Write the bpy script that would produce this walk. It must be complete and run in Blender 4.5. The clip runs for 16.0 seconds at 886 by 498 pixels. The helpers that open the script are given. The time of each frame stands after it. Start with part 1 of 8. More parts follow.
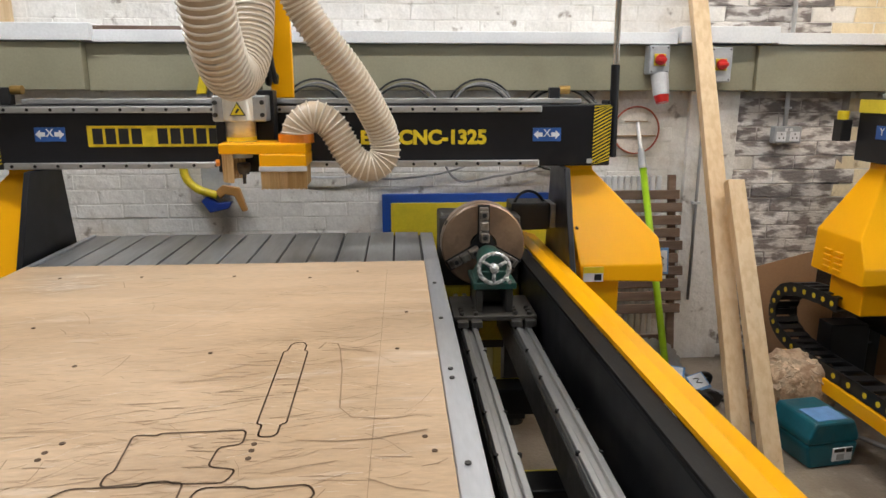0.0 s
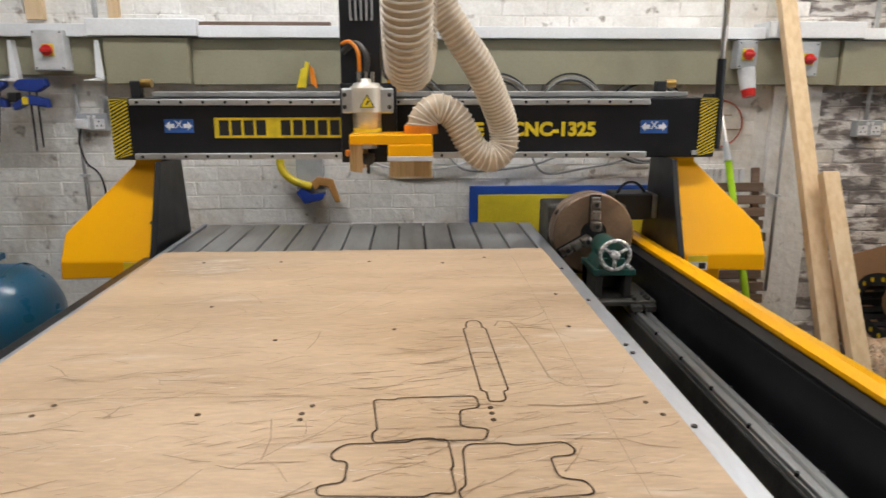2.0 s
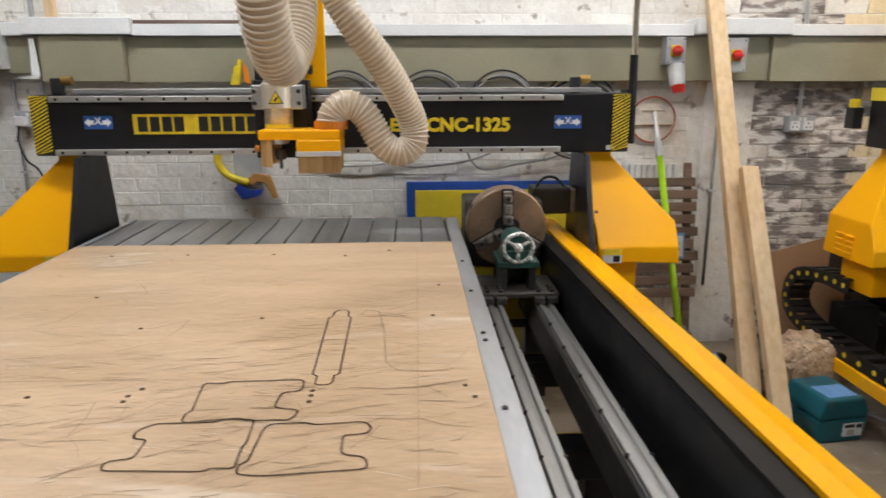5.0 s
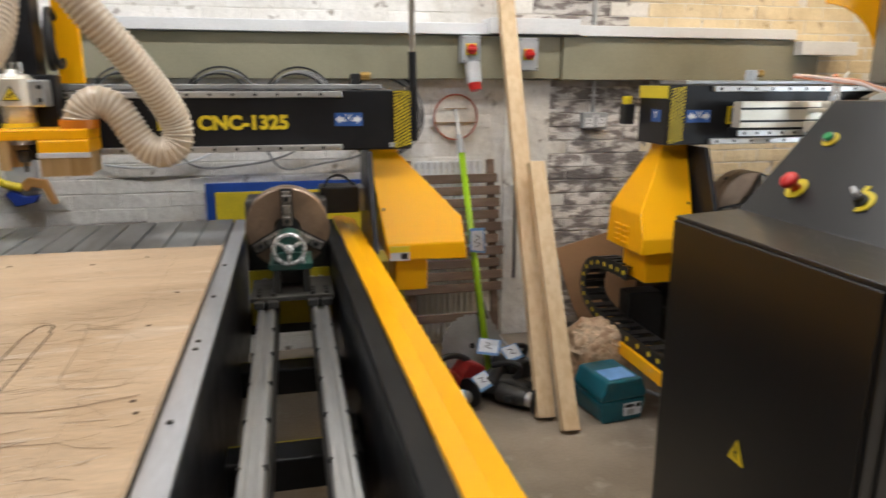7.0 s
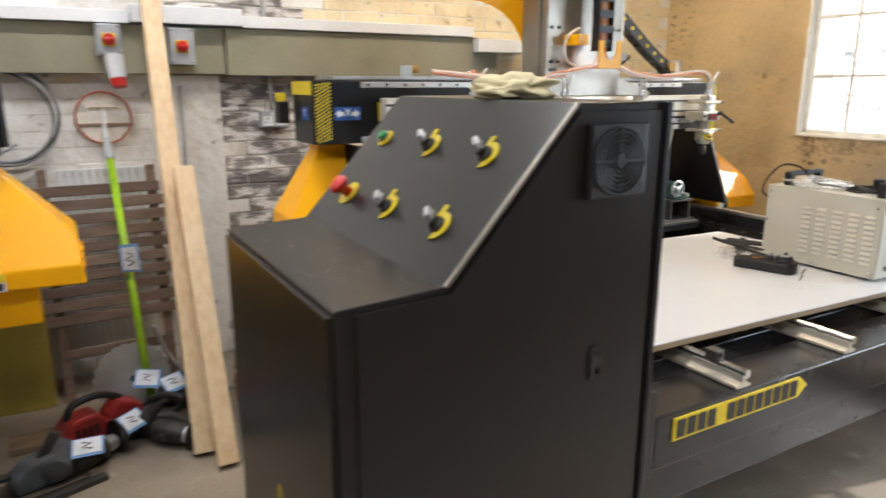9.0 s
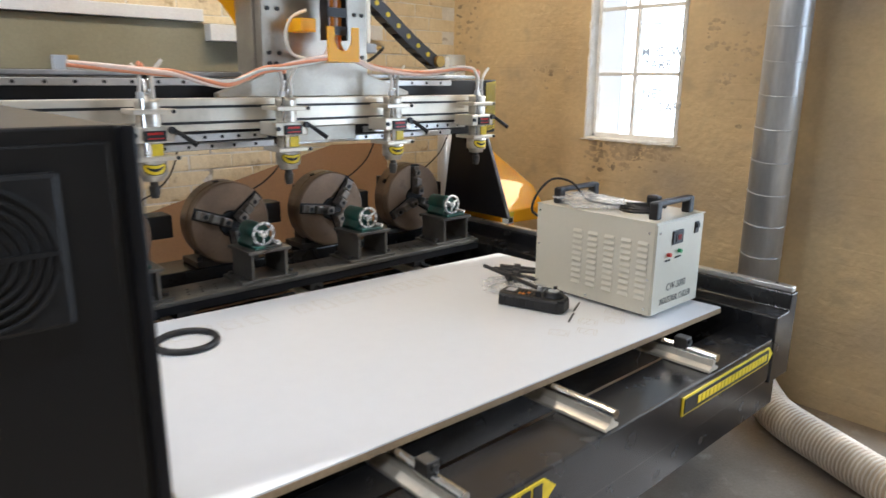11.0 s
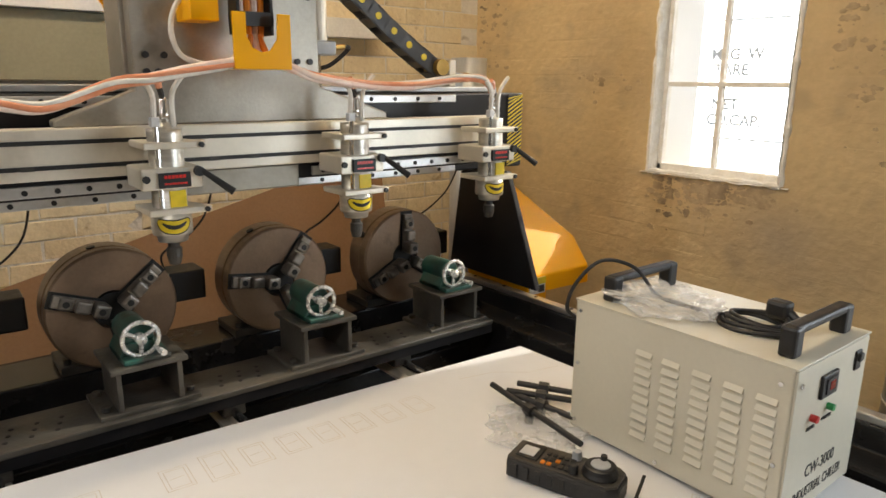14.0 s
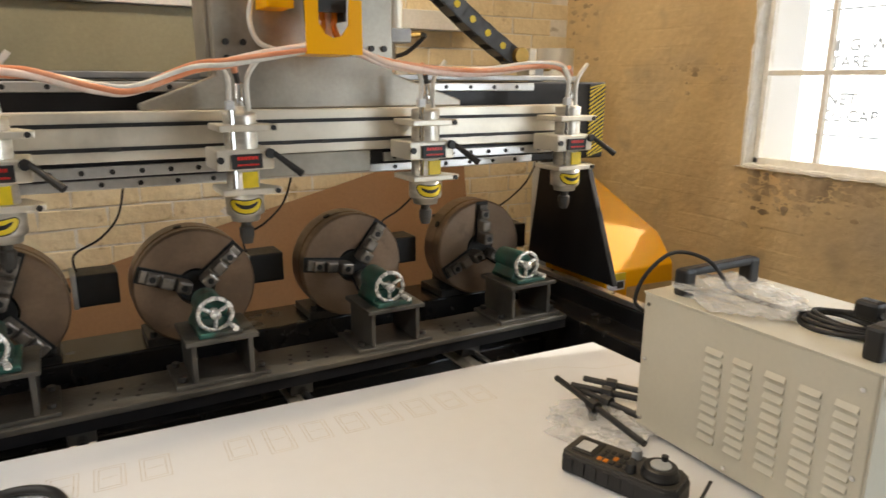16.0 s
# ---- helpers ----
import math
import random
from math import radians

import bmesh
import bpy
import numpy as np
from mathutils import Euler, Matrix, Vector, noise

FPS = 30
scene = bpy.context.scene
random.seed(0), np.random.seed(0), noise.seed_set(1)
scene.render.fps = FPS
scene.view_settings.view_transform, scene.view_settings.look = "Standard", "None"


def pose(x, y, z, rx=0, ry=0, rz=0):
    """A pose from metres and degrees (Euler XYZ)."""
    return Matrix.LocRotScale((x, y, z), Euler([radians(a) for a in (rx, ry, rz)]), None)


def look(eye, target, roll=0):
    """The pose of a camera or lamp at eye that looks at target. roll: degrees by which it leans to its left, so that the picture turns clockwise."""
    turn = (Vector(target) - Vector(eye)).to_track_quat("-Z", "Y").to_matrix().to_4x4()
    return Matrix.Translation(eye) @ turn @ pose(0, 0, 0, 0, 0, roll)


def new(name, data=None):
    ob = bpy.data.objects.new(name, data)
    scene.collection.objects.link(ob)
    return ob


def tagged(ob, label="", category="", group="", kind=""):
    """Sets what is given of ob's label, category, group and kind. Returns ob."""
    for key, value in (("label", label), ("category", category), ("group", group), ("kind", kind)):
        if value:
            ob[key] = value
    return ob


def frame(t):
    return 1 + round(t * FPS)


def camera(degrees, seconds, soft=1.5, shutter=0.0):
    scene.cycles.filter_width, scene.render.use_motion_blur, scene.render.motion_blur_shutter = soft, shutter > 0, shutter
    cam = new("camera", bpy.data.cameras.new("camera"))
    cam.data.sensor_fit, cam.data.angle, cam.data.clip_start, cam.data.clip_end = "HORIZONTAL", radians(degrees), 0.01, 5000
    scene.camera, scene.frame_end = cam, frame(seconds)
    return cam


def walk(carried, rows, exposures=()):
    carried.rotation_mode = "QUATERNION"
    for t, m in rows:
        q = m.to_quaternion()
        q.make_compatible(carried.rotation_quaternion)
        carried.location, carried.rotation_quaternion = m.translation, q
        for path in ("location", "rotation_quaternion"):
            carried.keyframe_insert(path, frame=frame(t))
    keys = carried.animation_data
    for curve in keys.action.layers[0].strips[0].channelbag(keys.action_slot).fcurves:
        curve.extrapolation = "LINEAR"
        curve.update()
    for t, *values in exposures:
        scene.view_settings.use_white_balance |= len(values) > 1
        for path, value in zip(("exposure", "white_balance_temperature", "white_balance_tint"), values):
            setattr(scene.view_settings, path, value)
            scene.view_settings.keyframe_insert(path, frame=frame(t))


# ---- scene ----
cam = camera(66.5, 16.0, 1.5, 0.5)
PATH = [
    (0, (0.247, 0.27, 1.465), (0.372, 2.212, 1.003), -0.0),
    (0.5, (0.235, 0.266, 1.467), (0.371, 2.208, 1.008), -0.0),
    (1, (0.157, 0.241, 1.458), (0.299, 2.182, 0.998), -0.0),
    (1.5, (-0.033, 0.227, 1.456), (0.105, 2.167, 0.99), 0.0),
    (2, (-0.157, 0.2, 1.448), (-0.062, 2.142, 0.98), -0.0),
    (2.5, (-0.175, 0.212, 1.446), (-0.23, 2.156, 0.982), -0.1),
    (3, (-0.136, 0.244, 1.443), (-0.285, 2.184, 0.979), -0.1),
    (3.2, (-0.116, 0.247, 1.439), (-0.279, 2.185, 0.976), -0.1),
    (5.5, (0.301, 0.089, 1.439), (0.47, 2.024, 0.966), -0.2),
    (6, (0.409, 0.062, 1.426), (0.635, 1.993, 0.957), -0.2),
    (6.5, (0.482, 0.084, 1.424), (0.771, 2.005, 0.951), -0.1),
    (7, (0.59, 0.132, 1.425), (1.014, 2.029, 0.953), -0.0),
    (7.5, (0.717, 0.118, 1.424), (1.388, 1.942, 0.951), 0.1),
    (8, (0.903, 0.051, 1.415), (1.662, 1.84, 0.943), -0.0),
    (8.5, (1.058, 0.065, 1.409), (1.885, 1.823, 0.934), 0.1),
    (9, (1.245, 0.143, 1.418), (2.207, 1.83, 0.94), 0.1),
    (9.5, (1.479, 0.176, 1.421), (2.577, 1.778, 0.943), 0.2),
    (10, (1.665, 0.23, 1.415), (2.845, 1.772, 0.935), 0.3),
    (12.3, (2.483, 0.809, 1.443), (3.867, 2.166, 0.952), 0.7),
    (12.5, (2.546, 0.885, 1.441), (3.928, 2.246, 0.952), 0.6),
    (13, (2.694, 0.956, 1.466), (4.05, 2.344, 0.981), 0.6),
    (13.5, (2.793, 0.996, 1.466), (4.076, 2.453, 0.984), 0.6),
    (14, (2.795, 1.036, 1.459), (4.0, 2.558, 0.979), 0.6),
    (14.5, (2.83, 1.021, 1.449), (4.014, 2.56, 0.971), 0.5),
    (15, (2.88, 1.008, 1.436), (4.051, 2.556, 0.954), 0.5),
    (15.5, (2.87, 1.005, 1.429), (3.957, 2.613, 0.947), 0.5),
    (16, (2.863, 1.0, 1.426), (3.831, 2.682, 0.943), 0.3),
]
EXPOSURES = [(0.0, -0.10, 6250, 10), (7.5, -0.08, 6250, 10), (9.0, 0.10, 6100, 10), (9.9, 0.02, 5300, 10), (12.5, -0.22, 6500, 10), (16.0, -0.27, 6750, 10)]
walk(cam, [(t, look(eye, target, roll)) for t, eye, target, roll in PATH], EXPOSURES)

# ---- world and light ----
world = bpy.data.worlds.new("world")
scene.world = world
world.use_nodes = True
wn, wl = world.node_tree.nodes, world.node_tree.links
sky = wn.new("ShaderNodeTexSky")
sky.sky_type = "NISHITA"
sky.sun_disc = False
sky.sun_elevation, sky.sun_rotation = radians(29), radians(101)
wl.new(sky.outputs[0], wn["Background"].inputs[0])
wn["Background"].inputs[1].default_value = 0.12


def sun_lamp():
    data = bpy.data.lights.new("sun", "SUN")
    data.energy, data.angle, data.color = 5.0, radians(0.6), (1.0, 0.93, 0.82)
    ob = new("sun", data)
    ob.matrix_world = look((5.14, 0.7, 0.9), (3.34, 1.05, -0.1))


def area_lamp(name, centre, target, sx, sy, watts, colour):
    data = bpy.data.lights.new(name, "AREA")
    data.shape, data.size, data.size_y, data.energy, data.color = "RECTANGLE", sx, sy, watts, colour
    ob = new(name, data)
    ob.matrix_world = look(centre, target)


sun_lamp()
# sky light in the second window opening of the right wall
area_lamp("window_light", (5.40, 0.1, 1.45), (2.6, 0.4, 1.1), 1.2, 1.5, 68, (0.78, 0.89, 1.0))
# unseen battens added under the ceiling to light the room; the last is warm
BATTENS = ((-1.2, 0.4, 26, (1.0, 0.985, 0.965)), (1.6, 0.4, 24, (1.0, 0.985, 0.965)), (-1.0, 2.5, 38, (1.0, 0.985, 0.965)), (1.5, 2.5, 33, (1.0, 0.97, 0.93)), (3.75, 2.65, 34, (1.0, 0.76, 0.47)))
for bx, by, bw, bc in BATTENS:
    area_lamp("added_batten_light", (bx, by, 3.08), (bx, by, 0.0), 1.5, 0.12, bw, bc)


# ---- materials ----
def mat(name, col, rough=0.5, metal=0.0, col2=None, scale=6.0, mix=(0.42, 0.62), fine=0.06, fscale=90.0, bump=0.1, bscale=120.0,
        stain=None, sscale=1.6, smix=(0.56, 0.7), stretch=(1, 1, 1), rand=0.0, coat=0.0, trans=0.0, emit=0.0, rvar=0.12, spec=0.5, stain2=None, s2scale=7.0, s2mix=(0.58, 0.68)):
    m = bpy.data.materials.new(name)
    m.use_nodes = True
    n, l = m.node_tree.nodes, m.node_tree.links
    b = n["Principled BSDF"]
    geo = n.new("ShaderNodeNewGeometry")
    mp = n.new("ShaderNodeMapping")
    mp.inputs["Scale"].default_value = stretch
    l.new(geo.outputs["Position"], mp.inputs["Vector"])

    def noise_tex(s, detail=6.0):
        t = n.new("ShaderNodeTexNoise")
        t.inputs["Scale"].default_value, t.inputs["Detail"].default_value = s, detail
        l.new(mp.outputs[0], t.inputs["Vector"])
        return t.outputs[0]

    def ramp(src, a, z):
        r = n.new("ShaderNodeMapRange")
        r.inputs["From Min"].default_value, r.inputs["From Max"].default_value = a, z
        l.new(src, r.inputs["Value"])
        return r.outputs[0]

    def blend(fac, a, z):
        x = n.new("ShaderNodeMix")
        x.data_type = "RGBA"
        l.new(fac, x.inputs[0])
        for sock, v in ((x.inputs[6], a), (x.inputs[7], z)):
            if isinstance(v, tuple):
                sock.default_value = (*v, 1)
            else:
                l.new(v, sock)
        return x.outputs[2]

    c2 = col2 or tuple(c * 0.8 for c in col)
    out = blend(ramp(noise_tex(scale), *mix), col, c2)
    if stain:
        out = blend(ramp(noise_tex(sscale, 8.0), *smix), out, stain)
    if stain2:
        out = blend(ramp(noise_tex(s2scale, 10.0), *s2mix), out, stain2)
    if fine:
        hs = n.new("ShaderNodeHueSaturation")
        v = n.new("ShaderNodeMapRange")
        v.inputs["To Min"].default_value, v.inputs["To Max"].default_value = 1 - 2 * fine, 1 + 2 * fine
        l.new(noise_tex(fscale, 3.0), v.inputs["Value"])
        l.new(v.outputs[0], hs.inputs["Value"])
        l.new(out, hs.inputs["Color"])
        out = hs.outputs[0]
    if rand:
        info = n.new("ShaderNodeObjectInfo")
        isl = n.new("ShaderNodeMath")
        isl.operation = "ADD"
        l.new(info.outputs["Random"], isl.inputs[0])
        l.new(geo.outputs["Random Per Island"], isl.inputs[1])
        fr = n.new("ShaderNodeMath")
        fr.operation = "FRACT"
        l.new(isl.outputs[0], fr.inputs[0])
        v = n.new("ShaderNodeMapRange")
        v.inputs["To Min"].default_value, v.inputs["To Max"].default_value = 1 - rand, 1 + rand
        l.new(fr.outputs[0], v.inputs["Value"])
        hs = n.new("ShaderNodeHueSaturation")
        l.new(v.outputs[0], hs.inputs["Value"])
        l.new(out, hs.inputs["Color"])
        out = hs.outputs[0]
    l.new(out, b.inputs["Base Color"])
    rr = n.new("ShaderNodeMapRange")
    rr.inputs["To Min"].default_value, rr.inputs["To Max"].default_value = max(0.02, rough - rvar), min(1, rough + rvar)
    l.new(noise_tex(scale * 2.3), rr.inputs["Value"])
    l.new(rr.outputs[0], b.inputs["Roughness"])
    b.inputs["Metallic"].default_value = metal
    b.inputs["Specular IOR Level"].default_value = spec
    b.inputs["Coat Weight"].default_value = coat
    b.inputs["Transmission Weight"].default_value = trans
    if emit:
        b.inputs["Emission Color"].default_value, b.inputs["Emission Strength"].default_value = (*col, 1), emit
    if bump:
        bp = n.new("ShaderNodeBump")
        bp.inputs["Strength"].default_value, bp.inputs["Distance"].default_value = bump, 0.01
        l.new(noise_tex(bscale, 5.0), bp.inputs["Height"])
        l.new(bp.outputs[0], b.inputs["Normal"])
    return m


M_WHITE_BRICK = mat("white_painted_brick", (0.82, 0.80, 0.765), 0.75, col2=(0.74, 0.715, 0.67), scale=5, bump=0.9, bscale=22, stain=(0.50, 0.44, 0.36), sscale=2.6, smix=(0.57, 0.74), rand=0.035, stain2=(0.33, 0.29, 0.25), s2scale=13.0, s2mix=(0.64, 0.72), fine=0.08)
M_MORTAR = mat("painted_mortar", (0.80, 0.78, 0.74), 0.8, col2=(0.72, 0.69, 0.64), scale=6, bump=0.9, bscale=24, stain=(0.48, 0.42, 0.34), sscale=2.6, smix=(0.57, 0.74), stain2=(0.33, 0.29, 0.25), s2scale=13.0, s2mix=(0.63, 0.72))
M_BARE_BRICK = mat("flaking_painted_brick", (0.72, 0.69, 0.66), 0.85, col2=(0.27, 0.235, 0.22), scale=11, mix=(0.46, 0.56), bump=1.0, bscale=40, stain=(0.19, 0.17, 0.165), sscale=5.5, smix=(0.50, 0.60), stretch=(0.8, 1, 2.0), rand=0.16)
M_BARE_MORTAR = mat("bare_mortar", (0.50, 0.47, 0.44), 0.9, col2=(0.27, 0.24, 0.22), scale=8, bump=0.9, bscale=50)
M_CREAM_BRICK = mat("cream_painted_brick", (0.64, 0.49, 0.275), 0.62, col2=(0.54, 0.41, 0.235), scale=1.7, bump=0.5, bscale=26, stain=(0.42, 0.34, 0.235), sscale=1.6, smix=(0.50, 0.74), stretch=(1, 1, 1.2), stain2=(0.36, 0.285, 0.19), s2scale=5.0, s2mix=(0.60, 0.80), fine=0.06, fscale=40)
M_CREAM_MORTAR = mat("cream_painted_mortar", (0.635, 0.485, 0.27), 0.62, col2=(0.535, 0.405, 0.23), scale=1.7, bump=0.5, bscale=26, stain=(0.42, 0.34, 0.235), sscale=1.6, smix=(0.50, 0.74), stretch=(1, 1, 1.2), stain2=(0.36, 0.285, 0.19), s2scale=5.0, s2mix=(0.60, 0.80), fine=0.06, fscale=40)
M_PALE_CREAM = mat("pale_cream_painted_brick", (0.80, 0.70, 0.50), 0.7, col2=(0.72, 0.61, 0.41), scale=4, bump=0.9, bscale=24, stain=(0.55, 0.44, 0.28), sscale=3.2, smix=(0.60, 0.76), rand=0.03, stain2=(0.45, 0.34, 0.20), s2scale=14.0, s2mix=(0.64, 0.74))
# for the unseen walls only, toned dark to cut fill light and reflections
M_PLASTER = mat("darkened_wall_plaster", (0.46, 0.42, 0.36), 0.85, scale=2, bump=0.3, bscale=20)
M_SIEVE = mat("pale_sieve_mesh", (0.74, 0.70, 0.63), 0.85, scale=20, bump=0.3, bscale=90)
M_CONCRETE = mat("workshop_concrete", (0.32, 0.265, 0.205), 0.42, col2=(0.235, 0.193, 0.148), scale=2.6, bump=0.3, bscale=70, stain=(0.17, 0.135, 0.105), sscale=1.7, smix=(0.55, 0.75), fine=0.1, stain2=(0.40, 0.345, 0.28), s2scale=9.0, s2mix=(0.60, 0.75))
M_CEIL = mat("ceiling_board", (0.55, 0.53, 0.50), 0.9, scale=2)
M_KHAKI = mat("khaki_painted_board", (0.31, 0.29, 0.20), 0.5, col2=(0.27, 0.255, 0.175), scale=3, bump=0.12, bscale=30, stain=(0.21, 0.195, 0.135), sscale=3, smix=(0.62, 0.78))
M_TRUNK = mat("white_plastic_trunking", (0.82, 0.83, 0.84), 0.35, scale=3, col2=(0.74, 0.75, 0.76), bump=0.03)
M_BLACK = mat("black_powder_coat", (0.010, 0.010, 0.0115), 0.36, col2=(0.014, 0.014, 0.016), scale=6, bump=0.05, bscale=400, stain=(0.022, 0.021, 0.02), sscale=5, smix=(0.62, 0.9), spec=0.32)
M_CABINET = mat("black_textured_enamel", (0.0105, 0.0105, 0.011), 0.30, col2=(0.013, 0.0128, 0.0128), scale=3, bump=0.04, bscale=500, fine=0.03, spec=0.6, rvar=0.025)
M_DARK = mat("grimy_dark_steel", (0.026, 0.0245, 0.0225), 0.45, col2=(0.052, 0.047, 0.040), scale=9, bump=0.12, bscale=90, spec=0.5)
M_YELLOW = mat("orange_yellow_enamel", (0.96, 0.45, 0.002), 0.29, col2=(0.95, 0.445, 0.002), scale=3, bump=0.004, bscale=60, fine=0.012, spec=0.22, rvar=0.03)
M_LABEL_Y = mat("label_yellow", (0.80, 0.60, 0.02), 0.45, scale=20, bump=0.0, fine=0.02)
M_LETTER = mat("yellow_letter", (0.80, 0.60, 0.02), 0.45, scale=20, bump=0.0, fine=0.02)
# print and small fittings, also flat pieces standing for shade in holes and slots
M_INK = mat("black_ink_and_shade", (0.012, 0.012, 0.012), 0.5, bump=0.0)
M_ALU = mat("milled_aluminium", (0.52, 0.53, 0.53), 0.42, 0.85, col2=(0.40, 0.40, 0.40), scale=8, bump=0.08, bscale=160, stretch=(1, 0.15, 1), stain=(0.28, 0.27, 0.25), sscale=5, smix=(0.6, 0.8))
M_ALU_BRIGHT = mat("anodised_aluminium", (0.74, 0.69, 0.59), 0.40, 0.5, col2=(0.66, 0.61, 0.51), scale=4, bump=0.04, bscale=200, fine=0.03, stain=(0.55, 0.50, 0.41), sscale=6, smix=(0.60, 0.76))
M_PLATE = mat("brushed_steel_plate", (0.38, 0.35, 0.30), 0.42, 0.8, col2=(0.29, 0.27, 0.23), scale=5, bump=0.05, bscale=150, stain=(0.23, 0.205, 0.17), sscale=3.5)
M_CHROME = mat("polished_steel", (0.72, 0.72, 0.71), 0.16, 1.0, col2=(0.6, 0.6, 0.59), scale=14, bump=0.02, rvar=0.06)
M_SPINDLE = mat("turned_steel", (0.66, 0.63, 0.56), 0.36, 0.8, col2=(0.52, 0.49, 0.43), scale=14, bump=0.02, rvar=0.08, stretch=(1, 1, 4))
M_RAIL = mat("ground_steel_rail", (0.62, 0.62, 0.61), 0.38, 0.9, col2=(0.54, 0.54, 0.53), scale=5, bump=0.02, rvar=0.08, stretch=(1, 0.2, 1))
M_IRON = mat("rusty_cast_iron", (0.30, 0.205, 0.135), 0.34, 0.35, col2=(0.21, 0.14, 0.092), scale=6, bump=0.10, bscale=120, stain=(0.36, 0.25, 0.16), sscale=5, stain2=(0.13, 0.085, 0.06), s2scale=10, s2mix=(0.62, 0.76))
M_JAW = mat("worn_jaw_steel", (0.33, 0.30, 0.265), 0.34, 0.7, col2=(0.17, 0.15, 0.13), scale=24, bump=0.12)
M_GREEN = mat("machine_green_enamel", (0.015, 0.092, 0.072), 0.38, col2=(0.025, 0.062, 0.05), scale=14, bump=0.06, stain=(0.035, 0.035, 0.03), sscale=12, coat=0.2)
M_PLY = mat("worn_plywood", (0.605, 0.435, 0.275), 0.40, col2=(0.53, 0.37, 0.225), scale=3.2, bump=0.12, bscale=60, stretch=(0.5, 2.0, 1), stain=(0.43, 0.295, 0.175), sscale=3.0, smix=(0.55, 0.80), fine=0.10, fscale=70, stain2=(0.66, 0.53, 0.40), s2scale=6.5, s2mix=(0.60, 0.74), rvar=0.2)
M_SCORE = mat("scored_line", (0.115, 0.07, 0.04), 0.8, scale=40, bump=0.0)
M_SCRATCH = mat("dark_scratch", (0.37, 0.25, 0.145), 0.6, scale=20, bump=0.0)
M_SCUFF = mat("white_scuff", (0.80, 0.68, 0.54), 0.6, scale=20, bump=0.0)
M_MELAMINE = mat("white_melamine", (0.735, 0.742, 0.757), 0.28, col2=(0.733, 0.740, 0.754), scale=1.2, mix=(0.2, 0.8), bump=0.0, fine=0.012, fscale=25, rvar=0.005)
M_ENGRAVE = mat("engraved_line", (0.64, 0.58, 0.50), 0.8, scale=30, bump=0.0)
M_EDGE = mat("chipboard_edge", (0.36, 0.25, 0.14), 0.8, scale=90, bump=0.4)
M_MDF = mat("brown_hardboard", (0.33, 0.19, 0.10), 0.6, col2=(0.29, 0.165, 0.085), scale=3, bump=0.05, bscale=150)
M_TIMBER = mat("planed_softwood", (0.70, 0.53, 0.33), 0.6, col2=(0.62, 0.44, 0.25), scale=7, bump=0.12, bscale=40, stretch=(6, 6, 0.4), stain=(0.45, 0.27, 0.13), sscale=11, smix=(0.70, 0.78))
M_SLAT = mat("weathered_brown_slat", (0.145, 0.095, 0.068), 0.7, col2=(0.20, 0.14, 0.105), scale=8, bump=0.25, bscale=60, stretch=(0.6, 4, 4), rand=0.18)
# hose wall toned darker than its rib, for the shade between turns
M_HOSE = mat("cream_hose_wall_shaded", (0.56, 0.45, 0.32), 0.36, col2=(0.48, 0.375, 0.26), scale=6, bump=0.05, coat=0.3)
M_HOSE_RIB = mat("hose_spiral_rib_lit", (0.80, 0.71, 0.58), 0.32, scale=6, bump=0.0, coat=0.3)
M_BRUSH = mat("bristle_brush", (0.52, 0.33, 0.13), 0.9, col2=(0.68, 0.48, 0.24), scale=60, bump=0.9, bscale=200, stretch=(1, 1, 0.05))
M_PLASTIC = mat("black_plastic", (0.014, 0.014, 0.015), 0.45, scale=20, bump=0.06, bscale=300)
M_GREY = mat("grey_plastic", (0.42, 0.44, 0.46), 0.45, scale=9, bump=0.03)
M_LGREY = mat("pale_grey_plastic", (0.62, 0.63, 0.64), 0.42, scale=9, bump=0.03)
M_RED = mat("red_plastic", (0.62, 0.022, 0.018), 0.35, scale=9, bump=0.02, coat=0.2)
M_GREENP = mat("green_plastic", (0.03, 0.30, 0.09), 0.35, scale=9, bump=0.02)
M_BLUE = mat("blue_plastic", (0.02, 0.05, 0.28), 0.4, scale=9, bump=0.03)
M_SIGN_BLUE = mat("blue_sign", (0.03, 0.11, 0.38), 0.4, scale=9, bump=0.0)
M_SIGN_WHITE = mat("white_sign_print", (0.80, 0.81, 0.83), 0.45, scale=9, bump=0.0)
M_POSTER_B = mat("blue_board_border", (0.018, 0.075, 0.36), 0.5, scale=5, bump=0.05)
M_POSTER_Y = mat("yellow_board", (0.72, 0.58, 0.03), 0.45, col2=(0.62, 0.50, 0.03), scale=5, bump=0.06)
M_TEAL = mat("teal_plastic", (0.008, 0.115, 0.155), 0.38, col2=(0.010, 0.09, 0.12), scale=9, bump=0.06, stain=(0.05, 0.13, 0.15), sscale=9)
M_TANK = mat("blue_tank_enamel", (0.012, 0.10, 0.185), 0.3, col2=(0.012, 0.085, 0.16), scale=4, bump=0.03, coat=0.3, stain=(0.03, 0.09, 0.13), sscale=5)
M_BRASS = mat("dull_brass", (0.45, 0.29, 0.09), 0.4, 0.9, scale=14, bump=0.05)
M_LIME = mat("lime_green_pole", (0.36, 0.62, 0.015), 0.35, scale=8, bump=0.02, coat=0.2)
M_PAPER = mat("paper_label", (0.76, 0.79, 0.83), 0.7, scale=12, bump=0.05)
M_PAPER_BLUE = mat("blue_label_edge", (0.16, 0.33, 0.62), 0.6, scale=12, bump=0.0)
M_BAG = mat("clear_wood_chip_bag", (0.66, 0.47, 0.30), 0.45, col2=(0.42, 0.26, 0.15), scale=30, bump=0.9, bscale=55, coat=0.5)
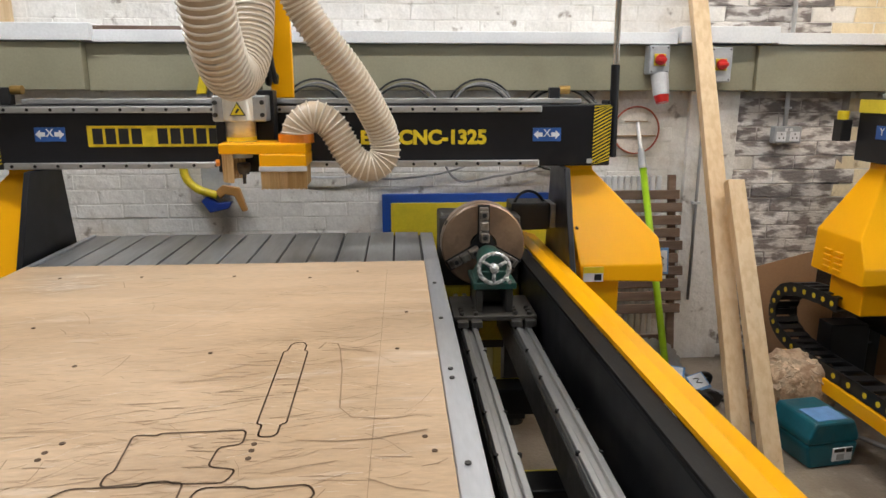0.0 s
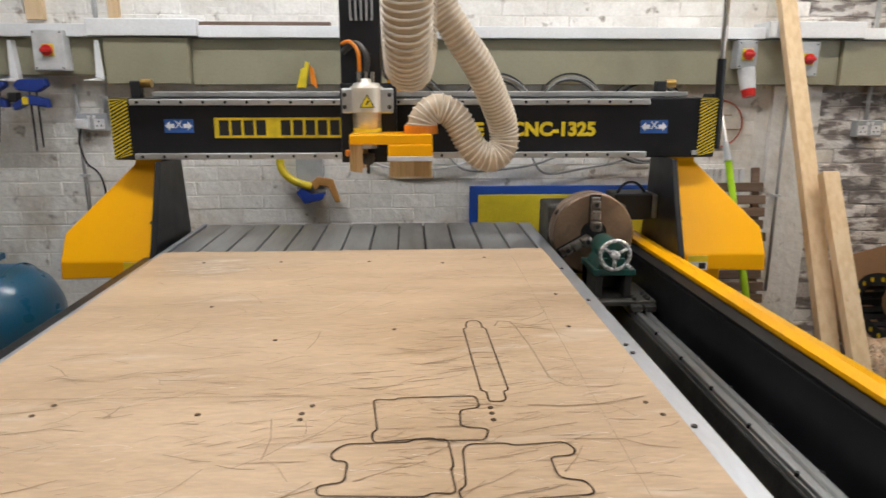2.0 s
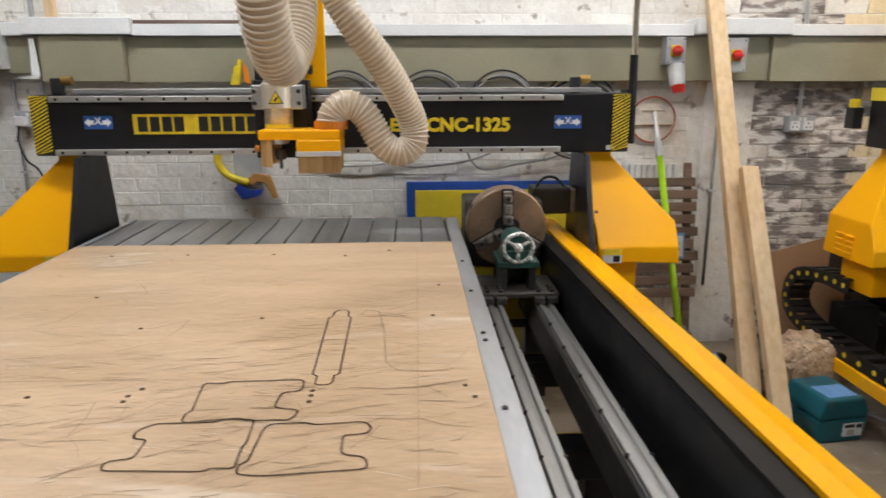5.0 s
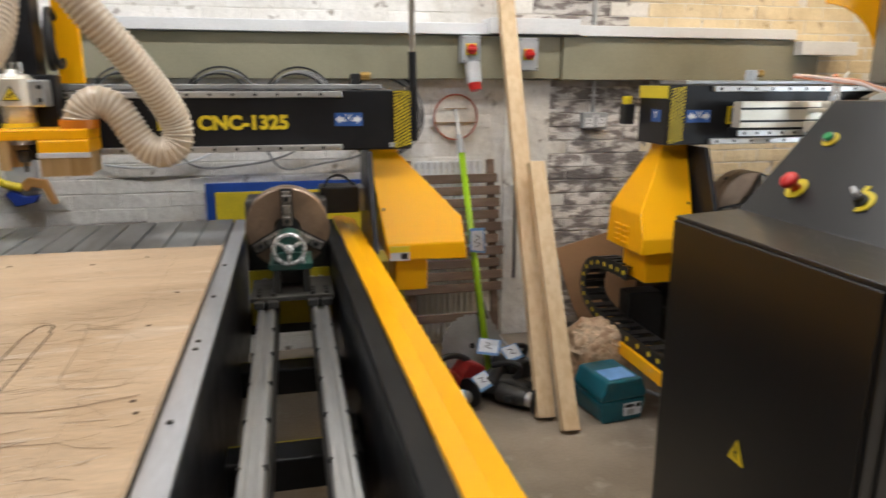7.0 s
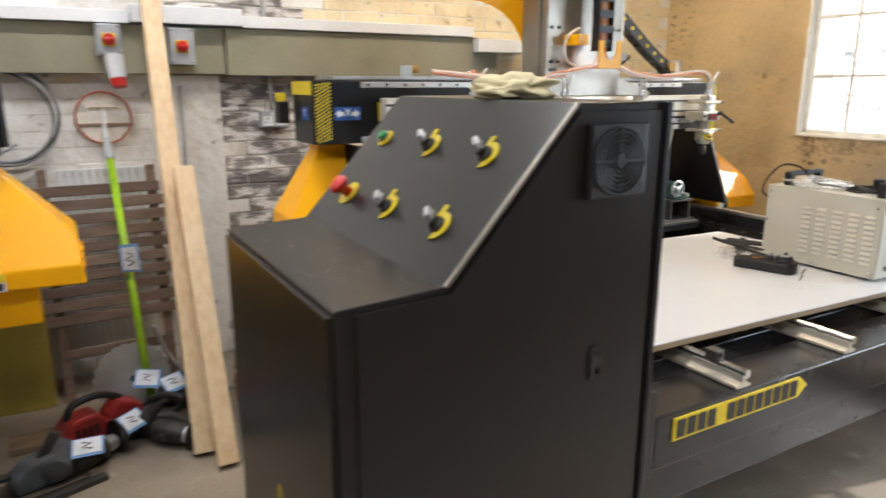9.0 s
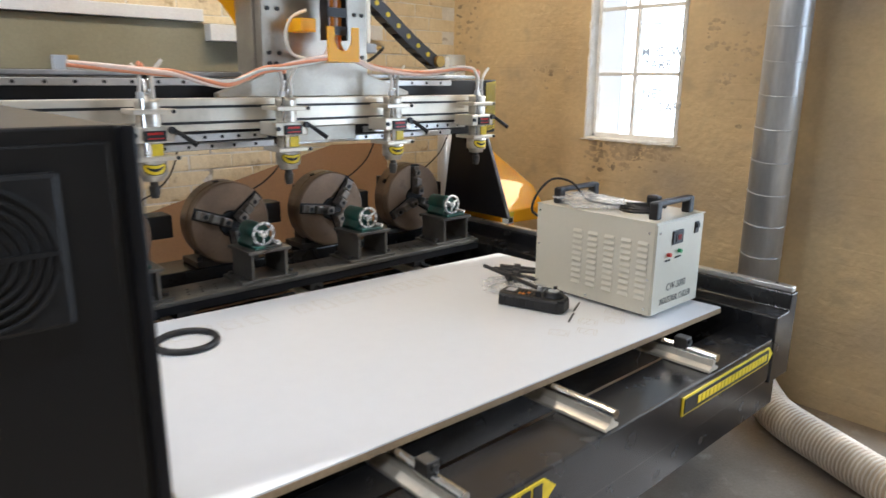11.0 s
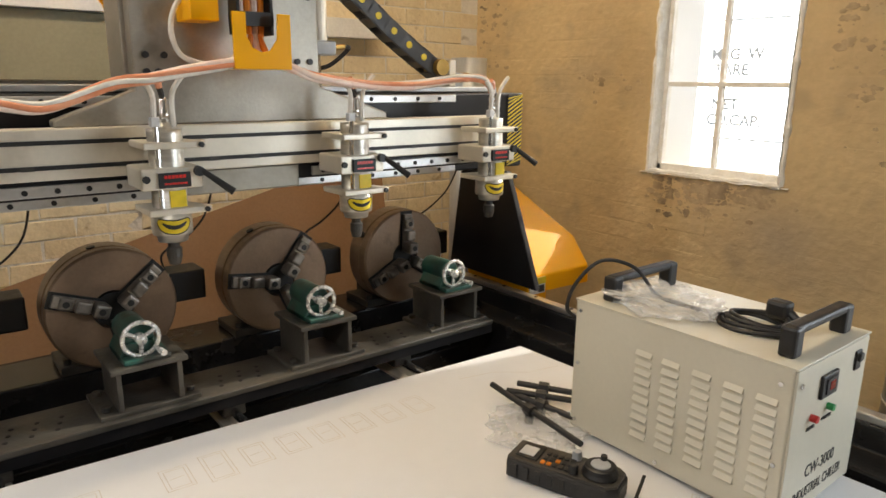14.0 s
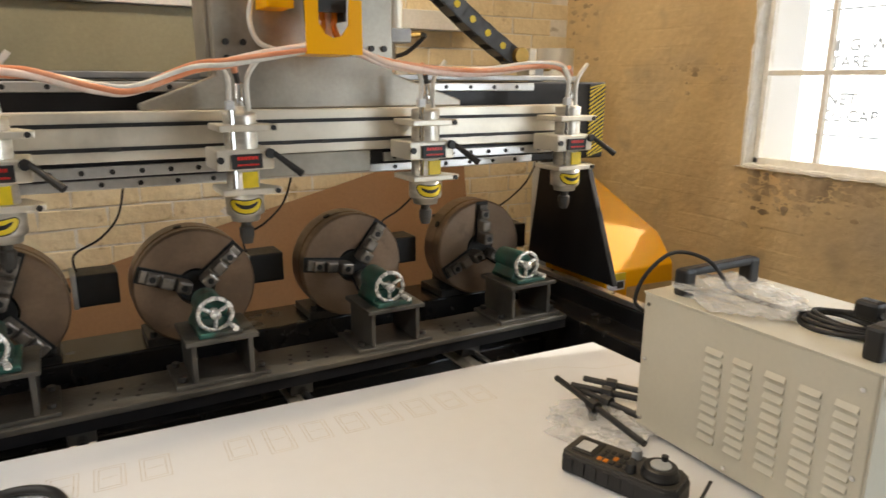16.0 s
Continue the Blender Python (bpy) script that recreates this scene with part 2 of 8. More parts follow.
M_CHIP = mat("wood_chip", (0.68, 0.50, 0.33), 0.6, scale=25, bump=0.2, rand=0.25)
M_POLY = mat("clear_polythene", (0.93, 0.94, 0.95), 0.12, scale=12, bump=0.9, bscale=55, coat=0.6)
M_CHILLER = mat("cream_sheet_metal", (0.60, 0.565, 0.46), 0.36, col2=(0.58, 0.545, 0.44), scale=4, bump=0.04, bscale=400, fine=0.02)
M_GALV = mat("galvanised_steel", (0.56, 0.58, 0.60), 0.36, 0.6, col2=(0.48, 0.50, 0.52), scale=7, bump=0.05, bscale=60, stretch=(1, 1, 0.25))
M_PINK = mat("clear_hose_with_red_lines", (0.78, 0.55, 0.46), 0.3, col2=(0.80, 0.68, 0.60), scale=12, bump=0.05, coat=0.4)
M_CLEAR = mat("clear_tubing", (0.80, 0.77, 0.70), 0.25, scale=12, bump=0.0, coat=0.4)
M_CABLE = mat("black_cable", (0.015, 0.015, 0.016), 0.5, scale=20, bump=0.0)
M_GCABLE = mat("grey_cable", (0.30, 0.30, 0.30), 0.5, scale=20, bump=0.0)
M_WFRAME = mat("white_window_paint", (0.86, 0.85, 0.82), 0.5, col2=(0.78, 0.76, 0.71), scale=20, bump=0.4, bscale=60)
M_POLY.node_tree.nodes["Principled BSDF"].inputs["Alpha"].default_value = 0.30
M_CLOTH = mat("cream_cloth", (0.74, 0.66, 0.42), 0.9, col2=(0.66, 0.57, 0.34), scale=14, bump=0.5, bscale=90)
M_LADDER = mat("dull_aluminium_ladder", (0.62, 0.62, 0.62), 0.4, 0.7, scale=9, bump=0.04)
M_BLADE = mat("saw_blade_steel", (0.46, 0.45, 0.43), 0.36, 0.5, col2=(0.36, 0.34, 0.31), scale=6, bump=0.05, stain=(0.28, 0.21, 0.16), sscale=7, smix=(0.62, 0.75))
M_JUG = mat("milky_polythene", (0.66, 0.64, 0.60), 0.45, scale=3, bump=0.04)
M_ROPE = mat("blue_rope", (0.05, 0.16, 0.30), 0.8, scale=40, bump=0.5)
M_TUBE = mat("lamp_tube", (1.0, 0.97, 0.93), 0.4, bump=0.0, fine=0.0, emit=6.0)
# container wall and its print glow, standing in for daylight beyond the window
M_OUTSIDE = mat("glowing_container_paint", (0.95, 0.98, 1.0), 0.6, scale=2, bump=0.0, emit=4.5)
M_OUT_INK = mat("glowing_grey_lettering", (0.52, 0.53, 0.54), 0.6, scale=2, bump=0.0, emit=0.5)
M_TARMAC = mat("yard_tarmac", (0.30, 0.29, 0.28), 0.9, scale=3, bump=0.3)
M_PLANK = mat("dusty_plank", (0.30, 0.22, 0.14), 0.8, col2=(0.22, 0.155, 0.095), scale=7, bump=0.25, stretch=(0.6, 3, 3))
M_DIAL = mat("dial_yellow", (0.72, 0.56, 0.02), 0.4, scale=20, bump=0.0)
M_GLASS_RED = mat("red_display", (0.25, 0.02, 0.02), 0.2, scale=20, bump=0.0)
M_BROWN_PATCH = mat("flaked_brown_patch", (0.50, 0.385, 0.24), 0.85, col2=(0.42, 0.32, 0.20), scale=30, mix=(0.42, 0.60), bump=0.3, bscale=70, stain=(0.25, 0.19, 0.125), sscale=8, smix=(0.52, 0.68))
M_RIM = mat("dull_orange_rim", (0.42, 0.11, 0.06), 0.5, scale=9, bump=0.05)
M_CRATE = mat("dull_yellow_steel", (0.36, 0.28, 0.05), 0.5, scale=5, bump=0.08)
M_BEAM_TOP = mat("scuffed_dark_steel", (0.010, 0.010, 0.0098), 0.5, col2=(0.016, 0.0155, 0.015), scale=6, bump=0.06, stretch=(1, 0.3, 1), spec=0.18)
M_GLOSS_BLACK = mat("glossy_black_enamel", (0.012, 0.012, 0.0135), 0.24, col2=(0.016, 0.016, 0.017), scale=6, bump=0.03, bscale=300, stain=(0.03, 0.028, 0.025), sscale=4, smix=(0.60, 0.85), spec=0.55)
M_DUSTY = mat("dusty_bare_steel", (0.105, 0.098, 0.085), 0.38, 0.35, col2=(0.065, 0.06, 0.052), scale=7, bump=0.1, bscale=90, stain=(0.15, 0.13, 0.10), sscale=6, smix=(0.56, 0.72))
M_BED_EDGE = mat("brushed_aluminium_strip", (0.68, 0.70, 0.74), 0.34, 0.75, col2=(0.58, 0.60, 0.64), scale=5, bump=0.03, bscale=180, stretch=(1, 0.2, 1))
M_WHEEL = mat("plated_handwheel", (0.80, 0.80, 0.78), 0.27, 0.55, col2=(0.68, 0.68, 0.66), scale=30, bump=0.03)
M_CHAIN = mat("worn_chain_plastic", (0.055, 0.057, 0.06), 0.4, scale=12, bump=0.05)
M_TAN = mat("tan_plastic", (0.47, 0.24, 0.07), 0.45, scale=9, bump=0.04)
M_REDHOSE = mat("orange_red_hose", (0.70, 0.25, 0.12), 0.35, col2=(0.74, 0.36, 0.22), scale=14, bump=0.03, coat=0.4)
M_ORANGE = mat("orange_plastic", (0.75, 0.23, 0.01), 0.4, scale=9, bump=0.02)


def glass():
    m = bpy.data.materials.new("window_glass")
    m.use_nodes = True
    n, l = m.node_tree.nodes, m.node_tree.links
    b = n["Principled BSDF"]
    b.inputs["Base Color"].default_value = (0.95, 0.96, 0.96, 1)
    b.inputs["Transmission Weight"].default_value, b.inputs["Roughness"].default_value, b.inputs["IOR"].default_value = 1.0, 0.0, 1.1
    return m


M_GLASS = glass()

# ---- mesh tools ----
ORIGIN = {}


def thing(name, origin, label, category, group="", kind=""):
    ob = new(name)
    ob.location = origin
    ob.empty_display_size = 0.05
    ORIGIN[ob.name] = Vector(origin)
    return tagged(ob, label, category, group, kind)


def part(name, bm, material, parent=None, label="", smooth=False, kind=""):
    org = ORIGIN.get(parent.name, Vector((0, 0, 0))) if parent else Vector((0, 0, 0))
    me = bpy.data.meshes.new(name)
    if org.length:
        bmesh.ops.translate(bm, verts=bm.verts, vec=-org)
    bm.to_mesh(me)
    bm.free()
    me.materials.append(material)
    if smooth:
        me.polygons.foreach_set("use_smooth", [True] * len(me.polygons))
    ob = new(name, me)
    if parent:
        ob.parent = parent
    ORIGIN[ob.name] = org
    return tagged(ob, label, kind=kind)


def single(name, bm, material, label, category, origin, smooth=False, group="", kind=""):
    """A thing that is one mesh, with its own origin."""
    me = bpy.data.meshes.new(name)
    bmesh.ops.translate(bm, verts=bm.verts, vec=-Vector(origin))
    bm.to_mesh(me)
    bm.free()
    me.materials.append(material)
    if smooth:
        me.polygons.foreach_set("use_smooth", [True] * len(me.polygons))
    ob = new(name, me)
    ob.location = origin
    ORIGIN[ob.name] = Vector(origin)
    return tagged(ob, label, category, group, kind)


def box(x0, x1, y0, y1, z0, z1, bevel=0.0, bm=None, seg=2):
    own = bmesh.new()
    bmesh.ops.create_cube(own, size=1.0)
    for v in own.verts:
        v.co = Vector((x0 + (v.co.x + 0.5) * (x1 - x0), y0 + (v.co.y + 0.5) * (y1 - y0), z0 + (v.co.z + 0.5) * (z1 - z0)))
    if bevel:
        bmesh.ops.bevel(own, geom=own.edges[:], offset=bevel, segments=seg, affect="EDGES", profile=0.5)
    return merge(bm, own)


def merge(bm, own):
    if bm is None:
        return own
    me = bpy.data.meshes.new("tmp")
    own.to_mesh(me)
    own.free()
    bm.from_mesh(me)
    bpy.data.meshes.remove(me)
    return bm


def rod(a, b, r, r2=None, seg=16, bm=None, bevel=0.0):
    own = bmesh.new()
    a, b = Vector(a), Vector(b)
    d = b - a
    bmesh.ops.create_cone(own, cap_ends=True, segments=seg, radius1=r, radius2=r if r2 is None else r2, depth=d.length)
    if bevel:
        caps = [e for e in own.edges if abs(abs(e.verts[0].co.z) - d.length / 2) < 1e-6 and abs(e.verts[0].co.z - e.verts[1].co.z) < 1e-6]
        bmesh.ops.bevel(own, geom=caps, offset=bevel, segments=2, affect="EDGES", profile=0.5)
    m = Matrix.Translation((a + b) / 2) @ d.to_track_quat("Z", "Y").to_matrix().to_4x4()
    bmesh.ops.transform(own, matrix=m, verts=own.verts)
    return merge(bm, own)


def prism(points, axis, lo, hi, bevel=0.0, bm=None):
    """A flat outline drawn in the plane across the axis, given thickness from lo to hi."""
    own = bmesh.new()

    def place(u, v, w):
        return {"x": (w, u, v), "y": (u, w, v), "z": (u, v, w)}[axis]

    a = [own.verts.new(place(u, v, lo)) for u, v in points]
    b = [own.verts.new(place(u, v, hi)) for u, v in points]
    own.faces.new(a)
    own.faces.new(b[::-1])
    for i in range(len(a)):
        own.faces.new((a[i], b[i], b[(i + 1) % len(a)], a[(i + 1) % len(a)]))
    bmesh.ops.recalc_face_normals(own, faces=own.faces)
    if bevel:
        bmesh.ops.bevel(own, geom=own.edges[:], offset=bevel, segments=2, affect="EDGES", profile=0.5)
    return merge(bm, own)


def spline(points, per=8, closed=False):
    p = [Vector(q) for q in points]
    n = len(p)
    out = []
    for i in range(n if closed else n - 1):
        a = p[(i - 1) % n] if closed or i else p[0]
        b, c = p[i], p[(i + 1) % n]
        d = p[(i + 2) % n] if closed or i + 2 < n else p[-1]
        for k in range(per):
            t = k / per
            out.append(0.5 * ((2 * b) + (c - a) * t + (2 * a - 5 * b + 4 * c - d) * t * t + (3 * b - a - 3 * c + d) * t ** 3))
    if not closed:
        out.append(p[-1])
    return out


def tube(points, r, seg=10, per=8, closed=False, bm=None, ribs=None, curved=True):
    """A tube along a smooth path; ribs(distance) may swell the radius."""
    own = bmesh.new()
    path = spline(points, per, closed) if curved else [Vector(q) for q in points]
    n = len(path)
    rings, up, run = [], None, 0.0
    for i, c in enumerate(path):
        nxt = path[(i + 1) % n] if closed or i + 1 < n else c
        prv = path[i - 1] if closed or i else c
        d = (nxt - prv).normalized()
        if up is None:
            up = d.orthogonal().normalized()
        up = (up - d * up.dot(d)).normalized()
        side = d.cross(up)
        if i:
            run += (c - path[i - 1]).length
        rad = r * (ribs(run) if ribs else 1.0)
        rings.append([own.verts.new(c + rad * (math.cos(2 * math.pi * k / seg) * up + math.sin(2 * math.pi * k / seg) * side)) for k in range(seg)])
    for i in range(n if closed else n - 1):
        a, b = rings[i], rings[(i + 1) % n]
        for k in range(seg):
            own.faces.new((a[k], a[(k + 1) % seg], b[(k + 1) % seg], b[k]))
    if not closed:
        own.faces.new(rings[0][::-1])
        own.faces.new(rings[-1])
    bmesh.ops.recalc_face_normals(own, faces=own.faces)
    return merge(bm, own)


def lathe(profile, base, axis, seg=24, bm=None):
    """Turns (radius, height) pairs round an axis from base."""
    own = bmesh.new()
    axis = Vector(axis).normalized()
    u = axis.orthogonal().normalized()
    v = axis.cross(u)
    base = Vector(base)
    rings = []
    for r, h in profile:
        rings.append([own.verts.new(base + axis * h + max(r, 1e-4) * (math.cos(2 * math.pi * k / seg) * u + math.sin(2 * math.pi * k / seg) * v)) for k in range(seg)])
    for a, b in zip(rings, rings[1:]):
        for k in range(seg):
            own.faces.new((a[k], a[(k + 1) % seg], b[(k + 1) % seg], b[k]))
    own.faces.new(rings[0][::-1])
    own.faces.new(rings[-1])
    bmesh.ops.recalc_face_normals(own, faces=own.faces)
    return merge(bm, own)


def ring(centre, axis, big, small, seg=28, bm=None):
    axis = Vector(axis).normalized()
    u = axis.orthogonal().normalized()
    v = axis.cross(u)
    c = Vector(centre)
    return tube([c + big * (math.cos(2 * math.pi * k / seg) * u + math.sin(2 * math.pi * k / seg) * v) for k in range(seg)], small, 8, 1, True, bm, curved=False)


def lettering(words, size, m, depth=0.0012, align="CENTER", wide=1.0, bold=0.0):
    """Letters as a bmesh, lying in the xy plane of m."""
    cu = bpy.data.curves.new("letters", "FONT")
    cu.body, cu.size, cu.align_x, cu.align_y, cu.extrude, cu.resolution_u = words, size, align, "CENTER", depth, 3
    cu.offset = bold
    ob = new("letters", cu)
    me = bpy.data.meshes.new_from_object(ob.evaluated_get(bpy.context.evaluated_depsgraph_get()))
    bpy.data.objects.remove(ob)
    bm = bmesh.new()
    bm.from_mesh(me)
    bpy.data.meshes.remove(me)
    bmesh.ops.transform(bm, matrix=m @ Matrix.Diagonal((wide, 1, 1, 1)), verts=bm.verts)
    return bm


FACE_FRONT = Euler((math.pi / 2, 0, 0)).to_matrix().to_4x4()


def front(x, y, z):
    """A pose whose xy plane faces the walker (towards -y)."""
    return Matrix.Translation((x, y, z)) @ FACE_FRONT


def fitted_letters(words, x0, x1, z0, z1, y, bold=0.0):
    """Letters stretched to fill a box on a face towards -y."""
    bm = lettering(words, 0.1, front(0, y, 0), bold=bold)
    xs, zs = [v.co.x for v in bm.verts], [v.co.z for v in bm.verts]
    for v in bm.verts:
        v.co.x = x0 + (v.co.x - min(xs)) / (max(xs) - min(xs)) * (x1 - x0)
        v.co.z = z0 + (v.co.z - min(zs)) / (max(zs) - min(zs)) * (z1 - z0)
    return bm


def letter_blocks(words, x0, x1, z0, z1, y, material, parent):
    """One plain block part for each character that cannot be spelt out."""
    w = (x1 - x0) / len(words)
    for i, ch in enumerate(words):
        if ch != " ":
            part("letter_block", box(x0 + (i + 0.1) * w, x0 + (i + 0.88) * w, y - 0.0015, y, z0, z1), material, parent)


def bars(words, x0, x1, z0, z1, y, depth=0.0015):
    """Plain letter-sized blocks, one for each character, on a face towards -y."""
    bm = bmesh.new()
    w = (x1 - x0) / len(words)
    for i, ch in enumerate(words):
        if ch != " ":
            box(x0 + (i + 0.1) * w, x0 + (i + 0.88) * w, y - depth, y, z0, z1, bm=bm)
    return bm


# ---- structure ----
WALL_Y, WALL_X = 3.74, 5.14
LEFT_X, FRONT_Y, TOP_Z = -3.6, -3.2, 3.3


def structure():
    single("floor", box(LEFT_X - 0.3, WALL_X + 0.3, FRONT_Y - 0.3, WALL_Y + 0.3, -0.12, 0.0), M_CONCRETE, "worn dusty grey-brown concrete workshop floor", "floor", (0, 0, 0), kind="structure")
    single("ceiling", box(LEFT_X - 0.3, WALL_X + 0.3, FRONT_Y - 0.3, WALL_Y + 0.3, TOP_Z, TOP_Z + 0.15), M_CEIL, "plain off-white boarded workshop ceiling", "ceiling", (0, 0, TOP_Z), kind="structure")
    wn_ = single("wall_north", box(LEFT_X - 0.3, WALL_X + 0.3, WALL_Y, WALL_Y + 0.25, 0, TOP_Z), M_MORTAR, "white-painted brick wall with flaking bare patches", "wall", (0, WALL_Y, 0), kind="structure")
    # west and south walls are out of view; their dark tone limits fill light
    ww = single("wall_west", box(LEFT_X - 0.25, LEFT_X, FRONT_Y, WALL_Y, 0, TOP_Z), M_PLASTER, "plain grey plastered wall, unseen, darkened to cut fill light", "wall", (LEFT_X, 0, 0), kind="structure")
    ws = single("wall_south", box(LEFT_X, WALL_X, FRONT_Y - 0.25, FRONT_Y, 0, TOP_Z), M_PLASTER, "plain grey plastered wall, unseen, darkened to cut fill light", "wall", (0, FRONT_Y, 0), kind="structure")
    # east wall with two window openings, built of blocks round them
    bm = bmesh.new()
    x0, x1 = WALL_X, WALL_X + 0.28
    for y0, y1, z0, z1 in ((FRONT_Y, -0.6, 0, TOP_Z), (-0.6, 1.0, 0, 0.25), (-0.6, 1.0, 2.35, TOP_Z), (1.0, 2.13, 0, TOP_Z), (2.13, 2.67, 0, 1.12), (2.13, 2.67, 2.12, TOP_Z), (2.67, WALL_Y, 0, TOP_Z)):
        box(x0, x1, y0, y1, z0, z1, bm=bm)
    we = single("wall_east", bm, M_CREAM_MORTAR, "stained cream-painted brick wall with a metal window", "wall", (WALL_X, 0, 0), kind="structure")
    return wn_, we


WALL_N, WALL_E = structure()

# boxed timber rail along the wall
bm = box(LEFT_X, -1.60, 3.64, WALL_Y, 1.50, 1.676, 0.004)
box(-1.60, -1.205, 3.60, WALL_Y, 1.458, 1.676, 0.006, bm)
box(-1.204, 2.02, 3.645, WALL_Y, 1.455, 1.672, 0.004, bm)
box(2.022, 3.60, 3.625, WALL_Y, 1.45, 1.672, 0.004, bm)
single("trim", bm, M_KHAKI, "khaki-painted boxed timber rail along the wall", "trim", (0, WALL_Y, 1.45), kind="structure")

# ---- cable trunking ----
trunk = thing("cable_trunking", (0.2, 3.7, 1.676), "white plastic cable trunking lying along the khaki wall rail", "trunking")
for x0, x1, y0, z0, z1 in ((-2.6, -1.655, 3.60, 1.676, 1.735), (-1.15, 1.60, 3.60, 1.674, 1.729), (2.10, 3.42, 3.60, 1.674, 1.729), (3.43, 3.80, 3.56, 1.59, 1.665), (4.20, 4.52, 3.68, 1.64, 1.72)):
    part("trunking_length", box(x0, x1, y0, 3.735, z0, z1, 0.003), M_TRUNK, trunk)
for x0, x1 in ((-1.66, -1.15), (1.605, 2.095)):
    part("trunking_cover", box(x0, x1, 3.575, 3.735, 1.679, 1.757, 0.004), M_TRUNK, trunk, "slightly deeper cover section")


# ---- shared shapes ----
def hazard(x0, x1, y, z0, z1, parent):
    """A strip of slanting yellow and black bars on a face towards -y."""
    strip = part("hazard_strip", box(x0, x1, y - 0.003, y, z0, z1), M_INK, parent, "black and yellow slanted hazard strip")
    bm = bmesh.new()
    z = z0 - 0.02
    w = x1 - x0
    while z < z1:
        pts = [(x0, z), (x1, z + w * 0.55), (x1, z + w * 0.55 + 0.0055), (x0, z + 0.0055)]
        pts = [(u, min(max(v, z0), z1)) for u, v in pts]
        if pts[1][1] - pts[0][1] + pts[2][1] - pts[3][1] > 0.004:
            prism(pts, "y", y - 0.0045, y - 0.003, bm=bm)
        z += 0.0135
    part("hazard_striping", bm, M_LABEL_Y, strip, kind="stuff")


def bolt_row(x0, x1, step, y, z, r, parent, name="bolt"):
    x = x0
    k = 0
    first = None
    while x <= x1:
        if first is None:
            first = part(name, rod((x, y, z), (x, y - 0.003, z), r, seg=10), M_INK, parent)
            fx = x
        else:
            o = new(name, first.data)
            o.parent = parent
            o.location = (x - fx, 0, 0)
        x += step


def axis_sign(letter, x, y, z, parent, w=0.11):
    s = part("axis_sign", box(x - w / 2, x + w / 2, y - 0.0025, y, z - 0.026, z + 0.026), M_SIGN_BLUE, parent, "blue sign with white arrows and a letter")
    part("sign_letter", lettering(letter, 0.042, front(x, y - 0.004, z + 0.004)), M_SIGN_WHITE, s)
    for d in (-1, 1):
        pts = [(x + d * 0.052, z), (x + d * 0.034, z + 0.017), (x + d * 0.034, z + 0.008), (x + d * 0.017, z + 0.008), (x + d * 0.017, z - 0.008), (x + d * 0.034, z - 0.008), (x + d * 0.034, z - 0.017)]
        part("sign_arrow", prism(pts if d < 0 else pts[::-1], "y", y - 0.004, y - 0.0025), M_SIGN_WHITE, s)


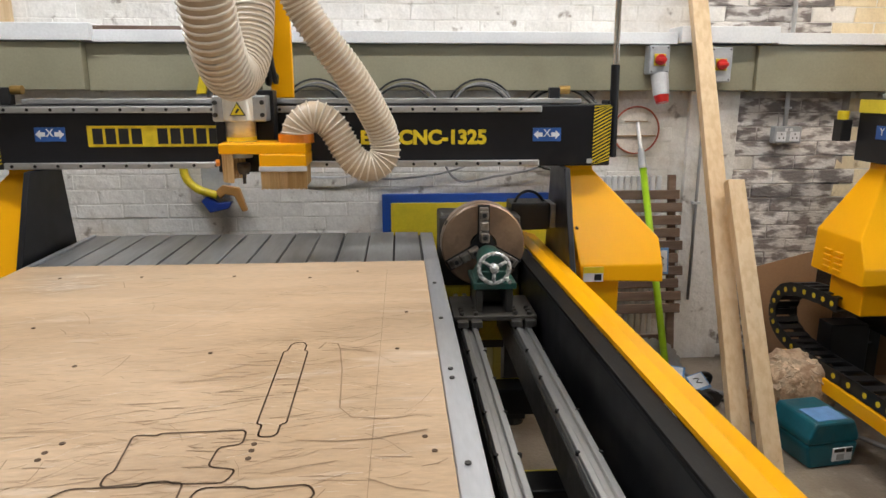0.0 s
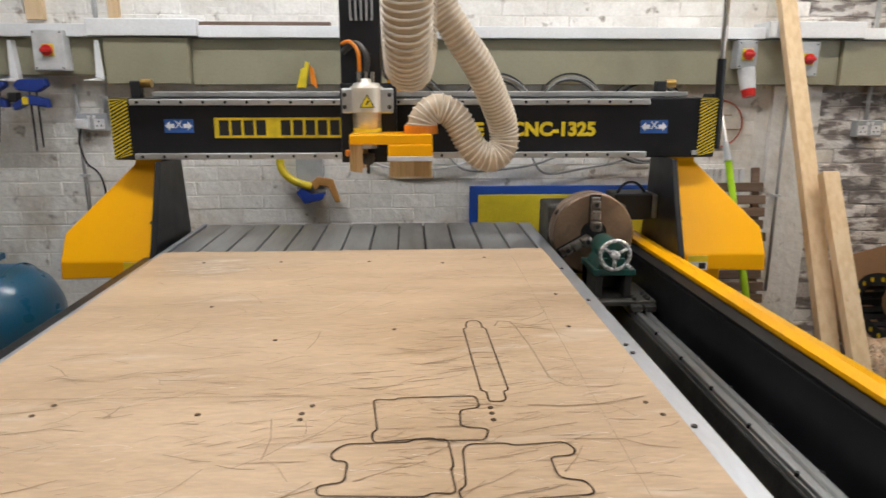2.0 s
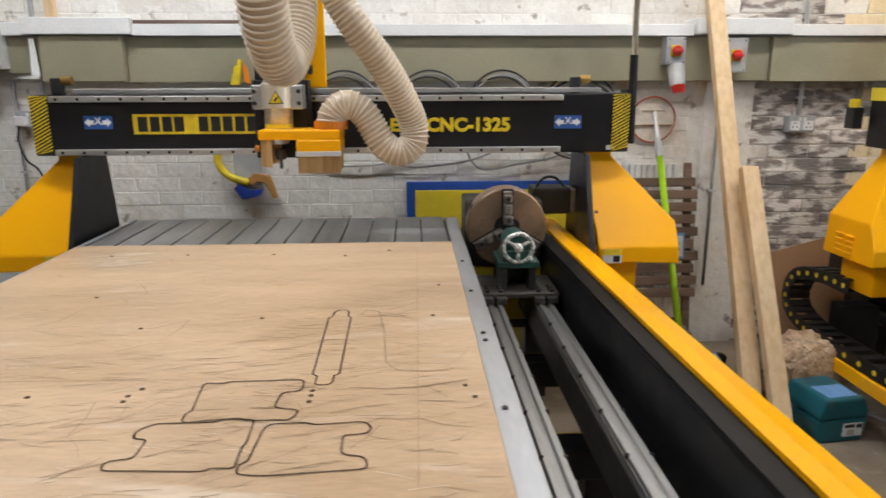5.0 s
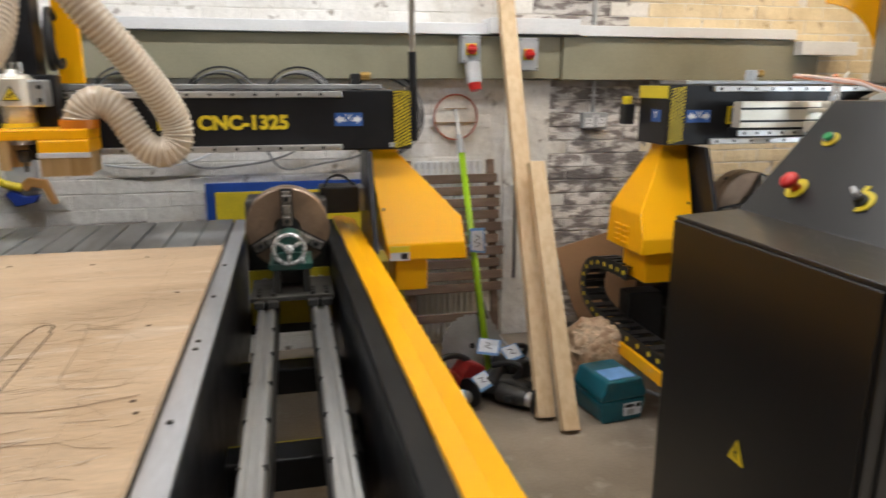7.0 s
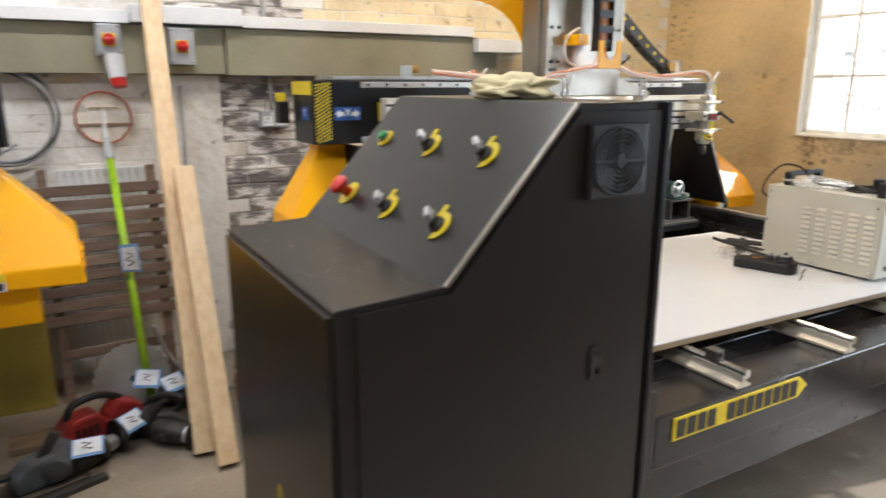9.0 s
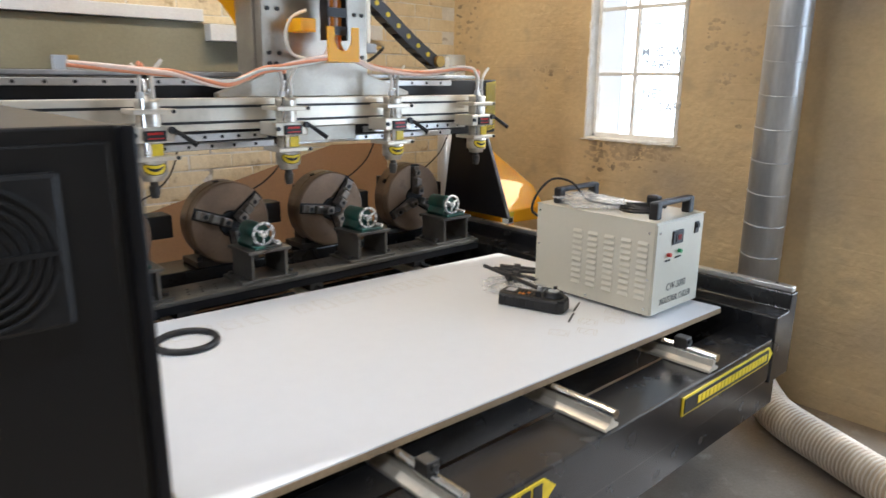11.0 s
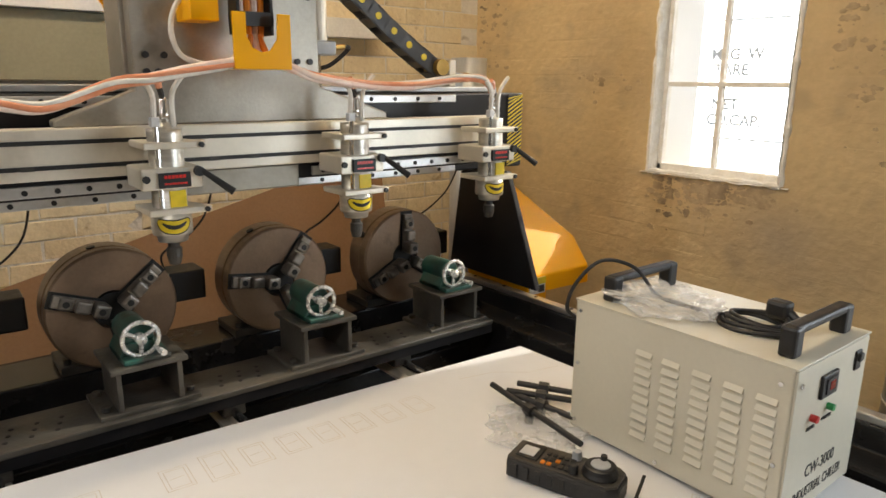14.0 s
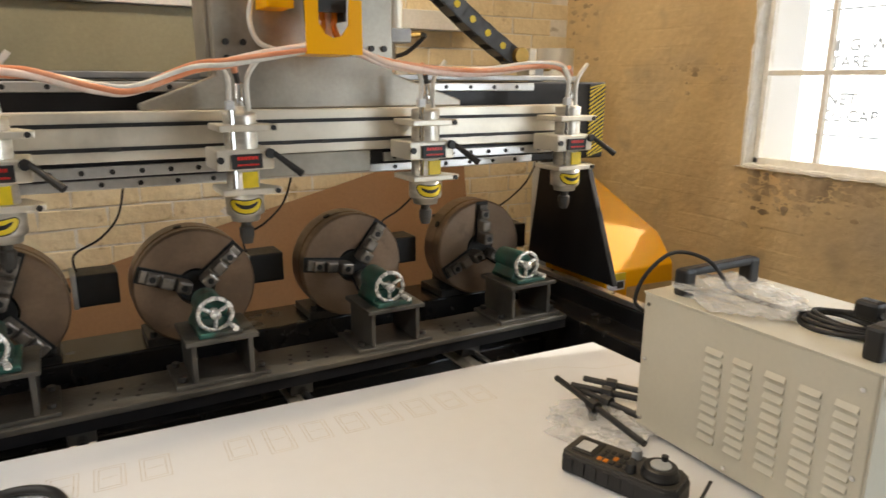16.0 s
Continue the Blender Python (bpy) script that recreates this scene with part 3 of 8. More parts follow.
def gantry_leg(side, xi, y0, y1, parent, out=0.375, back=0.15):
    """A yellow folded cover over a black trapezoid leg plate. side: -1 outwards to -x. xi: x of the cover's inner edge at the top."""
    s = side
    # yellow cover: a leaning front sheet between an upper and a lower lip
    own = bmesh.new()
    top_y, low_y = y0 + back, y0 - 0.03
    outer = [(xi, 1.172), (xi + s * 0.128, 1.172), (xi + s * 0.128, 1.145), (xi + s * out, 0.885), (xi + s * (out + 0.005), 0.785), (xi + s * (out + 0.01), 0.715), (xi + s * 0.055, 0.725), (xi + s * 0.045, 0.785), (xi, 1.145)]

    def lean(v):
        return low_y + (top_y - low_y) * min(1.0, max(0.0, (v - 0.785) / 0.36))

    f = [own.verts.new((u, lean(v), v)) for u, v in outer]
    b = [own.verts.new((u, y1 - (0.05 if v > 1.1 else 0.0), v)) for u, v in outer]
    for ks in ((0, 1, 2, 8), (8, 2, 3, 4, 7), (7, 4, 5, 6)):
        own.faces.new([f[k] for k in ks])
    own.faces.new(b[::-1])
    for i in range(9):
        own.faces.new((f[i], b[i], b[(i + 1) % 9], f[(i + 1) % 9]))
    bmesh.ops.recalc_face_normals(own, faces=own.faces)
    bmesh.ops.bevel(own, geom=own.edges[:], offset=0.006, segments=2, affect="EDGES", profile=0.5)
    cover = part("leg_cover", own, M_YELLOW, parent, "orange-yellow folded sheet steel cover")
    a, c = sorted((xi + s * 0.09, xi + s * 0.23))
    part("lower_cover", box(a, c, y0 + 0.04, y1 - 0.05, 0.57, 0.716, 0.006), M_YELLOW, parent, "orange-yellow lower drive cover")
    # louvres on the sloping outer side
    u0, u1 = xi + s * (out + 0.005), xi + s * (out + 0.011)
    for k in range(2):
        for j in range(4):
            yy = y0 + 0.10 + k * 0.07
            zz = 0.735 + j * 0.024
            part("louvre", box(min(u0, u1) - 0.004, max(u0, u1) + 0.004, yy, yy + 0.05, zz, zz + 0.012, 0.003), M_YELLOW, cover)
    # black plate on the inner side
    x0, x1 = sorted((xi - s * 0.020, xi + s * 0.003))
    part("leg_plate", prism([(y0 + 0.02, 1.165), (y1 - 0.04, 1.165), (y1 + 0.02, 0.78), (y0 - 0.14, 0.78)], "x", x0, x1, 0.004), M_BLACK, parent, "black steel gantry leg")
    # small warning label
    lx = xi + s * 0.10
    lab = part("warning_label", box(lx - 0.04, lx + 0.04, y0 - 0.0335, y0 - 0.0305, 0.722, 0.782), M_SIGN_WHITE, cover, "small yellow and white warning label")
    part("label_band", box(lx - 0.04, lx + 0.04, y0 - 0.036, y0 - 0.0335, 0.757, 0.782), M_LABEL_Y, lab)
    part("label_mark", box(lx + 0.005, lx + 0.032, y0 - 0.036, y0 - 0.0335, 0.728, 0.752), M_INK, lab)
    part("cover_screw", rod((xi + s * 0.045, y0 + 0.055, 0.93), (xi + s * 0.045, y0 + 0.036, 0.922), 0.006, seg=8), M_DARK, cover)
    return cover


def chuck(cx, cy, cz, r, depth, parent, turn=0.0, name="chuck"):
    """A three-jaw lathe chuck whose face looks towards -y."""
    c = part(name, lathe([(r * 0.86, depth), (r, depth - 0.004), (r, 0.045), (r * 0.985, 0.042), (r * 0.985, 0.034), (r, 0.031), (r, 0.006), (r * 0.965, 0.0), (0.052, 0.0), (0.050, 0.05), (0.0, 0.05)], (cx, cy, cz), (0, 1, 0), 40), M_IRON, parent, "rust-brown cast iron three-jaw chuck", False)
    # solid black disc in place of the open bore's shade
    part("bore", rod((cx, cy + 0.03, cz), (cx, cy - 0.0015, cz), 0.046, seg=28), M_INK, c, "black disc for the shade in the bore")
    for k in range(3):
        a = turn + k * 2 * math.pi / 3
        # flat black bar for the shade in the groove under the jaw
        slot = box(0.03, r * 0.985, -0.002, 0.002, -0.023, 0.023)
        bmesh.ops.transform(slot, matrix=Matrix.Translation((cx, cy, cz)) @ Matrix.Rotation(-a, 4, "Y"), verts=slot.verts)
        part("jaw_slot", slot, M_INK, c)
        own = box(0.024, r * 0.93, -0.016, -0.001, -0.0165, 0.0165, 0.003)
        box(0.020, 0.058, -0.056, -0.012, -0.0175, 0.0175, 0.006, own)
        box(0.062, 0.098, -0.040, -0.012, -0.0165, 0.0165, 0.006, own)
        box(0.103, 0.136, -0.028, -0.012, -0.0175, 0.0175, 0.006, own)
        m = Matrix.Translation((cx, cy, cz)) @ Matrix.Rotation(-a, 4, "Y")
        bmesh.ops.transform(own, matrix=m, verts=own.verts)
        jaw = part("jaw", own, M_JAW, c, "worn grey steel jaw")
        scr = bmesh.new()
        for px, py in ((0.040, -0.056), (0.120, -0.028)):
            p0 = m @ Vector((px, py, 0))
            p1 = m @ Vector((px, py - 0.002, 0))
            rod(p0, p1, 0.0085, seg=12, bm=scr)
        part("jaw_screws", scr, M_INK, c, kind="stuff")
    for k in range(3):
        a = turn + math.pi / 3 + k * 2 * math.pi / 3
        p = Vector((cx + r * 0.995 * math.cos(a), cy + depth * 0.5, cz + r * 0.995 * math.sin(a)))
        # black disc for the shade inside the key hole
        part("key_hole", rod(p, p + Vector((math.cos(a), 0, math.sin(a))) * 0.004, 0.011, seg=10), M_INK, c)
    return c


def handwheel(cx, cy, cz, r, parent):
    """A chromed handwheel whose face looks towards -y."""
    own = ring((cx, cy, cz), (0, 1, 0), r, r * 0.14, 28)
    for k in range(3):
        a = 0.5 + k * 2 * math.pi / 3
        rod((cx, cy + 0.004, cz), (cx + r * math.cos(a), cy, cz + r * math.sin(a)), r * 0.13, seg=8, bm=own)
    rod((cx, cy + 0.03, cz), (cx, cy - 0.012, cz), r * 0.3, seg=14, bm=own)
    w = part("handwheel", own, M_WHEEL, parent, "chromed spoked handwheel", True)
    a = -0.7
    hx, hz = cx + r * math.cos(a), cz + r * math.sin(a)
    part("crank_handle", rod((hx, cy, hz), (hx + 0.008, cy - 0.042, hz - 0.004), 0.0055, 0.0075, 12), M_WHEEL, w)


def tailstock_body(cx, cy, cz, length, r, parent):
    """A green tailstock: a barrel along y over a saddle, with a handwheel at its front."""
    own = rod((cx, cy + 0.02, cz), (cx, cy + length, cz), r, r * 0.96, 22, bevel=0.006)
    part("barrel", own, M_GREEN, parent, "green enamelled tailstock barrel", True)
    part("saddle", prism([(cx - r * 1.25, cz - r - 0.022), (cx + r * 1.25, cz - r - 0.022), (cx + r * 1.25, cz - r - 0.004), (cx + r * 0.85, cz - r * 0.3), (cx - r * 0.85, cz - r * 0.3), (cx - r * 1.25, cz - r - 0.004)], "y", cy + 0.012, cy + length * 0.92, 0.003), M_GREEN, parent, "green cast saddle")
    part("quill", rod((cx, cy + length, cz), (cx, cy + length + 0.05, cz), r * 0.4, r * 0.12, 14), M_CHROME, parent)
    handwheel(cx, cy, cz, r * 1.12, parent)


def spiral_hose(name, points, r, parent, pitch=0.0172, label="ribbed cream flexible hose"):
    """A smooth wall with a raised wire spiralling round it."""
    # shade between the ribs is put into the wall's darker colour
    h = part(name, tube(points, r * 0.945, 20, 16), M_HOSE, parent, label, True)
    # even steps along the run, fourteen to a turn
    fine_path, step, out, up, run = spline(points, 60), pitch / 14, [], None, 0.0
    travel = 0.0
    for p, q in zip(fine_path, fine_path[1:]):
        seg = (q - p).length
        if seg < 1e-9:
            continue
        d = (q - p) / seg
        up = d.orthogonal().normalized() if up is None else (up - d * up.dot(d)).normalized()
        while travel + seg >= run:
            c = p + d * (run - travel)
            a = run * 2 * math.pi / pitch
            out.append(c + r * 0.985 * (math.cos(a) * up + math.sin(a) * d.cross(up)))
            run += step
        travel += seg
    part("spiral_rib", tube(out, pitch * 0.21, 6, 1, curved=False), M_HOSE_RIB, h, "raised spiral, toned lighter than the shaded wall", True)
    return h


def energy_chain(points, w, h, parent, side, mat_link=None, eyes=True):
    """A plastic cable carrier of separate links along a path."""
    path = spline(points, 10)
    # links at even steps
    step, acc, out = 0.052, 0.0, [path[0]]
    for a, b in zip(path, path[1:]):
        acc += (b - a).length
        if acc >= step:
            out.append(b)
            acc = 0.0
    side = Vector(side).normalized()
    for a, b in zip(out, out[1:]):
        d = (b - a).normalized()
        up = side.cross(d).normalized()
        m = Matrix((side, d, up)).transposed().to_4x4()
        m.translation = (a + b) / 2
        ln = (b - a).length * 0.56
        own = box(-w / 2, -w / 2 + 0.008, -ln, ln, -h / 2, h / 2, 0.002)
        box(w / 2 - 0.008, w / 2, -ln, ln, -h / 2, h / 2, 0.002, own)
        box(-w / 2, w / 2, -ln * 0.45, ln * 0.45, h / 2 - 0.006, h / 2, bm=own)
        box(-w / 2, w / 2, -ln * 0.45, ln * 0.45, -h / 2, -h / 2 + 0.006, bm=own)
        bmesh.ops.transform(own, matrix=m, verts=own.verts)
        link = part("chain_link", own, mat_link or M_PLASTIC, parent)
        if eyes:
            for q in (-1, 1):
                e0 = m @ Vector((q * w / 2, 0, 0))
                e1 = m @ Vector((q * (w / 2 + 0.002), 0, 0))
                part("link_plug", rod(e0, e1, h * 0.2, seg=10), M_LABEL_Y, link)


# ---- first routing machine ----
def machine_one():
    t = thing("router_table", (-0.2, 1.9, 0.0), "black and orange-yellow gantry router with an aluminium slotted bed", "router")
    # frame
    part("side_beam", box(-1.20, -1.09, 0.55, 3.3, 0.46, 0.80, 0.008), M_BLACK, t, "black steel side beam")

    def skewed(bm):
        """Shears the right beam slightly along its length to fit the camera's view."""
        for v in bm.verts:
            v.co.x -= 0.022 * (v.co.y - 1.2)
        return bm

    part("side_beam", skewed(box(0.757, 0.812, 0.55, 3.3, 0.33, 0.80, 0.006)), M_BLACK, t, "black steel side beam")
    part("bed_side_plate", box(0.352, 0.378, 0.6, 3.2, 0.33, 0.828), M_BLACK, t)
    part("bed_side_plate", box(-1.085, -1.062, 0.6, 3.2, 0.46, 0.828), M_BLACK, t)
    for y in (0.66, 1.25, 1.85, 2.45, 3.08):
        part("cross_member", box(-1.088, 0.75, y - 0.05, y + 0.05, 0.36, 0.455, 0.006), M_BLACK, t)
    for x in (-1.145, -0.35, 0.74):
        for y in (0.75, 1.95, 3.05):
            leg = part("leg", box(x - 0.05, x + 0.05, y - 0.05, y + 0.05, 0.03, 0.47, 0.004), M_BLACK, t)
            part("foot", rod((x, y, 0.0), (x, y, 0.03), 0.05, 0.035, 14), M_DARK, leg)
    # yellow folded guard over the right side beam, with a raised outer lip
    part("side_guard", skewed(prism([(0.812, 0.826), (0.856, 0.826), (0.912, 0.808), (0.922, 0.70), (0.912, 0.70), (0.902, 0.798), (0.854, 0.814), (0.812, 0.814)], "y", 0.55, 3.3)), M_YELLOW, t, "orange-yellow folded steel side guard")
    part("beam_top", skewed(box(0.758, 0.811, 0.552, 3.298, 0.802, 0.812, 0.002)), M_BEAM_TOP, t, "scuffed grey-black beam top")
    # slotted bed planks
    w = 1.43 / 13.4
    for i in range(13):
        x0 = -1.06 + i * w
        part("bed_plank", box(x0 + 0.004, x0 + w - 0.004, 0.6, 3.21, 0.83, 0.846, 0.0015), M_ALU, t)
    part("bed_base", box(-1.06, 0.374, 0.602, 3.208, 0.80, 0.832), M_DARK, t)
    part("bed_edge_strip", box(0.334, 0.389, 0.6, 3.21, 0.832, 0.8435, 0.003), M_BED_EDGE, t, "bright aluminium edge strip")
    part("bed_edge_strip", box(-1.082, -1.062, 0.6, 3.21, 0.834, 0.852, 0.003), M_BED_EDGE, t, "bright aluminium edge strip")
    for y in (0.9, 1.3, 1.65, 1.7, 2.05, 2.4):
        part("strip_screw", rod((0.356, y, 0.843), (0.356, y, 0.847), 0.006, seg=8), M_DARK, t)
    # rotary rails in the trench
    for x in (0.479, 0.664):
        part("rail_base", box(x - 0.034, x + 0.034, 0.7, 2.9, 0.53, 0.642, 0.004), M_DARK, t, "dark steel rail bearer")
        own = prism([(x - 0.028, 0.6420), (x + 0.028, 0.6420), (x + 0.028, 0.6560), (x + 0.026, 0.6580), (x + 0.026, 0.6680), (x + 0.024, 0.6700), (x + 0.011, 0.6700), (x + 0.009, 0.6680), (x + 0.009, 0.6580), (x - 0.009, 0.6580), (x - 0.009, 0.6680), (x - 0.011, 0.6700), (x - 0.024, 0.6700), (x - 0.026, 0.6680), (x - 0.026, 0.6580), (x - 0.028, 0.6560)], "y", 0.7, 2.9)
        rail = part("linear_rail", own, M_RAIL, t, "ground steel linear rail")
        for i in range(10):
            y = 0.8 + i * 0.205
            for d in (-0.0265, 0.0265):
                part("rail_screw", rod((x + d, y, 0.6620), (x + d, y, 0.6715), 0.0055, seg=8), M_INK, rail)
    # chuck, headstock and motor
    part("headstock", box(0.40, 0.72, 2.86, 3.06, 0.52, 0.98, 0.01), M_DARK, t, "dark cast headstock")
    chuck(0.562, 2.77, 0.882, 0.160, 0.10, t, math.pi / 2, "chuck")
    part("motor", box(0.70, 0.86, 2.96, 3.10, 0.90, 1.01, 0.006), M_PLASTIC, t, "black stepper motor")
    part("motor_cap", box(0.862, 0.885, 2.965, 3.095, 0.905, 1.005, 0.004), M_ALU, t)
    part("motor_cable", tube([(0.70, 3.0, 0.97), (0.74, 2.99, 1.045), (0.80, 3.0, 1.05), (0.86, 3.02, 0.99)], 0.006), M_CABLE, t)
    # tailstock on its slide
    sl = part("tailstock_slide", box(0.425, 0.715, 2.46, 2.70, 0.686, 0.704, 0.003), M_DUSTY, t, "grimy steel slide plate")
    for x in (0.455, 0.503, 0.64, 0.688):
        part("slide_block", box(x - 0.019, x + 0.019, 2.43, 2.73, 0.672, 0.694, 0.003), M_DARK, sl)
        for y in (2.475, 2.505, 2.535):
            part("slide_screw", rod((x, y, 0.704), (x, y, 0.715), 0.009, seg=8), M_DARK, sl)
    own = box(0.505, 0.53, 2.50, 2.69, 0.704, 0.79, 0.003)
    box(0.61, 0.635, 2.50, 2.69, 0.704, 0.79, 0.003, own)
    box(0.505, 0.635, 2.62, 2.69, 0.704, 0.79, 0.003, own)
    part("riser", own, M_DARK, t, "dark steel riser bracket")
    part("green_base", box(0.495, 0.645, 2.49, 2.68, 0.79, 0.812, 0.003), M_GREEN, t)
    tailstock_body(0.566, 2.49, 0.866, 0.17, 0.047, t)
    part("brace_plate", box(0.40, 0.72, 2.84, 2.86, 0.47, 0.70, 0.003), M_POSTER_Y, t, "yellow plate below the chuck")
    for y in (1.85, 2.45):
        part("yellow_stiffener", box(0.38, 0.75, y + 0.051, y + 0.06, 0.37, 0.45), M_POSTER_Y, t, "dull yellow stiffener")
    # gantry beam
    g = part("gantry_beam", box(-1.306, 1.078, 2.905, 3.10, 1.168, 1.405, 0.006), M_BLACK, t, "black steel gantry beam")
    part("beam_cover", box(-1.15, 0.96, 2.93, 3.12, 1.408, 1.428, 0.003), M_ALU, t, "dull metal top cover")
    for x0, x1, zc in ((-1.224, 0.797, 1.389), (-1.222, 0.792, 1.182)):
        r = part("gantry_rail", box(x0, x1, 2.886, 2.905, zc - 0.012, zc + 0.012, 0.003), M_RAIL, g, "bright steel linear rail")
        bolt_row(x0 + 0.03, x1 - 0.02, 0.083, 2.886, zc, 0.006, r, "rail_bolt")
    hazard(-1.304, -1.236, 2.905, 1.172, 1.402, g)
    hazard(1.005, 1.074, 2.905, 1.172, 1.402, g)
    axis_sign("X", -1.049, 2.905, 1.299, g)
    axis_sign("X", 0.822, 2.905, 1.291, g)
    band = part("name_band", box(-0.914, -0.36, 2.902, 2.905, 1.252, 1.330), M_LABEL_Y, g, "yellow band with black block lettering")
    letter_blocks("BBBB BBBBB", -0.90, -0.425, 1.262, 1.320, 2.902, M_INK, band)
    part("model_letters", fitted_letters("CNC-1325", 0.246, 0.586, 1.254, 1.312, 2.903, 0.0045), M_LETTER, g, "yellow model lettering")
    part("model_letters", fitted_letters("E", 0.101, 0.138, 1.256, 1.310, 2.903, 0.0045), M_LETTER, g, "yellow letter")
    part("beam_sticker", box(0.985, 1.02, 2.902, 2.905, 1.178, 1.196), M_LGREY, g)
    for x in (-1.22, 0.86):
        s = part("limit_stop", box(x - 0.02, x + 0.02, 2.95, 2.99, 1.405, 1.47, 0.004), M_PLASTIC, g, "black limit stop with a brass fitting")
        part("brass_fitting", rod((x + 0.02, 2.97, 1.46), (x + 0.06, 2.97, 1.46), 0.017, seg=14), M_BRASS, s)
    gantry_leg(-1, -1.133, 2.83, 3.13, t)
    gantry_leg(1, 0.904, 2.83, 3.13, t)
    # dust pipe standing at the right end of the beam
    p = part("hose_mast", rod((1.093, 2.93, 1.20), (1.088, 2.93, 1.555), 0.017, seg=16), M_BLACK, t, "black mast socket")
    part("mast_tube", rod((1.088, 2.93, 1.555), (1.078, 2.93, 2.4), 0.0125, seg=16), M_CHROME, p, "bright steel mast tube")
    part("rear_cable_box", box(1.078, 1.10, 2.96, 3.06, 1.20, 1.42, 0.004), M_BLACK, t)
    # vertical carriage
    c = part("carriage_plate", box(-0.415, -0.205, 2.80, 2.884, 1.165, 1.46, 0.005), M_BLACK, t, "black carriage plate")
    part("carriage_column", box(-0.412, -0.262, 2.83, 2.93, 1.46, 2.15, 0.005), M_BLACK, t, "black vertical column")
    part("column_back", box(-0.245, -0.16, 3.0, 3.03, 1.43, 2.15, 0.004), M_YELLOW, t, "orange-yellow upright plate")
    clamp = part("spindle_clamp", box(-0.402, -0.215, 2.715, 2.80, 1.352, 1.442, 0.006), M_ALU, t, "grey cast spindle clamp")
    for z in (1.375, 1.418):
        for x in (-0.39, -0.228):
            part("clamp_bolt", rod((x, 2.716, z), (x, 2.706, z), 0.008, seg=10), M_DARK, clamp)
    sleeve = part("clamp_sleeve", lathe([(0.052, 0.0), (0.058, 0.0), (0.060, 0.003), (0.060, 0.090), (0.058, 0.093), (0.052, 0.093)], (-0.312, 2.745, 1.354), (0, 0, 1), 36), M_ALU_BRIGHT, clamp, "grey machined spindle clamp")
    tri = part("warning_triangle", prism([(-0.334, 1.374), (-0.280, 1.374), (-0.307, 1.421)], "y", 2.680, 2.687), M_INK, sleeve, "yellow warning triangle")
    part("triangle_face", prism([(-0.329, 1.377), (-0.285, 1.377), (-0.307, 1.415)], "y", 2.678, 2.680), M_LABEL_Y, tri)
    part("triangle_mark", prism([(-0.315, 1.384), (-0.309, 1.382), (-0.298, 1.396), (-0.305, 1.399)], "y", 2.6765, 2.678), M_INK, tri)
    sp = part("spindle", lathe([(0.034, 0.0), (0.034, 0.02), (0.052, 0.03), (0.052, 0.225), (0.046, 0.235), (0.02, 0.238), (0.02, 0.25)], (-0.312, 2.745, 1.225), (0, 0, 1), 36), M_SPINDLE, t, "bright steel spindle body", True)
    part("spindle_band", rod((-0.312, 2.745, 1.285), (-0.312, 2.745, 1.299), 0.0528, seg=30), M_LABEL_Y, sp, "yellow rotation band")
    part("collet", lathe([(0.006, -0.075), (0.006, -0.04), (0.018, -0.04), (0.024, -0.02), (0.024, 0.0), (0.014, 0.0)], (-0.312, 2.745, 1.205), (0, 0, 1), 18), M_DARK, sp, "dark steel collet and cutter")
    for dx in (-0.025, 0.0, 0.022):
        part("hose_fitting", rod((-0.312 + dx, 2.745, 1.46), (-0.312 + dx, 2.745, 1.50), 0.009, seg=10), M_CHROME, sp)
    part("spindle_cable", tube([(-0.312, 2.745, 1.50), (-0.31, 2.75, 1.56), (-0.35, 2.78, 1.60), (-0.40, 2.80, 1.57)], 0.011), M_DARK, sp)
    part("water_tube", tube([(-0.335, 2.745, 1.50), (-0.34, 2.74, 1.57), (-0.37, 2.76, 1.605), (-0.40, 2.79, 1.60)], 0.007), M_ORANGE, sp)
    for k in range(5):
        part("column_wire", tube([(-0.37 + k * 0.02, 2.824, 2.1), (-0.37 + k * 0.02, 2.822, 1.72), (-0.365 + k * 0.018, 2.826, 1.69)], 0.004, 6, 3), M_GCABLE, t)
    part("cable_coil", ring((-0.24, 2.93, 1.57), (1, 0.2, 0), 0.085, 0.013), M_CABLE, t, "coiled black cable")
    part("cable_coil", ring((-0.225, 2.94, 1.59), (1, 0.1, 0.1), 0.10, 0.011), M_CABLE, t, "coiled black cable")
    # dust shoe
    shoe = part("dust_shoe", box(-0.372, -0.074, 2.64, 2.80, 1.245, 1.282, 0.006), M_YELLOW, t, "orange-yellow dust shoe")
    part("shoe_box", box(-0.235, -0.074, 2.635, 2.80, 1.20, 1.246, 0.006), M_YELLOW, shoe)
    own = bmesh.new()
    for k in range(46):
        x = -0.232 + k * 0.0034
        box(x, x + 0.0022, 2.64 + 0.002 * (k % 3), 2.655, 1.122 + 0.006 * ((k * 7) % 5) / 5, 1.20, bm=own)
    box(-0.228, -0.08, 2.655, 2.79, 1.13, 1.20, bm=own)
    part("brush", own, M_BRUSH, shoe, "tan bristle brush skirt", kind="stuff")
    part("shoe_band", box(-0.237, -0.072, 2.633, 2.64, 1.186, 1.204, 0.002), M_LGREY, shoe)
    own = bmesh.new()
    for k in range(14):
        a = math.pi * (0.55 + k * 0.065)
        x, y = -0.312 + 0.062 * math.cos(a), 2.745 + 0.075 * math.sin(a) - 0.02
        box(x - 0.005, x + 0.005, y - 0.004, y + 0.004, 1.145, 1.246, bm=own)
    part("brush", own, M_BRUSH, shoe, "tan bristle brush skirt", kind="stuff")
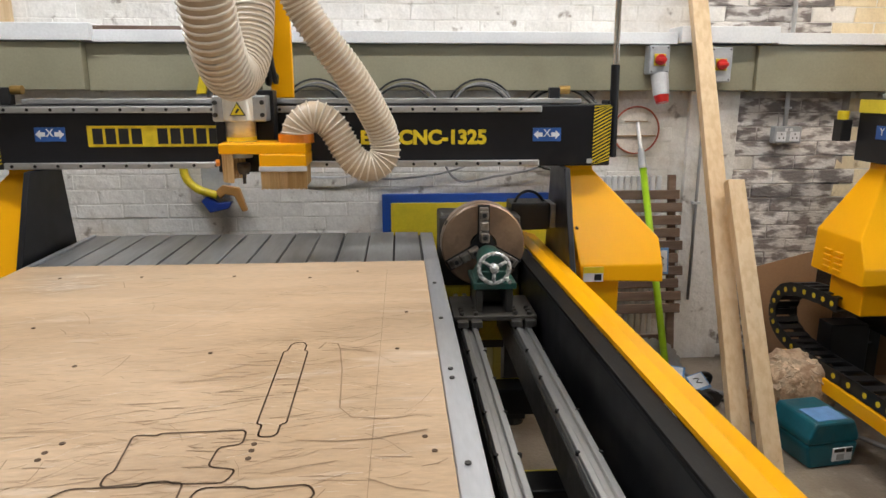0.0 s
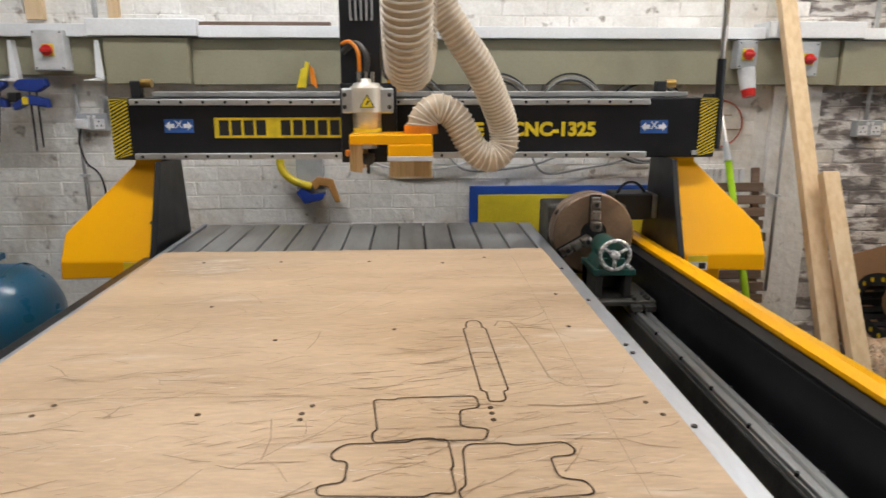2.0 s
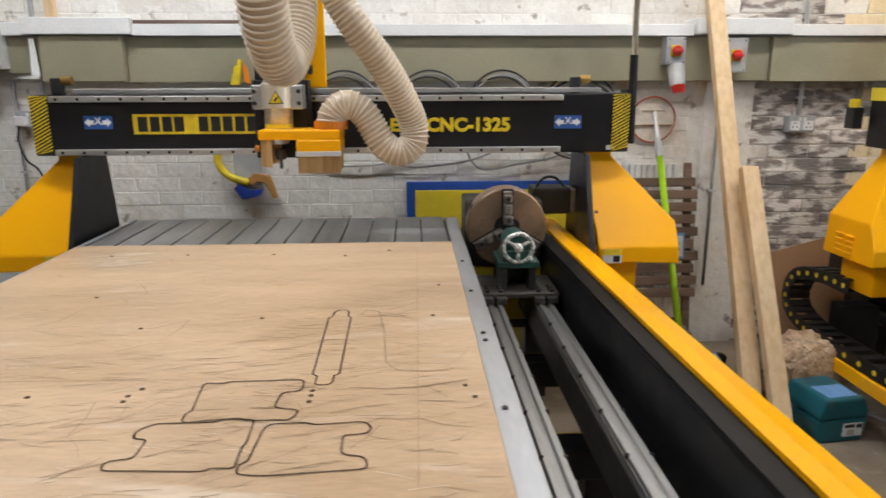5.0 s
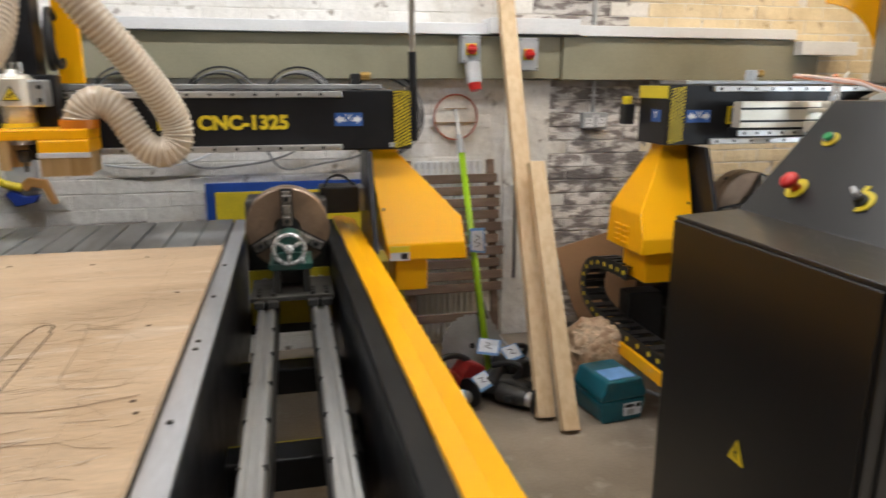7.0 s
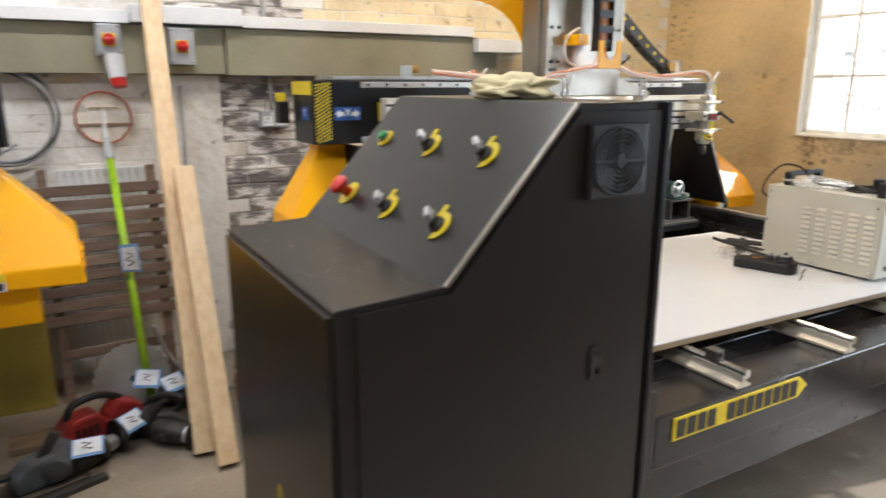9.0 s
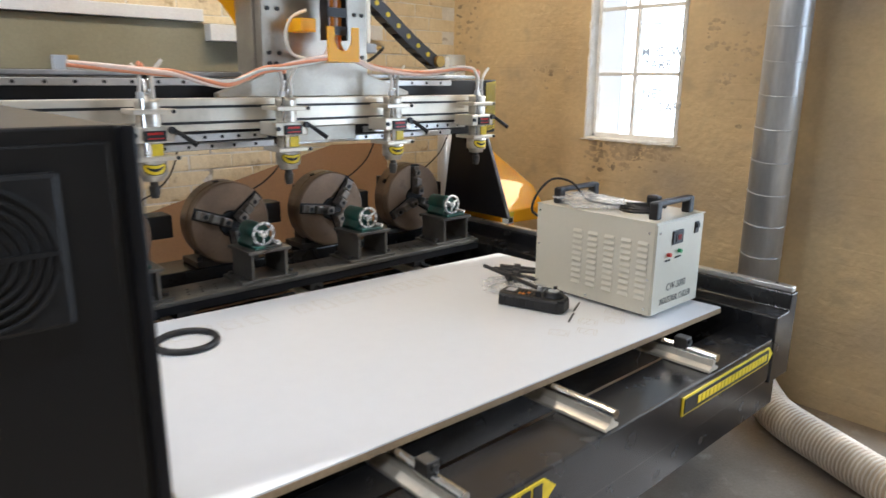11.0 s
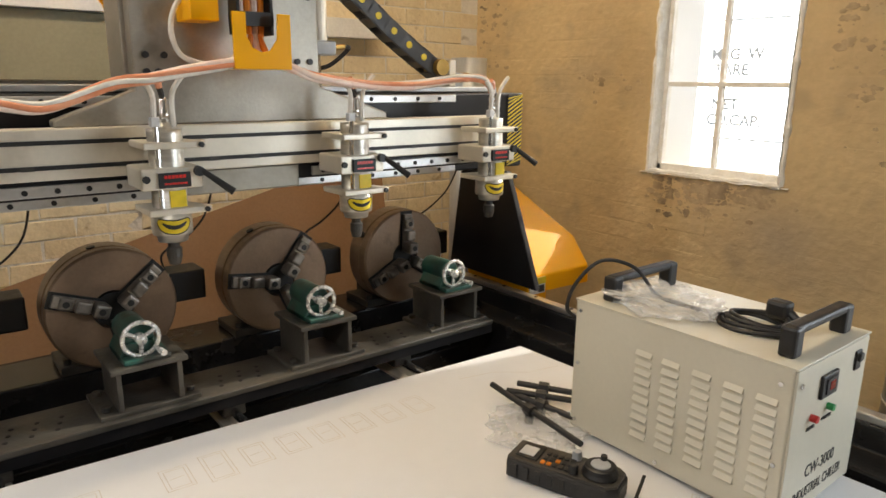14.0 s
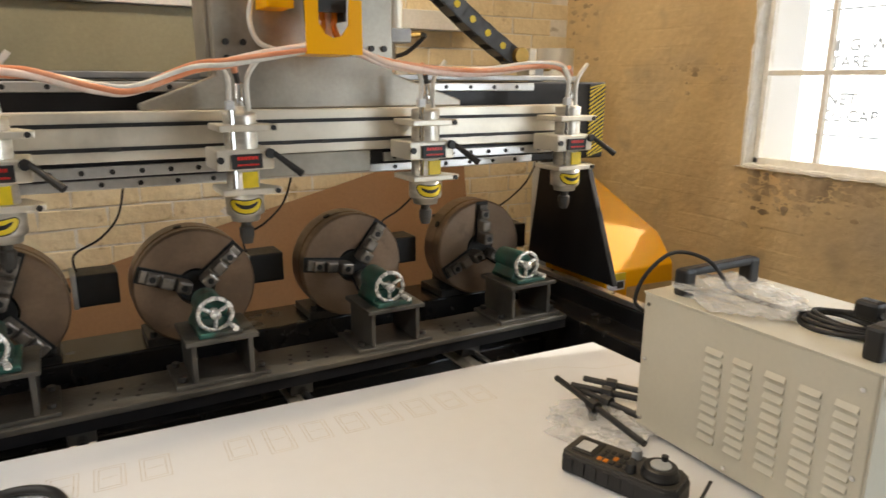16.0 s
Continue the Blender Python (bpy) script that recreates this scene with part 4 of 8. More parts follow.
    part("shoe_knob", rod((-0.375, 2.66, 1.215), (-0.385, 2.655, 1.215), 0.012, seg=10), M_ORANGE, shoe)
    # extraction hose, from the shoe up and through a hanging loop
    part("hose_collar", rod((-0.115, 2.71, 1.28), (-0.115, 2.71, 1.31), 0.062, seg=22), M_ORANGE, shoe)
    spiral_hose("extraction_hose", [(-0.115, 2.71, 1.285), (-0.105, 2.71, 1.335), (-0.055, 2.71, 1.372), (0.005, 2.71, 1.345), (0.045, 2.71, 1.28), (0.085, 2.712, 1.215), (0.145, 2.72, 1.188), (0.192, 2.735, 1.225), (0.192, 2.735, 1.30), (0.155, 2.69, 1.39), (0.088, 2.61, 1.51), (0.005, 2.56, 1.625), (-0.062, 2.54, 1.735), (-0.10, 2.48, 1.87), (-0.12, 2.40, 2.05), (-0.12, 2.30, 2.3)], 0.054, t)
    spiral_hose("extraction_hose", [(-0.10, 1.62, 2.25), (-0.145, 1.70, 1.95), (-0.158, 1.80, 1.68), (-0.160, 1.90, 1.545), (-0.155, 2.02, 1.495), (-0.14, 2.12, 1.56), (-0.137, 2.19, 1.70), (-0.13, 2.26, 1.95), (-0.12, 2.30, 2.3)], 0.060, t)
    return t


machine_one()


# ---- second routing machine ----
def spindle_unit(x, parent):
    y = 2.545
    unit = part("spindle_body", lathe([(0.018, -0.018), (0.031, -0.016), (0.033, -0.004), (0.041, 0.0), (0.0425, 0.006), (0.0425, 0.046), (0.036, 0.050), (0.036, 0.216), (0.036, 0.218), (0.036, 0.226), (0.014, 0.228), (0.014, 0.240)], (x, y, 1.130), (0, 0, 1), 30), M_SPINDLE, parent, "bright steel water-cooled spindle", True)
    part("collet_nut", lathe([(0.004, -0.016), (0.012, -0.014), (0.0165, 0.004), (0.0165, 0.022), (0.012, 0.026), (0.012, 0.042)], (x, y, 1.074), (0, 0, 1), 16), M_DARK, unit, "dark steel collet")
    for z0, z1, w0, w1 in ((1.316, 1.331, -0.055, 0.075), (1.176, 1.190, -0.055, 0.078)):
        part("clamp_plate", prism([(x + w0, 2.505), (x + w1, 2.505), (x + w1, 2.53), (x + 0.045, 2.60), (x + w0, 2.62)], "z", z0, z1, 0.003), M_ALU_BRIGHT, unit, "machined clamp plate")
        part("clamp_screw", rod((x + w1 - 0.012, 2.506, (z0 + z1) / 2), (x + w1 - 0.012, 2.499, (z0 + z1) / 2), 0.006, seg=8), M_INK, unit)
    body = part("clamp_block", box(x - 0.065, x + 0.062, 2.505, 2.62, 1.232, 1.278, 0.004), M_ALU_BRIGHT, unit, "machined spindle clamp block")
    part("clamp_screw", rod((x - 0.056, 2.506, 1.256), (x - 0.056, 2.499, 1.256), 0.008, seg=8), M_INK, body)
    plate = part("name_plate", box(x - 0.032, x + 0.034, 2.498, 2.505, 1.236, 1.268, 0.001), M_INK, body, "black name plate with red lettering")
    part("plate_letters", bars("BBBBBB", x - 0.022, x + 0.024, 1.256, 1.263, 2.498, 0.001), M_RED, plate)
    part("plate_letters", bars("BBBBBBBBB", x - 0.022, x + 0.026, 1.243, 1.247, 2.498, 0.001), M_RED, plate)
    part("lever", rod((x + 0.055, 2.50, 1.272), (x + 0.112, 2.462, 1.222), 0.006, 0.0085, 10), M_PLASTIC, body, "black clamping lever")
    part("lever_hub", rod((x + 0.052, 2.51, 1.268), (x + 0.052, 2.492, 1.268), 0.011, seg=10), M_PLASTIC, body)
    part("serial_label", prism([(x - 0.010, 1.193), (x + 0.024, 1.193), (x + 0.024, 1.228), (x - 0.010, 1.228)], "y", y - 0.0385, y - 0.030), M_LABEL_Y, unit, "yellow label")
    # curved rotation arrow: yellow band with a black arc
    own, arc, rim = bmesh.new(), bmesh.new(), bmesh.new()
    n = 16
    for k in range(n):
        for m, r, half in ((rim, 0.0428, 0.0165), (own, 0.0432, 0.0135), (arc, 0.0436, 0.0045)):
            reach = {0.0165: 0.92, 0.0135: 0.86, 0.0045: 0.62}[half]
            vs = []
            for f, sgn in ((k / n, -1), ((k + 1) / n, -1), ((k + 1) / n, 1), (k / n, 1)):
                u = 2 * f - 1
                q = -1.72 + u * reach
                swell = half * math.sqrt(max(0.03, 1 - u ** 4))
                vs.append(m.verts.new((x + r * math.cos(q), y + r * math.sin(q), 1.150 + 0.010 * u * u + sgn * swell)))
            m.faces.new(vs)
    part("label_rim", rim, M_INK, unit)
    lab = part("arrow_label", own, M_LABEL_Y, unit, "yellow label with a black rotation arrow")
    part("arrow", arc, M_INK, lab)
    part("plug", lathe([(0.012, 0.0), (0.012, 0.02), (0.010, 0.024), (0.011, 0.045), (0.008, 0.05)], (x + 0.003, y, 1.37), (0, 0, 1), 14), M_CHROME, unit, "steel cable plug", True)
    part("support_pin", rod((x - 0.024, 2.52, 1.19), (x - 0.024, 2.52, 1.37), 0.006, seg=10), M_CHROME, unit)
    part("pin_cap", box(x - 0.034, x - 0.016, 2.512, 2.53, 1.362, 1.382, 0.002), M_LGREY, unit)
    part("cable", tube([(x + 0.003, y, 1.415), (x - 0.001, y - 0.004, 1.432), (x - 0.006, y - 0.010, 1.445)], 0.0065, 8, 5), M_DARK, unit)
    part("cable_sleeve", tube([(x - 0.005, y - 0.009, 1.442), (x - 0.010, y - 0.014, 1.456), (x - 0.022, y - 0.02, 1.464)], 0.0072, 8, 5), M_REDHOSE, unit, "orange-red cable sleeve")
    part("water_tube", tube([(x - 0.026, 2.52, 1.38), (x - 0.026, 2.518, 1.43), (x - 0.045, 2.52, 1.462)], 0.006, 8, 5), M_CLEAR, unit)
    part("water_tube", tube([(x + 0.02, 2.54, 1.36), (x + 0.02, 2.535, 1.43), (x + 0.05, 2.53, 1.475)], 0.006, 8, 5), M_CLEAR, unit)


def rotary_unit(x, parent):
    """One tailstock on its box-section stand with the chuck that faces it."""
    x0, x1, y0, y1 = x - 0.066, x + 0.082, 2.60, 2.76
    stand = part("stand_base", box(x0 - 0.04, x1 + 0.04, y0, y1, 0.700, 0.711, 0.002), M_DUSTY, parent, "dusty steel foot plate")
    part("stand_top", box(x0 - 0.012, x1 + 0.012, y0 - 0.006, y1 + 0.004, 0.807, 0.819, 0.002), M_DUSTY, parent, "dusty steel top plate")
    for xa in (x0, x1 - 0.012):
        part("stand_web", box(xa, xa + 0.012, y0 + 0.004, y1 - 0.004, 0.711, 0.807, 0.002), M_DUSTY, parent, "welded steel web")
    for xx in (x0 - 0.022, x1 + 0.022):
        for yy in (2.63, 2.73):
            part("stand_bolt", rod((xx, yy, 0.713), (xx, yy, 0.724), 0.010, seg=8), M_DARK, stand)
    part("green_foot", box(x - 0.045, x + 0.06, 2.605, 2.75, 0.819, 0.832, 0.003), M_GREEN, stand)
    tailstock_body(x, 2.625, 0.872, 0.13, 0.036, parent)
    chuck(x + 0.005, 2.90, 0.868, 0.163, 0.105, parent, {2: 0.70, 3: 0.92, 4: 1.54}.get(round((x - 2.222) / 0.469), 1.2), "chuck")
    part("headstock", box(x - 0.075, x + 0.085, 3.006, 3.10, 0.71, 0.96, 0.006), M_DARK, parent, "dark cast headstock")
    own = box(x - 0.13, x + 0.13, 2.93, 3.08, 0.698, 0.722, 0.003)
    hs = part("headstock_foot", own, M_DARK, parent)
    for dx in (-0.11, 0.11):
        part("foot_bolt", rod((x + dx, 2.955, 0.722), (x + dx, 2.955, 0.738), 0.010, seg=8), M_DARK, hs)
    part("motor", box(x + 0.185, x + 0.29, 3.02, 3.12, 0.815, 0.905, 0.005), M_PLASTIC, parent, "black stepper motor")
    part("motor_flange", box(x + 0.172, x + 0.186, 3.018, 3.122, 0.812, 0.908, 0.003), M_ALU, parent)
    part("motor_cable", tube([(x + 0.19, 3.07, 0.90), (x + 0.19, 3.09, 0.95), (x + 0.26, 3.09, 0.99), (x + 0.31, 3.05, 1.06), (x + 0.33, 3.0, 1.17)], 0.0032, 6, 5), M_CABLE, parent)


def machine_two():
    t = thing("router_table", (3.3, 2.1, 0.0), "black and orange-yellow multi-spindle router with rotary chucks", "router")
    # frame
    part("front_beam", box(2.50, 4.40, 1.24, 1.40, 0.43, 0.585, 0.006), M_GLOSS_BLACK, t, "black steel front beam")
    part("front_lower_beam", box(2.32, 4.42, 1.262, 1.36, 0.30, 0.428, 0.005), M_GLOSS_BLACK, t, "black steel lower beam")
    part("rear_beam", box(2.42, 4.38, 3.28, 3.40, 0.40, 0.60, 0.006), M_GLOSS_BLACK, t)
    for x0, x1 in ((2.33, 2.495), (4.30, 4.455)):
        part("side_beam", prism([(x0, 0.42), (x1, 0.42), (x1, 0.722), (x1 - 0.05, 0.722), (x1 - 0.055, 0.662), (x0, 0.660)] if x1 > 4 else [(x0, 0.42), (x1, 0.42), (x1, 0.66), (x0 + 0.055, 0.662), (x0 + 0.05, 0.722), (x0, 0.722)], "y", 1.235, 3.42, 0.005), M_GLOSS_BLACK, t, "glossy black steel side beam")
        xr = x1 - 0.026 if x1 > 4 else x0 + 0.026
        r = part("side_rail", box(xr - 0.017, xr + 0.017, 1.24, 3.41, 0.722, 0.742, 0.004), M_RAIL, t, "ground steel linear rail")
        for k in range(13):
            part("rail_screw", rod((xr, 1.30 + k * 0.16, 0.741), (xr, 1.30 + k * 0.16, 0.744), 0.006, seg=8), M_INK, r)
    for x in (2.42, 4.40):
        for y in (1.56, 3.2):
            lg = part("leg", box(x - 0.07, x + 0.06, y - 0.09, y + 0.09, 0.08, 0.43, 0.005), M_GLOSS_BLACK, t, "black box-section leg")
            part("foot", box(x - 0.05, x + 0.04, y - 0.05, y + 0.05, 0.0, 0.08, 0.004), M_DARK, lg)
    for y in (1.62, 2.15, 2.50, 2.82):
        part("cross_member", box(2.497, 4.298, y - 0.045, y + 0.045, 0.44, 0.545, 0.005), M_GLOSS_BLACK, t)
    # round rails on aluminium supports running under the board
    for x in (2.46, 2.845, 3.36, 3.885):
        y0 = 1.245 if x > 2.5 else 1.26
        sup = part("rail_support", prism([(x - 0.028, 0.588), (x + 0.028, 0.588), (x + 0.028, 0.596), (x + 0.008, 0.604), (x + 0.006, 0.622), (x - 0.006, 0.622), (x - 0.008, 0.604), (x - 0.028, 0.596)], "y", y0, 2.92), M_ALU_BRIGHT, t, "aluminium rail support")
        part("round_rail", rod((x, y0 - 0.01, 0.632), (x, 2.92, 0.632), 0.0125, seg=16), M_CHROME, sup, "bright round rail")
        if x != 3.36:
            st = part("rail_stop", box(x - 0.018, x + 0.018, 1.33, 1.37, 0.634, 0.668, 0.003), M_DARK, sup)
            part("stop_screw", rod((x, 1.33, 0.655), (x, 1.322, 0.655), 0.008, seg=8), M_INK, st)
    # dusty planks lying in the frame
    for x0, x1 in ((2.55, 2.80), (2.92, 3.30), (3.45, 3.83)):
        part("packing_plank", box(x0, x1, 2.50, 2.60, 0.548, 0.566, 0.004), M_PLANK, t, "dusty wooden packing strip")
    # lettered bands on the front beam
    band = part("name_band", prism([(2.563, 0.503), (3.095, 0.503), (3.135, 0.535), (3.095, 0.568), (2.563, 0.568)], "y", 1.236, 1.24), M_LABEL_Y, t, "yellow band with black block lettering")
    letter_blocks("BBBB BBBBBBBB", 2.572, 3.09, 0.510, 0.561, 1.236, M_INK, band)
    band = part("web_band", prism([(3.70, 0.505), (4.27, 0.505), (4.30, 0.533), (4.27, 0.562), (3.70, 0.562)], "y", 1.236, 1.24), M_LABEL_Y, t, "yellow-outlined black web address band")
    part("band_centre", box(3.708, 4.262, 1.2335, 1.236, 0.511, 0.556), M_INK, band)
    letter_blocks("BBB.BBBBBBBBBBBB.BBB", 3.78, 4.25, 0.522, 0.546, 1.2335, M_LABEL_Y, band)
    # rotary slide plate and rear bearer
    pl = part("tailstock_plate", box(2.36, 4.235, 2.585, 2.755, 0.684, 0.700, 0.003), M_DUSTY, t, "long dark steel slide plate")
    for x in (2.93, 3.40, 3.87):
        for dx in (-0.05, 0.0, 0.05):
            for dy in (2.63, 2.66, 2.69):
                # black disc for the shade in a drilled hole
                part("plate_hole", rod((x + dx + (dy - 2.66) * 0.3, dy, 0.7003), (x + dx + (dy - 2.66) * 0.3, dy, 0.7012), 0.0055, seg=8), M_INK, pl)
    part("plate_edge", box(2.36, 4.235, 2.59, 2.60, 0.655, 0.684), M_BLACK, t)
    for x in (2.845, 3.36, 3.885):
        part("slide_block", box(x - 0.03, x + 0.03, 2.60, 2.74, 0.622, 0.684, 0.004), M_DARK, t)
    part("chuck_bearer", box(2.36, 4.29, 2.93, 3.12, 0.55, 0.697, 0.006), M_GLOSS_BLACK, t, "dark steel chuck bearer")
    for x in (2.691, 3.160, 3.629, 4.098):
        rotary_unit(x, t)
    # gantry beam
    g = part("gantry_beam", box(2.14, 4.495, 2.745, 2.99, 1.175, 1.425, 0.006), M_BLACK, t, "black steel gantry beam")
    part("beam_cover", box(2.25, 4.42, 2.80, 3.02, 1.427, 1.444, 0.003), M_ALU, t, "dull metal top cover")
    for zc in (1.409, 1.19):
        r = part("gantry_rail", box(2.34, 4.18, 2.726, 2.745, zc - 0.012, zc + 0.012, 0.003), M_RAIL, g, "bright steel linear rail")
        bolt_row(2.37, 4.16, 0.083, 2.726, zc, 0.006, r, "rail_bolt")
    hazard(2.148, 2.215, 2.745, 1.18, 1.42, g)
    hazard(4.422, 4.489, 2.745, 1.18, 1.42, g)
    axis_sign("X", 2.285, 2.745, 1.296, g)
    band = part("name_band", box(2.42, 2.97, 2.742, 2.745, 1.262, 1.338), M_LABEL_Y, g, "yellow band with black block lettering")
    letter_blocks("BBBB BBBBB", 2.43, 2.96, 1.272, 1.328, 2.742, M_INK, band)
    s = part("axis_sign", box(2.1365, 2.14, 2.80, 2.87, 1.27, 1.322), M_SIGN_BLUE, g, "blue axis sign")
    part("sign_letter", lettering("Y", 0.042, Matrix.Translation((2.1355, 2.835, 1.298)) @ Euler((math.pi / 2, 0, -math.pi / 2)).to_matrix().to_4x4()), M_SIGN_WHITE, s)
    part("end_cap", box(2.134, 2.14, 2.75, 2.985, 1.37, 1.422), M_POSTER_Y, g, "dull yellow end strip")
    part("limit_switch", box(2.08, 2.125, 3.00, 3.06, 1.25, 1.34, 0.004), M_PLASTIC, g, "black limit switch")
    part("switch_cap", rod((2.10, 3.03, 1.34), (2.10, 3.03, 1.375), 0.022, seg=14), M_DIAL, g)
    for x in (2.62, 4.30):
        st = part("limit_stop", box(x - 0.02, x + 0.02, 2.86, 2.90, 1.425, 1.49, 0.004), M_GREY, g, "grey limit stop with a brass fitting")
        part("brass_fitting", rod((x + 0.02, 2.88, 1.475), (x + 0.055, 2.88, 1.475), 0.016, seg=14), M_BRASS, st)
    gantry_leg(-1, 2.315, 2.70, 3.0, t, 0.285)
    gantry_leg(1, 4.405, 2.68, 2.98, t, back=0.245)
    # spindle beam
    al = part("spindle_beam", box(2.40, 4.275, 2.625, 2.68, 1.252, 1.358, 0.003), M_ALU_BRIGHT, t, "long machined aluminium spindle beam")
    for z in (1.330, 1.279):
        # black strip laid on for the shade inside the slot
        part("beam_slot", box(2.40, 4.275, 2.6215, 2.626, z - 0.0045, z + 0.0045), M_INK, al)
    for x in (2.55, 2.98, 3.36, 3.46, 3.86, 3.94):
        part("slot_nut", box(x - 0.012, x + 0.012, 2.619, 2.625, 1.274, 1.283), M_DARK, al)
    lr = part("lower_rail", box(2.40, 4.30, 2.64, 2.70, 1.212, 1.250, 0.003), M_BLACK, t)
    r = part("rail_strip", box(2.40, 3.20, 2.63, 2.64, 1.218, 1.242, 0.002), M_RAIL, lr)
    bolt_row(2.43, 3.18, 0.06, 2.63, 1.23, 0.006, r, "rail_bolt")
    r = part("rail_strip", box(3.62, 4.18, 2.63, 2.64, 1.218, 1.242, 0.002), M_RAIL, lr)
    bolt_row(3.65, 4.16, 0.06, 2.63, 1.23, 0.006, r, "rail_bolt")
    part("lower_plate", box(3.24, 3.58, 2.628, 2.66, 1.195, 1.251, 0.003), M_PLATE, t)
    # lifting plate
    lp = part("lifting_plate", prism([(3.04, 1.358), (3.87, 1.358), (3.87, 1.375), (3.662, 1.445), (3.655, 2.3), (3.215, 2.3), (3.208, 1.435), (3.04, 1.372)], "y", 2.655, 2.70, 0.004), M_PLATE, t, "large brushed steel lifting plate")
    part("column", box(3.20, 3.23, 2.70, 2.83, 1.43, 2.3, 0.004), M_PLATE, t)
    for x, z in ((3.235, 1.511), (3.275, 1.511), (3.235, 1.475), (3.26, 1.475), (3.60, 1.505), (3.635, 1.505), (3.235, 1.66), (3.275, 1.66), (3.60, 1.66), (3.635, 1.66)):
        part("plate_bolt", rod((x, 2.656, z), (x, 2.648, z), 0.0075, seg=8), M_INK, lp)
    # curved yellow cable guide plate
    guide = [(2.93, 1.775), (2.93, 2.3), (3.265, 2.3), (3.265, 1.49), (3.238, 1.49)] + [(3.238 - 0.30 * (1 - math.cos(a)), 1.49 + 0.285 * math.sin(a)) for a in (0.25, 0.5, 0.75, 1.0, 1.25, 1.45)]
    part("cable_guide", prism(guide, "y", 2.84, 2.85, 0.002), M_YELLOW, t, "orange-yellow plate with a curved cut")
    # yellow chain bracket and its carrier
    br = part("chain_bracket", prism([(3.372, 1.482), (3.505, 1.482), (3.505, 1.60), (3.475, 1.60), (3.472, 1.545), (3.455, 1.522), (3.435, 1.518), (3.415, 1.527), (3.402, 1.55), (3.402, 1.60), (3.372, 1.60)], "y", 2.488, 2.494, 0.001), M_YELLOW, t, "orange-yellow bent chain bracket")
    part("bracket_shelf", box(3.372, 3.505, 2.494, 2.655, 1.482, 1.487), M_YELLOW, br)
    part("bracket_arm", box(3.31, 3.372, 2.56, 2.655, 1.583, 1.628, 0.002), M_YELLOW, br)
    energy_chain([(3.44, 2.55, 1.56), (3.44, 2.55, 1.75), (3.44, 2.55, 2.0), (3.44, 2.56, 2.3)], 0.085, 0.05, t, (1, 0, 0), eyes=False)
    for k in range(4):
        part("chain_cable", tube([(3.415 + k * 0.016, 2.55, 2.2), (3.415 + k * 0.016, 2.55, 1.62), (3.42 + k * 0.012, 2.545, 1.55), (3.43 + (k - 1.5) * 0.03, 2.53, 1.50)], 0.008, 8, 6), M_ORANGE if k % 2 else M_PINK, t)
    energy_chain([(4.22, 2.87, 1.485), (4.05, 2.87, 1.59), (3.86, 2.87, 1.73), (3.66, 2.87, 1.88), (3.5, 2.87, 2.1)], 0.06, 0.055, t, (0, 1, 0), M_CHAIN)
    part("chain_bracket", box(4.235, 4.262, 2.83, 2.90, 1.444, 1.53, 0.003), M_ALU_BRIGHT, t)
    part("chain_roller", rod((4.20, 2.82, 1.505), (4.20, 2.90, 1.505), 0.026, seg=18), M_BRASS, t)
    cy = part("air_cylinder", rod((3.695, 2.72, 1.56), (3.695, 2.72, 2.3), 0.026, seg=20), M_ALU_BRIGHT, t, "bright air cylinder")
    part("cylinder_block", box(3.665, 3.735, 2.69, 2.75, 1.525, 1.562, 0.004), M_GREY, cy)
    part("cylinder_rod", rod((3.69, 2.72, 1.43), (3.69, 2.72, 1.526), 0.011, seg=14), M_CHROME, cy)
    part("air_fitting", rod((3.735, 2.72, 1.545), (3.775, 2.72, 1.55), 0.008, seg=10), M_BRASS, cy)
    part("air_line", tube([(3.775, 2.72, 1.55), (3.80, 2.74, 1.545), (3.75, 2.76, 1.50), (3.70, 2.78, 1.49)], 0.006), M_CABLE, cy)
    part("loose_tube", tube([(3.36, 2.60, 1.49), (3.30, 2.61, 1.51), (3.285, 2.62, 1.57), (3.31, 2.62, 1.63), (3.37, 2.62, 1.66)], 0.006), M_CLEAR, t)
    # bundled hoses over the spindles
    runs = ([(2.55, 2.52, 1.455), (2.66, 2.51, 1.448), (2.80, 2.51, 1.438), (2.85, 2.51, 1.434), (2.95, 2.51, 1.410), (3.02, 2.51, 1.408), (3.13, 2.51, 1.449), (3.20, 2.50, 1.460), (3.28, 2.50, 1.476), (3.39, 2.50, 1.496)],
            [(3.48, 2.50, 1.492), (3.51, 2.50, 1.484), (3.58, 2.50, 1.464), (3.73, 2.51, 1.449), (3.88, 2.53, 1.452), (4.03, 2.53, 1.470), (4.12, 2.53, 1.466), (4.165, 2.54, 1.43)])
    for n_, run in enumerate(runs):
        line = [Vector(q) for q in run]
        for k, (m_, r_) in enumerate(((M_REDHOSE, 0.0065), (M_PINK, 0.0075), (M_REDHOSE if n_ == 0 else M_PINK, 0.0055), (M_CLEAR, 0.0055))):
            pts = []
            for j, q in enumerate(line):
                a = k * math.pi / 2 + j * 0.75
                pts.append(q + Vector((0, 0.0055 * math.cos(a), 0.0065 * math.sin(a))))
            part("wrapped_hose", tube(pts, r_, 10, 8), m_, t, "clear wrapped hose bundle with red hoses", True)
    for x in (2.762, 3.230, 3.698, 4.166):
        spindle_unit(x, t)
    # side cable carrier on its yellow tray, outside the frame
    tray = part("chain_tray", box(2.04, 2.17, 2.0, 3.18, 0.20, 0.262, 0.004), M_YELLOW, t, "orange-yellow cable tray")
    part("tray_arm", box(2.16, 2.34, 2.3, 2.4, 0.20, 0.44, 0.004), M_BLACK, t)
    part("tray_arm", box(2.16, 2.34, 3.0, 3.1, 0.20, 0.44, 0.004), M_BLACK, t)
